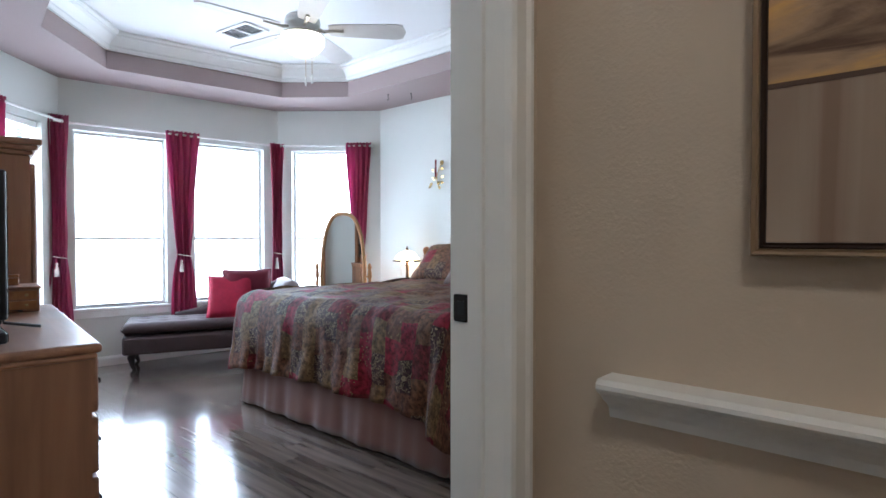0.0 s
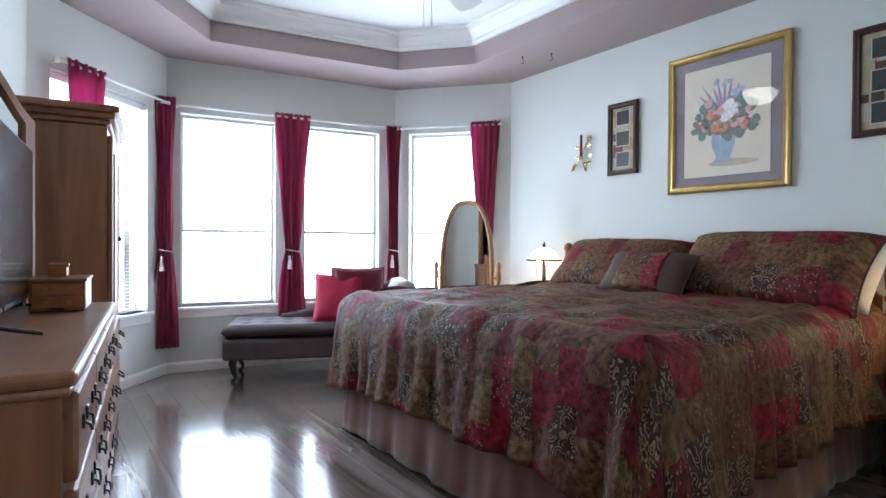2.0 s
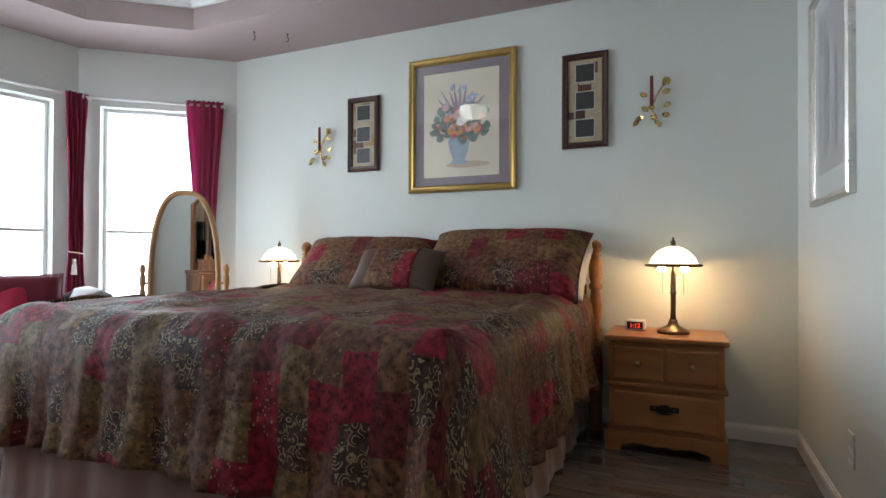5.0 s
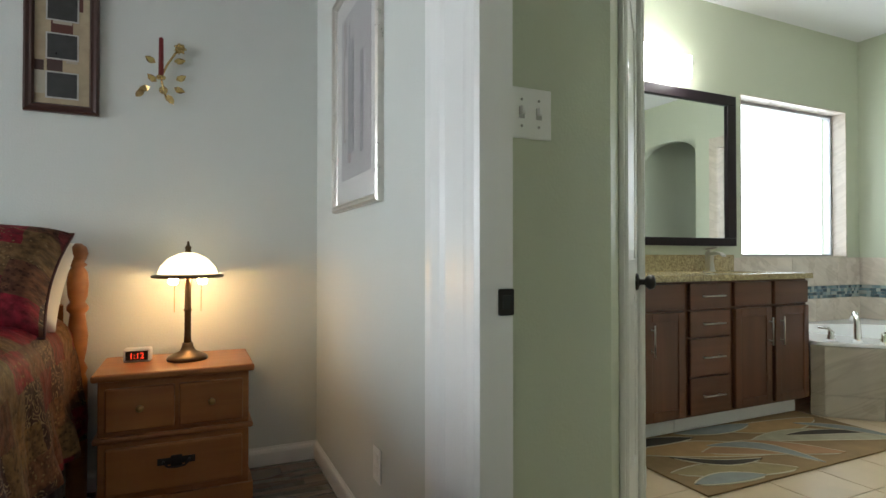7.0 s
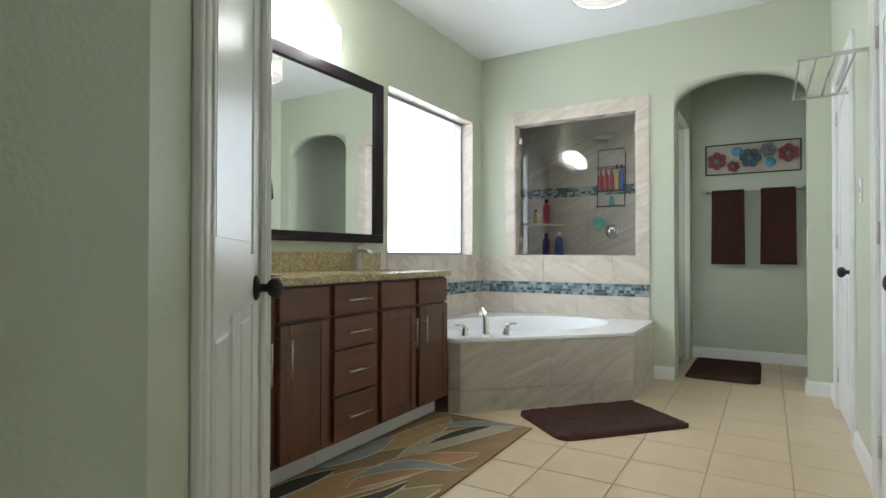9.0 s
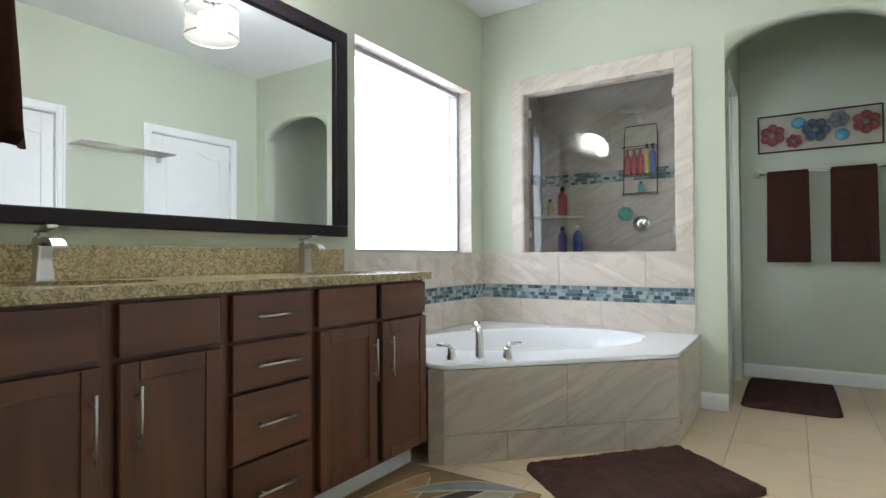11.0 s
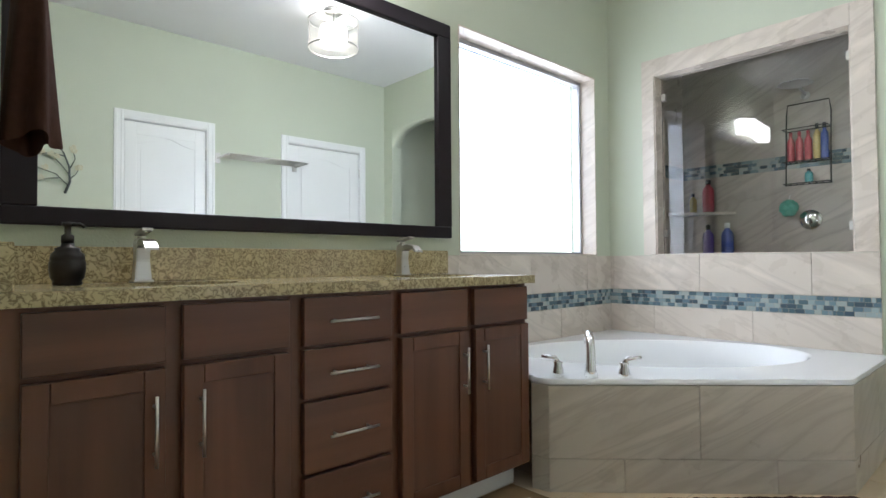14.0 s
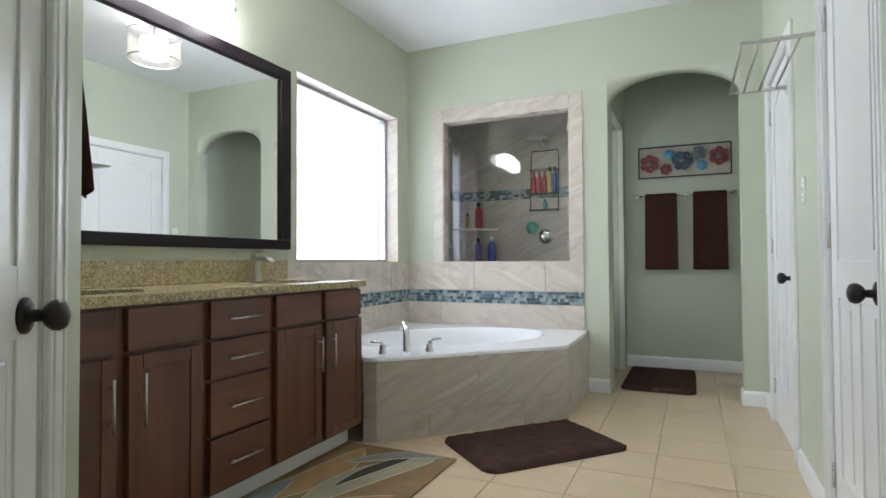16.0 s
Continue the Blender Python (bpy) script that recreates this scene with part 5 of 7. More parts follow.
# ---------------- shower window, shower ----------------
bm = bmesh.new()
Y0, Y1, Z0, Z1 = 2.59, 3.855, 0.985, 2.30
for q in ((Y0, 2.692, Z0, Z1), (3.768, Y1, Z0, Z1), (2.692, 3.768, 2.18, Z1)):
    box(bm, XS - 0.012, XS, q[0], q[1], q[2], q[3], 0.003)
for q in ((2.69, 2.70, Z0, 2.18), (3.76, 3.77, Z0, 2.18), (2.70, 3.76, 2.18, 2.19), (2.70, 3.76, 0.985, 0.992)):
    box(bm, XS - 0.004, XS + 0.125, q[0], q[1], q[2], q[3])
struct("trim_shower_window", bm, M_STONE, "cream marble frame of the shower window")
e = new("window_6")
tagged(e, "frameless shower glass panel on nickel clips", "window", "", "structure")
p = part("pane", bx(XS + 0.085, XS + 0.093, 2.701, 3.759, 0.993, 2.179), M_GLASS, e)
p.visible_shadow = False
for y in (2.715, 3.745):
    for z in (1.13, 2.05):
        part("clip", bx(XS + 0.074, XS + 0.104, y - 0.015, y + 0.015, z - 0.025, z + 0.025, 0.003), M_NICKEL, e)

struct("shower_lining_far", bx(XF - 0.012, XF - 0.001, 2.50, YV, 0, ZB), M_STONE_D, "taupe marble lining of the shower")
struct("shower_lining_side", bx(XS + 0.121, XF - 0.012, YV - 0.012, YV - 0.001, 0, ZB), M_STONE_D, "taupe marble lining of the shower")
struct("shower_lining_near", bx(XS + 0.121, XS + 0.132, 2.55, 2.688, 0, ZB), M_STONE_D, "taupe marble lining of the shower")
struct("shower_lining_near_b", bx(XS + 0.121, XS + 0.132, 3.772, YV - 0.012, 0, ZB), M_STONE_D, "taupe marble lining of the shower")
struct("shower_jamb", bx(XS + 0.121, 4.10, AY1, 2.52, 0, ZB), M_STONE_D, "taupe marble jamb of the shower entry")
struct("shower_jamb_far", bx(4.86, XF - 0.001, AY1, 2.52, 0, ZB), M_GREEN, "sage green return beside the shower door")
struct("shower_head_wall", bx(4.10, 4.86, AY1, 2.52, 2.2, ZB), M_GREEN, "sage green wall over the shower door")
e = new("door_4")
tagged(e, "frameless glass shower door with nickel hinges", "door", "", "structure")
p = part("pane", bx(4.105, 4.855, 2.45, 2.459, 0.02, 2.19), M_GLASS, e)
p.visible_shadow = False
for z in (0.35, 1.05, 1.9):
    part("hinge", bx(4.085, 4.145, 2.435, 2.472, z - 0.04, z + 0.04, 0.003), M_NICKEL, e)

# ---------------- tub ----------------
TUB = [(2.175, 3.50), (2.19, 3.42), (3.06, 2.56), (XS - 0.001, 2.56), (XS - 0.001, YV - 0.001), (2.205, YV - 0.001), (2.205, 3.50)]


def tub():
    e = thing("corner_bathtub", pose(0, 0, 0), "white corner bathtub set in a taupe marble deck", "bathtub")
    zt = 0.44
    cx, cy, n = 3.17, 3.43, 48
    out = [Vector(p) for p in offset_line(TUB, 0.0, True)]
    # basin outline: ellipse along the diagonal front
    u, v = Vector((0.7071, -0.7071)), Vector((0.7071, 0.7071))
    rim = [Vector((cx, cy)) + u * (0.75 * math.cos(2 * math.pi * i / n)) + v * (0.45 * math.sin(2 * math.pi * i / n)) for i in range(n)]
    bm = bmesh.new()
    c = Vector((cx, cy))

    def hit(d):
        best = 9
        for a, b in zip(out, out[1:] + out[:1]):
            e1 = b - a
            den = d.x * e1.y - d.y * e1.x
            if abs(den) > 1e-9:
                t = ((a.x - c.x) * e1.y - (a.y - c.y) * e1.x) / den
                s = ((a.x - c.x) * d.y - (a.y - c.y) * d.x) / den
                if t > 0 and -1e-6 <= s <= 1 + 1e-6:
                    best = min(best, t)
        return best
    dirs = sorted({*(round(math.atan2((p - c).y, (p - c).x), 5) for p in rim), *(round(math.atan2((p - c).y, (p - c).x), 5) for p in out)})

    def basin(a, k):
        d = Vector((math.cos(a), math.sin(a)))
        du, dv = d.dot(u) / 0.75, d.dot(v) / 0.45
        return c + d * (k / math.hypot(du, dv))
    rings = []
    for z, k in ((zt, None), (zt + 0.022, None), (zt + 0.022, 1.0), (zt + 0.015, 0.975), (zt - 0.10, 0.93), (zt - 0.30, 0.82), (zt - 0.36, 0.70), (zt - 0.37, 0.3)):
        ring = []
        for a in dirs:
            d = Vector((math.cos(a), math.sin(a)))
            p = c + d * (hit(d) - 0.002) if k is None else basin(a, k)
            ring.append(bm.verts.new((p.x, p.y, z)))
        rings.append(ring)
    m = len(dirs)
    for a, b in zip(rings, rings[1:]):
        for i in range(m):
            bm.faces.new((a[i], a[(i + 1) % m], b[(i + 1) % m], b[i]))
    bm.faces.new(rings[-1])
    ob = part("tub_shell", bm, M_ACRYL, e, "glossy white acrylic tub", False)
    ob.data.polygons.foreach_set("use_smooth", [p.normal.z < 0.995 and p.center.z < zt + 0.02 for p in ob.data.polygons])
    ins = offset_line([TUB[0], TUB[1], TUB[2], TUB[3]], 0.035, False)
    bm = sweep(ins[0:4], [(0.0, 0.0), (0.012, 0.0), (0.012, zt - 0.002), (0.0, zt - 0.002)])
    part("deck_backing", bm, M_GROUT, e)
    # marble panels on the apron
    def panel_row(A, B, z0, z1, cuts):
        d = Vector(B) - Vector(A)
        L = d.length
        mt = wall_pose(A, B)
        for a, b in zip(cuts, cuts[1:]):
            o = part("apron_tile", bx(a * L + 0.001, b * L - 0.001, 0.0, 0.034, z0, z1, 0.002), M_STONE_D, e)
            o.matrix_world = mt
    for A, B, c1, c2 in ((TUB[1], TUB[2], (0, 0.5, 1), (0, 0.25, 0.75, 1)), (TUB[2], TUB[3], (0, 0.6, 1), (0, 0.3, 1)), (TUB[0], TUB[1], (0, 1), (0, 1))):
        panel_row(A, B, 0.138, zt - 0.004, c1)
        panel_row(A, B, 0.0, 0.136, c2)
    return e


tub()


def tub_faucet():
    e = thing("tub_faucet", pose(2.357, 3.325, 0.462, 0, 0, -50), "chrome roman tub faucet with two lever handles", "faucet")
    part("spout", tube([(0, 0, 0), (0, 0, 0.03), (0, 0.0, 0.10), (0, 0.02, 0.155), (0, 0.06, 0.17), (0, 0.11, 0.15), (0, 0.12, 0.13)], 0.018, 12, None, [0.03, 0.022, 0.019, 0.018, 0.017, 0.017, 0.017]), M_CHROME, e, "", True)
    for k in (-1, 1):
        h = part("handle", lathe([(0, 0), (0.028, 0), (0.024, 0.02), (0.018, 0.05), (0.020, 0.06), (0, 0.065)], 16, pose(k * 0.135, 0, 0)), M_CHROME, e, "", True)
        part("lever", tube([(k * 0.135, 0, 0.058), (k * 0.15, 0.0, 0.078), (k * 0.205, 0.0, 0.084)], 0.008, 8, None, [0.012, 0.010, 0.006]), M_CHROME, h, "", True)
    return e


tub_faucet()
# tiled surround with mosaic band
def surround(name, A, B, L, label):
    e = new(name)
    e.matrix_world = wall_pose(A, B)
    tagged(e, label, "wall tile", "", "structure")
    zs = ((0.462, 0.648), (0.752, 0.984))
    for r, (z0, z1) in enumerate(zs):
        x = -0.30 * (r % 2)
        while x < L:
            a, b = max(0.0, x), min(L, x + 0.60)
            if b - a > 0.01:
                part("tile", bx(a + 0.001, b - 0.001, 0.001, 0.011, z0 + 0.001, z1 - 0.001, 0.0015), M_STONE, e)
            x += 0.60
    bm = bmesh.new()
    box(bm, 0, L, 0.001, 0.006, 0.648, 0.752)
    part("mosaic_grout", bm, M_GROUT, e)
    bm = bmesh.new()
    rnd = random.Random(5)
    for r in range(4):
        x = -rnd.random() * 0.04
        while x < L:
            w = rnd.choice((0.018, 0.032, 0.046))
            a, b = max(0, x), min(L, x + w)
            if b - a > 0.006:
                box(bm, a + 0.001, b - 0.001, 0.005, 0.0085 + 0.001 * rnd.random(), 0.6495 + r * 0.0255, 0.6735 + r * 0.0255)
            x += w
    ob = part("mosaic", bm, M_MOSAIC, e, "blue and grey glass mosaic band")
    ob["kind"] = "stuff"


surround("tile_surround_long", (XS - 0.012, YV), (2.205, YV), XS - 0.012 - 2.205, "cream marble tile with a blue mosaic band")
surround("tile_surround_short", (XS, 2.588), (XS, YV), YV - 2.588, "cream marble tile with a blue mosaic band")
# ---------------- wall art in the bedroom ----------------
def disc(bm, x, z, rx, rz, y, n=14, ph=0.0, wob=0.0):
    vs = [bm.verts.new((x + rx * (1 + wob * math.sin(3 * a + ph)) * math.cos(a), y, z + rz * (1 + wob * math.cos(2 * a + ph)) * math.sin(a))) for a in [2 * math.pi * i / n for i in range(n)]]
    bm.faces.new(vs)


def frame_bars(x0, x1, z0, z1, w, d, bev, y=0.0):
    """A mitred picture frame, its front towards -y."""
    bm = bmesh.new()
    prof = [(0, 0), (0, -d * 0.75), (w * 0.25, -d), (w * 0.55, -d * 0.8), (w * 0.8, -d * 0.85), (w, -d * 0.45), (w, 0)]
    rings = []
    for o, yy in prof:
        rings.append([bm.verts.new(p) for p in ((x0 + o, y + yy, z0 + o), (x1 - o, y + yy, z0 + o), (x1 - o, y + yy, z1 - o), (x0 + o, y + yy, z1 - o))])
    for a, b in zip(rings, rings[1:] + rings[:1]):
        for i in range(4):
            bm.faces.new((a[i], a[(i + 1) % 4], b[(i + 1) % 4], b[i]))
    return bm


def paint(name, c, rough=0.7, var=0.2, scale=18):
    return mat(name, c, rough, 0, var, scale, 0.05, 90)


def flower_picture():
    e = thing("floral_picture", pose(0, YB - 0.004, 0), "gilt-framed floral print with a mauve mat over the bed", "picture")
    x0, x1, z0, z1 = -3.035, -2.295, 1.372, 2.252
    part("frame", frame_bars(x0, x1, z0, z1, 0.045, 0.035, 0), M_GOLD, e, "gilt wood frame")
    part("mat_board", bx(x0 + 0.042, x1 - 0.042, -0.010, -0.004, z0 + 0.042, z1 - 0.042), paint("mauve mat", (0.20, 0.155, 0.175), 0.8, 0.06), e, "mauve mat board")
    a0, a1, b0, b1 = -2.925, -2.405, 1.47, 2.15
    part("print", bx(a0, a1, -0.0125, -0.009, b0, b1), paint("aged cream paper", (0.60, 0.53, 0.42), 0.8, 0.10, 5), e, "cream floral print")
    cx, rnd = (a0 + a1) / 2, random.Random(8)
    bm = bmesh.new()
    pts = [(-0.055, 0), (0.055, 0), (0.062, 0.01), (0.04, 0.03), (0.065, 0.09), (0.075, 0.14), (0.065, 0.18), (-0.065, 0.18), (-0.075, 0.14), (-0.065, 0.09), (-0.04, 0.03), (-0.062, 0.01)]
    bm.faces.new([bm.verts.new((cx - 0.01 + x, -0.0132, b0 + 0.08 + z)) for x, z in pts])
    part("painted_vase", bm, paint("painted blue vase", (0.30, 0.35, 0.42), 0.8, 0.4, 30), e, "painted blue vase")
    bm = bmesh.new()
    disc(bm, cx + 0.05, b0 + 0.075, 0.15, 0.022, -0.0129, 20)
    part("painted_table_shadow", bm, paint("painted tan shade", (0.45, 0.35, 0.25), 0.8, 0.3, 20), e)
    sets = (("painted_leaves", (0.16, 0.20, 0.17), 90, 0.21, 0.13, 0.022, -0.0136, 0.34), ("painted_blue_flowers", (0.32, 0.36, 0.48), 34, 0.13, 0.17, 0.016, -0.0140, 0.43), ("painted_red_flowers", (0.42, 0.10, 0.09), 24, 0.18, 0.09, 0.028, -0.0144, 0.33), ("painted_orange_flowers", (0.52, 0.24, 0.11), 14, 0.16, 0.07, 0.026, -0.0148, 0.33), ("painted_pink_flowers", (0.55, 0.32, 0.30), 16, 0.17, 0.11, 0.020, -0.0152, 0.37), ("painted_white_flowers", (0.66, 0.64, 0.60), 8, 0.06, 0.05, 0.030, -0.0156, 0.40))
    for nm, c, k, sx, sz, r, yy, zc in sets:
        bm = bmesh.new()
        for i in range(k):
            a, q = rnd.random() * 2 * math.pi, math.sqrt(rnd.random())
            rr = r * (0.6 + 0.7 * rnd.random())
            disc(bm, cx + sx * q * math.cos(a), b0 + zc + sz * q * math.sin(a), rr, rr * 0.85, yy - 0.00002 * i, 12, rnd.random() * 6, 0.18)
        part(nm, bm, paint(nm.replace("_", " "), c, 0.8, 0.5, 50), e)
    bm = bmesh.new()
    for i in range(9):
        a = radians(48 + 88 * (i + rnd.random() * 0.6) / 9)
        d0, d1 = 0.10, 0.19 + 0.07 * rnd.random()
        for q in range(11):
            f = d0 + (d1 - d0) * q / 10
            disc(bm, cx + f * 1.15 * math.cos(a), b0 + 0.34 + f * math.sin(a), 0.013 - 0.0009 * q, 0.015 - 0.0009 * q, -0.0138 - 0.00001 * (i * 11 + q), 8, i, 0.2)
    part("painted_spikes", bm, paint("painted spikes", (0.30, 0.22, 0.30), 0.8, 0.6, 60), e)
    p = part("glazing", bx(x0 + 0.043, x1 - 0.043, -0.0195, -0.0185, z0 + 0.043, z1 - 0.043), M_GLASS, e, "clear picture glass")
    p.visible_shadow = False


flower_picture()


def photo_frame(x0, x1, z0, z1):
    e = thing("collage_frame", pose(0, YB - 0.004, 0), "dark wood collage frame with three dark photo openings", "picture frame", "collage frames")
    part("frame", frame_bars(x0, x1, z0, z1, 0.036, 0.03, 0), paint("dark mahogany", (0.055, 0.022, 0.016), 0.35), e, "dark mahogany frame")
    a0, a1, b0, b1 = x0 + 0.034, x1 - 0.034, z0 + 0.034, z1 - 0.034
    part("mat_board", bx(a0, a1, -0.010, -0.004, b0, b1), paint("cream mat", (0.38, 0.31, 0.20), 0.7, 0.35, 18), e)
    rnd = random.Random(int(-x0 * 100))
    for i in range(9):
        w, h = 0.03 + 0.05 * rnd.random(), 0.04 + 0.06 * rnd.random()
        x, z = a0 + (a1 - a0 - w) * rnd.random(), b0 + (b1 - b0 - h) * rnd.random()
        part("mat_patch", bx(x, x + w, -0.0108 - 0.0001 * i, -0.0095, z, z + h), paint("mat patch", rnd.choice(((0.10, 0.03, 0.02), (0.28, 0.19, 0.07), (0.42, 0.38, 0.30), (0.06, 0.03, 0.025))), 0.6), e)
    h = (b1 - b0) / 3
    for i in range(3):
        c = b0 + h * (i + 0.5)
        part("photo_border", bx((a0 + a1) / 2 - 0.058, (a0 + a1) / 2 + 0.058, -0.0125, -0.011, c - 0.056, c + 0.056), paint("silver edge", (0.45, 0.45, 0.42), 0.4), e)
        part("photo", bx((a0 + a1) / 2 - 0.052, (a0 + a1) / 2 + 0.052, -0.0135, -0.012, c - 0.05, c + 0.05), paint("dark photo", (0.035, 0.035, 0.035), 0.3, 0.5, 25), e, "dark photo opening")


photo_frame(-3.52, -3.272, 1.545, 2.062)
photo_frame(-2.012, -1.748, 1.594, 2.148)


def sconce(m, flip):
    e = thing("candle_sconce", m, "polished brass rose-stem wall sconce with a red candle", "sconce", "candle sconces")
    k = flip
    part("stem", tube([(0.02 * k, -0.02, -0.16), (0.0, -0.03, -0.10), (-0.01 * k, -0.03, -0.04), (0.02 * k, -0.035, 0.03), (0.055 * k, -0.035, 0.09), (0.075 * k, -0.03, 0.115)], 0.006, 8), M_POLB, e, "", True)
    bm = bmesh.new()
    for i in range(7):
        a = 2 * math.pi * i / 7
        tube([(0.08 * k, -0.04, 0.12), (0.08 * k + 0.02 * math.cos(a), -0.045, 0.12 + 0.02 * math.sin(a)), (0.08 * k + 0.03 * math.cos(a), -0.035, 0.12 + 0.03 * math.sin(a))], 0.008, 6, bm, [0.006, 0.010, 0.003])
    part("rose", bm, M_POLB, e, "brass rose", True)
    bm = bmesh.new()
    for x, z, a in ((-0.06, -0.10, 200), (0.05, -0.09, -20), (-0.03, -0.07, 140), (0.06, -0.05, 30), (-0.09, -0.115, 230), (-0.035, 0.03, 150), (0.05, 0.05, 10), (0.02, -0.13, -60)):
        c, s = math.cos(radians(a)), math.sin(radians(a))
        pts = [(0, 0), (0.018, 0.017), (0.04, 0.015), (0.058, 0), (0.04, -0.015), (0.018, -0.017)]
        vs = [bm.verts.new(((x + u * c - v * s) * k, -0.03 - (0.008 if i in (0, 3) else 0.0), z + u * s + v * c)) for i, (u, v) in enumerate(pts)]
        bm.faces.new(vs)
    ob = part("leaves", bm, M_POLB, e, "brass leaves")
    md = ob.modifiers.new("thick", "SOLIDIFY")
    md.thickness = 0.003
    part("candle_cup", lathe([(0, 0), (0.02, 0), (0.024, 0.012), (0.015, 0.02), (0, 0.02)], 14, pose(-0.01 * k, -0.045, -0.055)), M_POLB, e, "", True)
    part("candle", lathe([(0, 0), (0.0125, 0), (0.011, 0.195), (0.006, 0.20), (0, 0.20)], 14, pose(-0.01 * k, -0.045, -0.036)), paint("dark red wax", (0.17, 0.010, 0.010), 0.4), e, "dark red taper candle", True)
    part("wall_plate", lathe([(0, 0), (0.022, 0), (0.018, 0.008), (0, 0.01)], 14, pose(0, -0.0, -0.10, 90)), M_POLB, e, "", True)
    part("standoff", tube([(0, 0.0, -0.10), (0, -0.03, -0.10)], 0.005, 6), M_POLB, e)


M_POLB = mat("polished brass", (0.62, 0.47, 0.20), 0.22, 1.0, 0.1, 20, 0.02)
sconce(pose(-3.745, YB - 0.001, 1.745) @ Matrix.Scale(0.84, 4), 1)
sconce(pose(-1.505, YB - 0.001, 1.825) @ Matrix.Scale(0.84, 4), 1)

# silver-framed print on the partition
e = thing("silver_picture", pose(PX - 0.001, 0, 0, 0, 0, -90), "silver-framed pale abstract print by the bathroom door", "picture")
y0, y1 = -3.62, -3.0
part("frame", frame_bars(y0, y1, 1.18, 2.06, 0.03, 0.028, 0), mat("silver leaf", (0.60, 0.57, 0.52), 0.3, 0.9, 0.15, 30, 0.05), e, "silver frame")
part("mat_board", bx(y0 + 0.028, y1 - 0.028, -0.008, -0.003, 1.208, 2.032), paint("pale mat", (0.58, 0.56, 0.54), 0.8, 0.05), e)
part("print", bx(y0 + 0.11, y1 - 0.11, -0.0095, -0.007, 1.30, 1.95), paint("grey wash", (0.34, 0.31, 0.32), 0.8, 0.25, 5), e, "grey abstract print")
rnd = random.Random(4)
for i in range(7):
    x, z = y0 + 0.14 + 0.3 * rnd.random(), 1.34 + 0.2 * rnd.random()
    w, h = 0.02 + 0.06 * rnd.random(), 0.15 + 0.35 * rnd.random()
    part("brush_mark", bx(x, x + w, -0.0104 - 0.0001 * i, -0.0094, z, min(z + h, 1.93)), paint("brush mark", rnd.choice(((0.22, 0.16, 0.16), (0.42, 0.36, 0.36), (0.17, 0.16, 0.18), (0.46, 0.40, 0.34))), 0.8, 0.4, 20), e)
p = part("glazing", bx(y0 + 0.029, y1 - 0.029, -0.0145, -0.0135, 1.209, 2.031), M_GLASS, e)
p.visible_shadow = False


def wall_plate(m, n, label):
    e = thing("switch_plate", m, label, "switch", "wall switches")
    w = 0.07 + 0.046 * (n - 1)
    part("plate", bx(-w / 2, w / 2, -0.006, 0, -0.058, 0.058, 0.003), M_WHITE, e)
    for i in range(n):
        x = (i - (n - 1) / 2) * 0.046
        part("toggle", bx(x - 0.005, x + 0.005, -0.016, -0.006, -0.004, 0.014, 0.002), M_WHITE, e)
        part("toggle_slot", bx(x - 0.0075, x + 0.0075, -0.0068, -0.0055, -0.013, 0.013), paint("slot grey", (0.42, 0.42, 0.40), 0.6), e)
        for z in (-0.03, 0.03):
            part("screw", lathe([(0, 0), (0.0035, 0), (0.003, 0.0015), (0, 0.0018)], 8, pose(x, -0.0058, z, 90)), paint("screw grey", (0.35, 0.35, 0.33), 0.4), e)


wall_plate(pose(-0.688, 2.3595, 1.325), 2, "white two-gang switch plate on the green wall")
wall_plate(pose(2.45, YR + 0.0005, 1.30, 0, 0, 180), 1, "white switch plate under the towel rack")
wall_plate(pose(3.69, YR + 0.0005, 1.30, 0, 0, 180), 1, "white switch plate by the arch")
e = thing("wall_outlet", pose(PX - 0.0005, 3.06, 0.31, 0, 0, -90), "white wall outlet near the floor", "outlet")
part("plate", bx(-0.036, 0.036, -0.006, 0, -0.058, 0.058, 0.003), M_WHITE, e)
for z in (-0.022, 0.022):
    part("socket", bx(-0.016, 0.016, -0.0075, -0.006, z - 0.014, z + 0.014, 0.002), M_WHITE, e)
for x, y in ((-4.03, 3.65), (-3.845, 3.77)):
    e = thing("ceiling_hook", pose(x, y, ZS), "small dark hook screwed into the soffit", "hook", "ceiling hooks")
    part("hook", tube([(0, 0, 0.0), (0, 0, -0.02), (0.008, 0, -0.03), (0.010, 0, -0.045), (0, 0, -0.055), (-0.010, 0, -0.048)], 0.003, 6), M_BRONZE, e, "", True)
    part("flange", lathe([(0, 0), (0.01, 0), (0.008, -0.004), (0, -0.004)], 10), M_BRONZE, e)

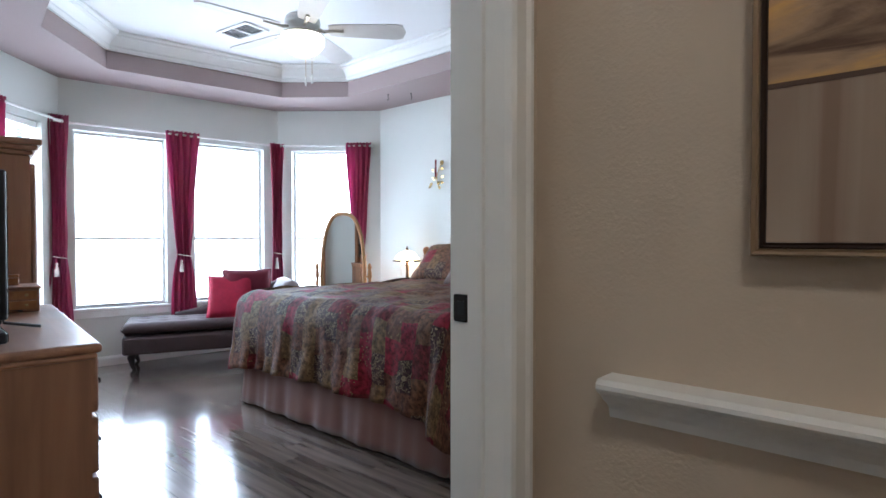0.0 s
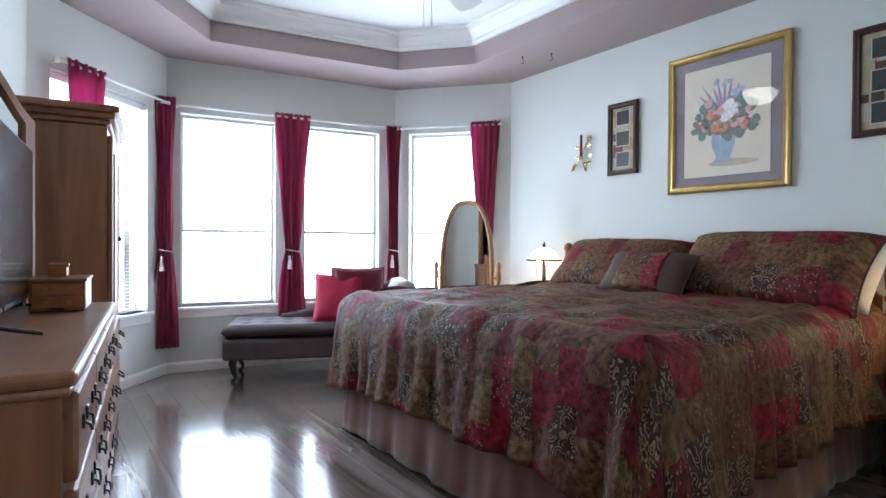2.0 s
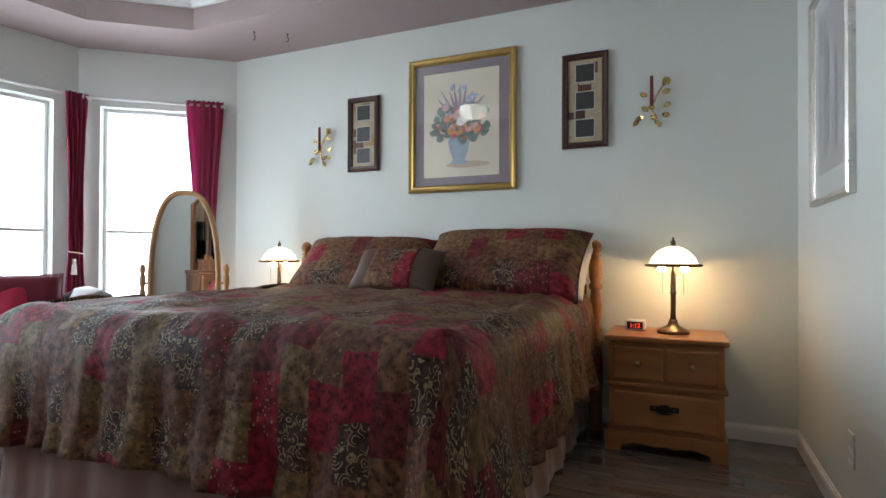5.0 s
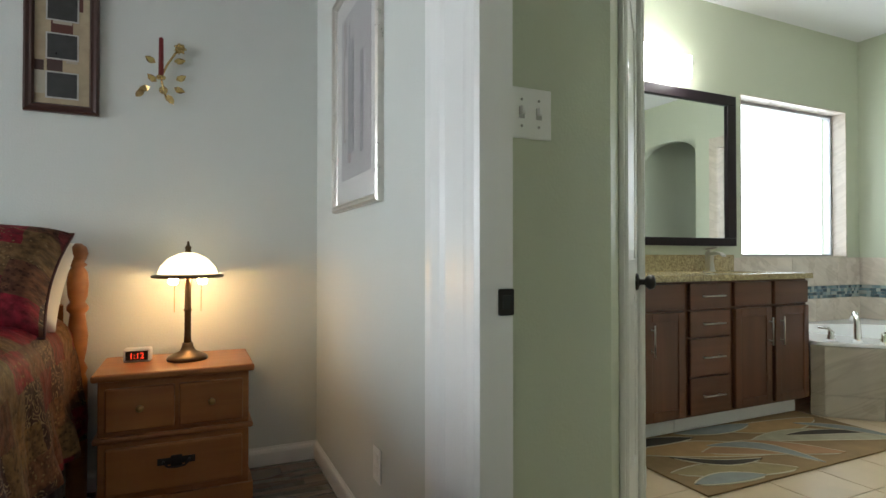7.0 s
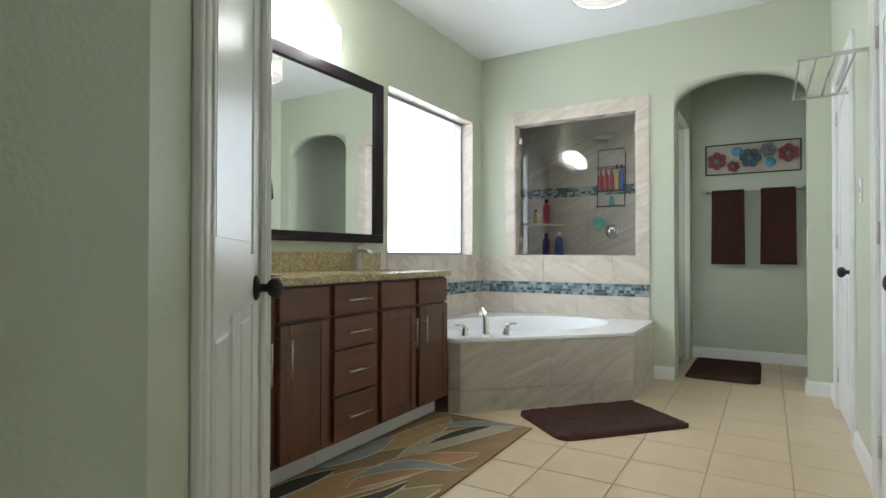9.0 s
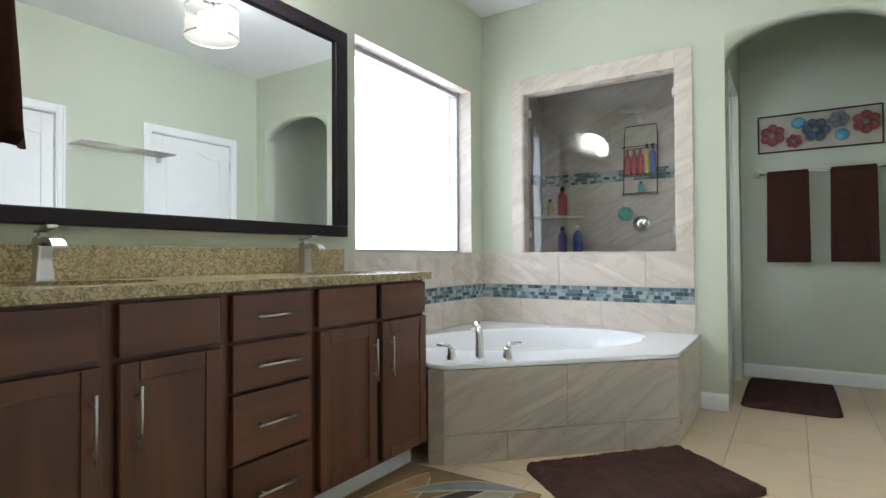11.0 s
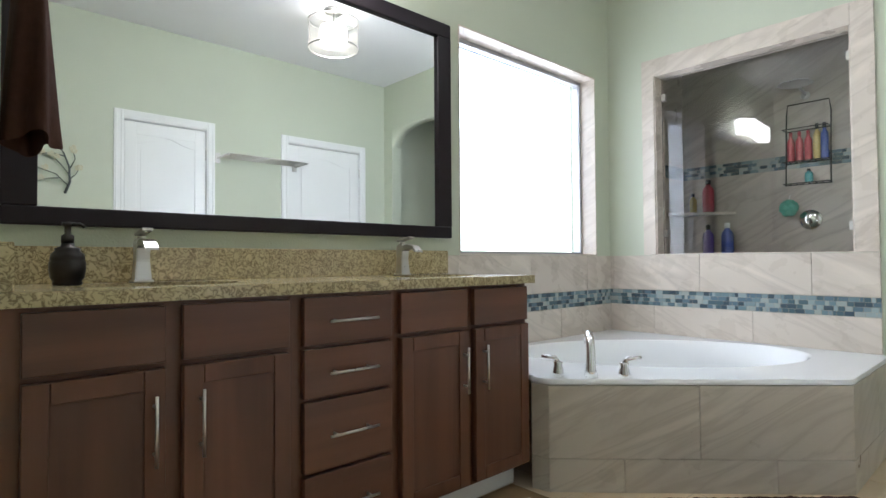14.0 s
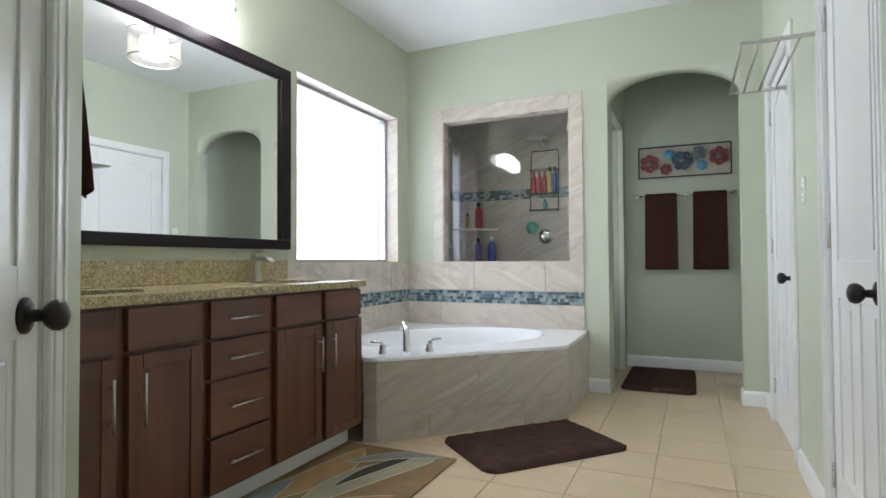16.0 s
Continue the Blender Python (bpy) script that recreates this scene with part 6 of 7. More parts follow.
# ---------------- cheval mirror ----------------
def cheval():
    e = thing("cheval_mirror", pose(-4.25, 3.29, 0, 0, 0, 30), "oval cheval mirror in a honey oak stand", "mirror")
    # local x along the frame width, face towards -y
    n = 40
    hw, zc, hz, w = 0.19, 0.74, 0.60, 0.032

    def oval(s, zs):
        return [((hw + s) * math.copysign(abs(math.cos(a)) ** 0.75, math.cos(a)), zc + (hz + zs) * math.copysign(abs(math.sin(a)) ** 0.85, math.sin(a))) for a in [2 * math.pi * i / n for i in range(n)]]
    bm = bmesh.new()
    rings = [[bm.verts.new((x, y, z)) for x, z in oval(s, s)] for s, y in ((0.0, -0.004), (0.004, -0.016), (w * 0.5, -0.024), (w, -0.014), (w, 0.012), (0, 0.012))]
    for a, b in zip(rings, rings[1:] + rings[:1]):
        for i in range(n):
            bm.faces.new((a[i], a[(i + 1) % n], b[(i + 1) % n], b[i]))
    part("oval_frame", bm, M_OAKL, e, "oval oak frame", True)
    bm = bmesh.new()
    bm.faces.new([bm.verts.new((x, -0.002, z)) for x, z in oval(0.002, 0.002)])
    bm.faces.new([bm.verts.new((x, 0.008, z)) for x, z in reversed(oval(0.002, 0.002))])
    part("glass", bm, M_MIRROR, e, "silvered mirror glass")
    for k in (-1, 1):
        p = part("post", lathe([(0, 0.06), (0.018, 0.06), (0.018, 0.18), (0.012, 0.20), (0.018, 0.24), (0.014, 0.5), (0.018, 0.72), (0.012, 0.75), (0.019, 0.78), (0.019, 0.82), (0.012, 0.84), (0.019, 0.86), (0.016, 0.885), (0.006, 0.90), (0, 0.902)], 14, pose(k * 0.255, 0.0, 0)), M_OAKL, e, "turned oak post", True)
        part("foot", tube([(k * 0.255, -0.20, 0.02), (k * 0.255, -0.12, 0.03), (k * 0.255, 0, 0.08), (k * 0.255, 0.12, 0.03), (k * 0.255, 0.20, 0.02)], 0.02, 8, None, [0.018, 0.018, 0.026, 0.018, 0.018]), M_OAKL, e, "", True)
        part("pivot", tube([(k * 0.215, 0, 0.78), (k * 0.275, 0, 0.78)], 0.008, 8), M_BRASS, e)
    part("stretcher", bx(-0.25, 0.25, -0.012, 0.012, 0.10, 0.15, 0.005), M_OAKL, e)


M_OAKL = wood("light oak", (0.36, 0.19, 0.075), (0.52, 0.30, 0.13), 2, 0.4, 0.4, 0.15)
cheval()

# ---------------- hall: ledge and painting ----------------
bm = sweep([(1.3, 1.09), (-0.68, 1.09)], [(0, 0.795), (0.010, 0.795), (0.014, 0.812), (0.022, 0.822), (0.040, 0.834), (0.052, 0.846), (0.064, 0.852), (0.070, 0.860), (0.070, 0.868), (0.062, 0.876), (0, 0.876)])
struct("ledge_hall", bm, M_WHITE, "white moulded ledge along the hall wall")
e = thing("hall_painting", pose(0, 1.0885, 0), "dark-framed abstract painting in gold and brown", "painting")
part("frame", frame_bars(-0.445, 0.50, 1.10, 2.0, 0.014, 0.04, 0), paint("tan frame", (0.30, 0.22, 0.14), 0.5), e, "slim tan frame")
part("inner_frame", frame_bars(-0.434, 0.49, 1.111, 1.99, 0.012, 0.032, 0, -0.002), paint("dark frame", (0.03, 0.018, 0.012), 0.4), e)


def canvas_paint():
    m = mat("painted canvas", (0.3, 0.2, 0.1), 0.6, 0, 0.1, 8, 0.5, 60)
    n, l = m.node_tree.nodes, m.node_tree.links
    tc = n.new("ShaderNodeTexCoord")
    mp = n.new("ShaderNodeMapping")
    mp.inputs["Scale"].default_value = (2.2, 1, 11)
    mp.inputs["Rotation"].default_value = (0, 0.25, 0)
    l.new(tc.outputs["Object"], mp.inputs["Vector"])
    a = n.new("ShaderNodeTexNoise")
    a.inputs["Scale"].default_value, a.inputs["Detail"].default_value, a.inputs["Distortion"].default_value = 1.6, 8, 0.8
    l.new(mp.outputs[0], a.inputs["Vector"])
    cr = n.new("ShaderNodeValToRGB")
    e = cr.color_ramp.elements
    e[0].position, e[0].color = 0.36, (0.09, 0.045, 0.025, 1)
    e[1].position, e[1].color = 0.64, (0.62, 0.36, 0.10, 1)
    x = e.new(0.5)
    x.color = (0.36, 0.24, 0.14, 1)
    l.new(a.outputs["Fac"], cr.inputs[0])
    l.new(cr.outputs[0], n["Principled BSDF"].inputs["Base Color"])
    return m


part("canvas_upper", bx(-0.425, 0.48, -0.026, -0.004, 1.36, 1.982), canvas_paint(), e, "gold and brown brushed sky")
M_LOW = wood("streaked grey paint", (0.24, 0.165, 0.12), (0.42, 0.35, 0.28), 2, 0.7, 0.0, 0.0, ring=13, spec=0.2)
part("canvas_lower", bx(-0.425, 0.48, -0.026, -0.004, 1.12, 1.352), M_LOW, e, "grey-brown streaked lower field")
part("horizon_stroke", bx(-0.425, 0.48, -0.027, -0.004, 1.352, 1.36), paint("dark stroke", (0.08, 0.045, 0.03), 0.6), e)

# ---------------- bathroom things ----------------
def shag(name, m, w, h, label):
    e = thing(name, m, label, "bath mat", "brown bath mats")
    n, k = 70, 44
    rows = []
    for i in range(k + 1):
        row = []
        for j in range(n + 1):
            a, b = -1 + 2 * j / n, -1 + 2 * i / k
            # rounded rectangle
            r = 0.08
            x, y = a * w / 2, b * h / 2
            ax, ay = max(0, abs(x) - (w / 2 - r)), max(0, abs(y) - (h / 2 - r))
            d = math.hypot(ax, ay)
            if d > r:
                x -= math.copysign(ax * (1 - r / d), x)
                y -= math.copysign(ay * (1 - r / d), y)
            ed = min(1 - abs(a), 1 - abs(b))
            z = 0.03 * min(1, ed * 8) ** 0.5 + 0.006 * noise.noise(Vector((x * 30, y * 30, 0))) + 0.004 * noise.noise(Vector((x * 90, y * 90, 3)))
            row.append((x + 0.004 * noise.noise(Vector((x * 60, y * 60, 9))), y, max(0.0, z) if ed > 0 else 0.0))
        rows.append(row)
    from_grid("shag_top", rows, [[(p[0], p[1]) for p in r] for r in rows], M_MAT, e, "deep brown shag pile")
    part("backing", bx(-w / 2 + 0.05, w / 2 - 0.05, -h / 2 + 0.05, h / 2 - 0.05, 0.0, 0.012), M_MAT, e)


shag("bath_mat", pose(2.505, 2.625, 0.001, 0, 0, -42), 0.86, 0.56, "dark brown shag bath mat on the tile by the tub")
shag("bath_mat", pose(4.47, 2.09, 0.001, 0, 0, 90), 0.54, 0.92, "dark brown shag bath mat in the shower passage")


def runner():
    e = thing("leaf_runner", pose(0, 0, 0.001), "runner rug with overlapping leaf shapes in tan, blue and olive", "rug")
    x0, x1, y0, y1 = 0.56, 2.13, 2.92, 3.57
    part("base", bx(x0, x1, y0, y1, 0.0, 0.009, 0.003), paint("olive brown wool", (0.26, 0.17, 0.08), 0.95, 0.35, 9), e, "mottled olive-brown pile")
    cream = paint("cream outline wool", (0.50, 0.44, 0.32), 0.95)
    cols = {"tan": (0.40, 0.25, 0.11), "blue": (0.24, 0.26, 0.25), "olive": (0.28, 0.22, 0.11), "rust": (0.36, 0.20, 0.10), "dark": (0.05, 0.04, 0.03), "sage": (0.36, 0.33, 0.23)}
    mats = {k: paint(k + " wool", c, 0.95, 0.25, 16) for k, c in cols.items()}

    def leaf(ax, ay, bx_, by, wid, bend, col, lv):
        A, B = Vector((ax, ay)), Vector((bx_, by))
        d = B - A
        nrm = Vector((-d.y, d.x)).normalized()
        for grow, mt, z, nm in ((0.010, cream, 0.0092 + lv * 0.0008, "leaf_outline"), (0.0, mats[col], 0.0096 + lv * 0.0008, "leaf")):
            pts = []
            for side in (1, -1):
                rng = range(13) if side == 1 else range(11, 0, -1)
                for i in rng:
                    f = i / 12
                    c = A + d * f + nrm * (bend * math.sin(math.pi * f))
                    q = c + nrm * side * (wid * math.sin(math.pi * f) ** 0.8 + grow)
                    pts.append((min(max(q.x, x0 + 0.012), x1 - 0.012), min(max(q.y, y0 + 0.012), y1 - 0.012)))
            bm = bmesh.new()
            prism(bm, pts, 0.006, z)
            part(nm, bm, mt, e)
    leaf(0.62, 3.42, 1.42, 3.10, 0.11, 0.05, "tan", 0)
    leaf(1.30, 3.50, 2.08, 3.42, 0.09, -0.05, "tan", 0)
    leaf(1.05, 3.55, 1.60, 3.50, 0.06, -0.02, "blue", 1)
    leaf(1.35, 3.30, 2.10, 3.00, 0.09, 0.08, "sage", 1)
    leaf(1.60, 3.28, 2.11, 3.10, 0.035, 0.03, "dark", 2)
    leaf(0.95, 3.28, 1.62, 2.98, 0.10, 0.08, "rust", 1)
    leaf(1.05, 3.34, 1.38, 2.94, 0.05, 0.12, "blue", 2)
    leaf(0.60, 3.15, 1.20, 2.95, 0.08, 0.02, "olive", 2)
    leaf(0.60, 3.02, 0.98, 2.96, 0.05, 0.02, "blue", 3)
    leaf(0.60, 3.50, 1.10, 3.46, 0.05, 0.02, "dark", 1)
    leaf(1.85, 3.40, 2.12, 2.96, 0.04, 0.06, "blue", 3)
    leaf(0.75, 3.30, 1.15, 3.10, 0.03, -0.06, "dark", 3)


runner()

# towel ring and hand towel beside the vanity
e = thing("towel_ring", pose(0.40, 3.30, 1.66), "nickel towel ring on the green wall", "towel ring")
part("mount", lathe([(0, 0), (0.022, 0), (0.022, 0.008), (0.010, 0.012), (0.010, 0.035), (0, 0.036)], 16, pose(0, 0, 0, 0, 90)), M_NICKEL, e, "", True)
part("ring", tube([(0.033, 0.075 * math.sin(a), -0.075 + 0.075 * math.cos(a)) for a in [2 * math.pi * i / 28 for i in range(29)]], 0.004, 8), M_NICKEL, e, "", True)


def hung_towel(name, m, w, h, label, group, thick=0.03, wave=0.006):
    e = thing(name, m, label, "towel", group)
    nx, nz = 24, 30
    for side, nm in ((1, "front_fall"), (-1, "back_fall")):
        rows = []
        hh = h if side == 1 else h * 0.93
        for i in range(nz + 1):
            z = -hh * i / nz
            row = []
            for j in range(nx + 1):
                u = -1 + 2 * j / nx
                wz = w * (0.96 + 0.05 * (-z / h))
                y = -side * (0.008 + thick / 2 * min(1, -z / 0.05 + 0.2)) + wave * math.sin(u * 5 + z * 4) * (-z / h)
                row.append((u * wz / 2, y, z + (0.012 * math.cos(u * math.pi / 2) if i == 0 else 0)))
            rows.append(row)
        from_grid(nm, rows, [[(p[0], p[2]) for p in r] for r in rows], M_TOWEL, e, "", 0.012)
    part("fold_top", tube([(-w * 0.47, 0, 0.0), (w * 0.47, 0, 0.0)], 0.018, 10), M_TOWEL, e, "", True)
    part("dobby_band", bx(-w * 0.5, w * 0.5, -thick / 2 - 0.0165, -thick / 2 - 0.012, -h * 0.86, -h * 0.80), paint("woven band", (0.026, 0.011, 0.008), 0.7), e)
    return e


def ring_towel():
    e = thing("hand_towel", pose(0.455, 3.285, 1.17), "dark brown hand towel gathered through the towel ring", "towel")
    n, k = 40, 36
    rows = []
    for i in range(k + 1):
        f = i / k
        z = 0.37 * (1 - f)
        row = []
        for j in range(n + 1):
            a = 2 * math.pi * j / n
            wx, wy = 0.020 + 0.022 * f, 0.045 + 0.045 * f ** 0.8
            fold = 1 + 0.16 * math.sin(5 * a + 2 * f) * (0.4 + f)
            row.append((wx * fold * math.cos(a), wy * fold * math.sin(a), z + 0.01 * math.sin(3 * a) * f))
        rows.append(row)
    from_grid("cloth", rows, [[(p[0], p[2]) for p in r] for r in rows], M_TOWEL, e)
    bm = lathe([(0, 0.37), (0.03, 0.37), (0.035, 0.40), (0.02, 0.425), (0, 0.43)], 16, Matrix.Diagonal((0.8, 1.5, 1, 1)))
    part("gather", bm, M_TOWEL, e, "", True)


ring_towel()

# towel rack on the closet wall
e = thing("towel_rack", pose(0, YR, 1.86), "nickel train-rack towel shelf on the closet wall", "towel rack")
for x in (2.08, 2.80):
    part("arm", bx(x - 0.006, x + 0.006, 0.008, 0.27, -0.008, 0.008, 0.002), M_NICKEL, e)
    part("wall_flange", bx(x - 0.022, x + 0.022, 0.0, 0.010, -0.045, 0.045, 0.004), M_NICKEL, e)
for y in (0.06, 0.13, 0.20, 0.262):
    part("bar", tube([(2.08, y, 0), (2.80, y, 0)], 0.006, 8), M_NICKEL, e, "", True)

# towel bar, towels and metal art on the far wall
e = thing("towel_bar", pose(XF, 1.89, 1.585, 0, 0, -90), "chrome towel bar on the far wall", "towel bar")
part("bar", tube([(-0.40, -0.065, 0), (0.40, -0.065, 0)], 0.008, 10), M_CHROME, e, "", True)
for k in (-1, 1):
    part("bracket", bx(k * 0.40 - 0.018, k * 0.40 + 0.018, -0.08, 0.0, -0.022, 0.022, 0.004), M_CHROME, e)
TW = hung_towel("bath_towel", pose(XF - 0.065, 2.09, 1.588, 0, 0, -90), 0.28, 0.68, "dark brown terry towel folded over the towel bar", "towels on the bar")
copy_thing(TW, pose(XF - 0.065, 1.687, 1.590, 0, 0, -90))


def metal_art():
    e = thing("metal_flower_art", pose(XF - 0.002, 1.895, 1.90, 0, 0, -90), "framed row of painted metal flowers", "wall art")
    w, h = 0.385, 0.14
    bm = bmesh.new()
    for a, b in (((-w, -h), (w, -h)), ((w, -h), (w, h)), ((w, h), (-w, h)), ((-w, h), (-w, -h))):
        tube([(a[0], -0.02, a[1]), (b[0], -0.02, b[1])], 0.006, 6, bm)
    part("wire_frame", bm, M_BRONZE, e, "dark wire frame")
    part("back_panel", bx(-w, w, -0.006, 0.0, -h, h), paint("cream panel", (0.46, 0.42, 0.34), 0.6), e)
    red, blue, grey, sky = (paint(n_, c, 0.4, 0.3, 30) for n_, c in (("red enamel", (0.22, 0.05, 0.045)), ("blue enamel", (0.06, 0.10, 0.13)), ("grey enamel", (0.18, 0.20, 0.20)), ("sky enamel", (0.10, 0.34, 0.50))))
    for x, z, r, mt, nm in ((-0.29, -0.01, 0.085, red, "red_flower"), (-0.15, -0.07, 0.055, red, "red_flower"), (-0.01, 0.0, 0.09, blue, "blue_flower"), (0.13, 0.06, 0.065, grey, "grey_flower"), (0.29, 0.02, 0.085, red, "red_flower")):
        bm = bmesh.new()
        for i in range(6):
            a = math.pi / 3 * i + x * 9
            tmp = lathe([(0, 0), (r * 0.30, 0.004), (r * 0.42, 0.012), (r * 0.40, 0.015), (r * 0.2, 0.008), (0, 0.004)], 10, pose(x + r * 0.6 * math.cos(a), -0.016, z + r * 0.6 * math.sin(a), 90))
            me = bpy.data.meshes.new("petal")
            tmp.to_mesh(me)
            tmp.free()
            bm.from_mesh(me)
            bpy.data.meshes.remove(me)
        f = part(nm, bm, mt, e, "", True)
        part("flower_centre", lathe([(0, 0), (r * 0.28, 0), (r * 0.24, 0.012), (0, 0.016)], 14, pose(x, -0.028, z, 90)), grey, f, "", True)
    for x, z in ((-0.12, 0.07), (0.15, -0.05)):
        part("blue_disc", lathe([(0, 0), (0.045, 0), (0.04, 0.01), (0, 0.012)], 18, pose(x, -0.008, z, 90)), sky, e, "sky-blue metal disc", True)


metal_art()

# ---------------- inside the shower ----------------
def bottle(m, r, h, material, label, cap=None):
    e = thing("shampoo_bottle", m, label, "bottle", "bottles in the shower")
    part("bottle_body", lathe([(0, 0), (r * 0.9, 0), (r, 0.008), (r, h * 0.62), (r * 0.85, h * 0.72), (r * 0.45, h * 0.80), (r * 0.40, h * 0.84), (0, h * 0.84)], 18), material, e, "", True)
    part("cap", lathe([(0, h * 0.84), (r * 0.45, h * 0.84), (r * 0.45, h * 0.98), (r * 0.3, h), (0, h)], 14), cap or M_BLACK, e, "", True)
    return e


plred, plblue, plyel, plteal = (paint(n_, c, 0.3, 0.05) for n_, c in (("red plastic", (0.50, 0.06, 0.08)), ("blue plastic", (0.05, 0.09, 0.40)), ("yellow plastic", (0.55, 0.42, 0.12)), ("teal plastic", (0.10, 0.40, 0.42))))
e = thing("shower_caddy", pose(XF - 0.02, 3.17, 0), "black wire shower caddy hung below the shower head", "shower caddy")
bm = tube([(-0.06, -0.14, 1.49), (-0.02, -0.14, 2.02), (-0.02, -0.13, 2.10), (-0.02, 0.13, 2.10), (-0.02, 0.14, 2.02), (-0.06, 0.14, 1.49)], 0.005, 6)
part("wire_hanger", bm, M_BRONZE, e, "", True)
for z in (1.50, 1.66, 1.90):
    bm = tube([(-0.02, -0.14, z), (-0.13, -0.14, z), (-0.13, 0.14, z), (-0.02, 0.14, z), (-0.02, -0.14, z)], 0.004, 6)
    if z < 1.8:
        for k in range(1, 7):
            tube([(-0.02, -0.14 + 0.04 * k, z - 0.002), (-0.13, -0.14 + 0.04 * k, z - 0.002)], 0.003, 5, bm)
    part("wire_basket", bm, M_BRONZE, e, "", True)
for i, (y, mt) in enumerate(((0.10, plred), (0.045, plred), (-0.01, plred), (-0.065, plyel), (-0.11, plblue))):
    bottle(pose(XF - 0.095, 3.17 + y, 1.664), 0.025, 0.22 if i < 3 else 0.26, mt, "plastic shampoo bottle in the wire caddy", plred if i < 3 else None)
bottle(pose(XF - 0.095, 3.16, 1.504), 0.026, 0.10, plteal, "small teal bottle in the lower wire basket")
e = thing("rain_shower", pose(XF - 0.013, 3.19, 2.16), "chrome rain shower head on a curved arm", "shower head")
part("arm", tube([(0, 0, 0), (-0.10, 0, 0.02), (-0.20, 0, 0.05), (-0.24, 0, 0.06)], 0.010, 8), M_NICKEL, e, "", True)
part("head", lathe([(0, 0.02), (0.02, 0.015), (0.10, -0.005), (0.11, -0.015), (0.10, -0.02), (0, -0.022)], 28, pose(-0.25, 0, 0.045)), M_NICKEL, e, "", True)
part("flange", lathe([(0, 0), (0.03, 0), (0.02, 0.01), (0, 0.012)], 16, pose(0, 0, 0, 0, -90)), M_NICKEL, e, "", True)
e = thing("shower_valve", pose(XF - 0.013, 3.175, 1.24), "round chrome shower valve with a lever", "shower valve")
part("escutcheon", lathe([(0, 0), (0.075, 0), (0.072, 0.008), (0.03, 0.014), (0, 0.015)], 28, pose(0, 0, 0, 0, -90)), M_CHROME, e, "", True)
part("lever", tube([(-0.012, 0, 0), (-0.05, 0, 0), (-0.055, 0.0, -0.055)], 0.01, 8), M_CHROME, e, "", True)
e = thing("bath_puff", pose(XF - 0.06, 3.30, 1.33), "mint green mesh bath puff", "bath puff")
bm = bmesh.new()
bmesh.ops.create_icosphere(bm, subdivisions=4, radius=0.06)
for v in bm.verts:
    v.co *= 1 + 0.18 * noise.noise(v.co * 45) + 0.1 * noise.noise(v.co * 110)
part("mesh_ball", bm, paint("mint mesh", (0.12, 0.48, 0.36), 0.7), e, "", True)
part("cord", tube([(0, 0, 0.05), (0.02, 0, 0.09), (0.046, 0, 0.10)], 0.002, 5), M_WHITE, e)
e = thing("shower_shelf", pose(XF - 0.013, YV - 0.013, 1.335), "corner marble shower shelf", "shelf")
bm = bmesh.new()
prism(bm, [(0, 0), (-0.30, 0), (-0.27, -0.10), (-0.16, -0.24), (0, -0.42)][::-1], -0.02, 0.0)
part("slab", bm, M_STONE, e)
bottle(pose(XF - 0.11, 3.86, 1.335), 0.045, 0.27, plred, "large red shampoo bottle on the corner shelf")
bottle(pose(XF - 0.14, 3.97, 1.335), 0.028, 0.16, plyel, "small amber bottle on the corner shelf")
struct("shower_bench", bx(XF - 0.45, XF - 0.013, 3.45, YV - 0.013, 0.0, 0.98, 0.006), M_STONE_D, "taupe marble shower bench")
bottle(pose(XF - 0.16, 3.70, 0.98), 0.045, 0.26, plblue, "blue spray bottle on the shower bench", M_WHITE)
bottle(pose(XF - 0.20, 3.83, 0.98), 0.042, 0.25, paint("purple plastic", (0.10, 0.06, 0.28), 0.3), "purple bottle on the shower bench")
for nm, m, L in (("mosaic_shower_far", wall_pose((XF - 0.013, 2.52), (XF - 0.013, YV - 0.013)), YV - 0.013 - 2.52), ("mosaic_shower_side", wall_pose((XF - 0.03, YV - 0.013), (XS + 0.135, YV - 0.013)), XF - 0.165 - XS)):
    bm = bmesh.new()
    rnd = random.Random(9)
    for r in range(4):
        x = -0.03 * rnd.random()
        while x < L:
            w = rnd.choice((0.03, 0.05, 0.06))
            a, b = max(0, x), min(L, x + w)
            if b - a > 0.008:
                box(bm, a + 0.001, b - 0.001, 0.0, 0.004, 1.628 + r * 0.026, 1.652 + r * 0.026)
            x += w
    ob = tagged(link_mesh(nm, bm, M_MOSAIC), "blue glass mosaic band in the shower", "", "", "structure")
    ob.matrix_world = m


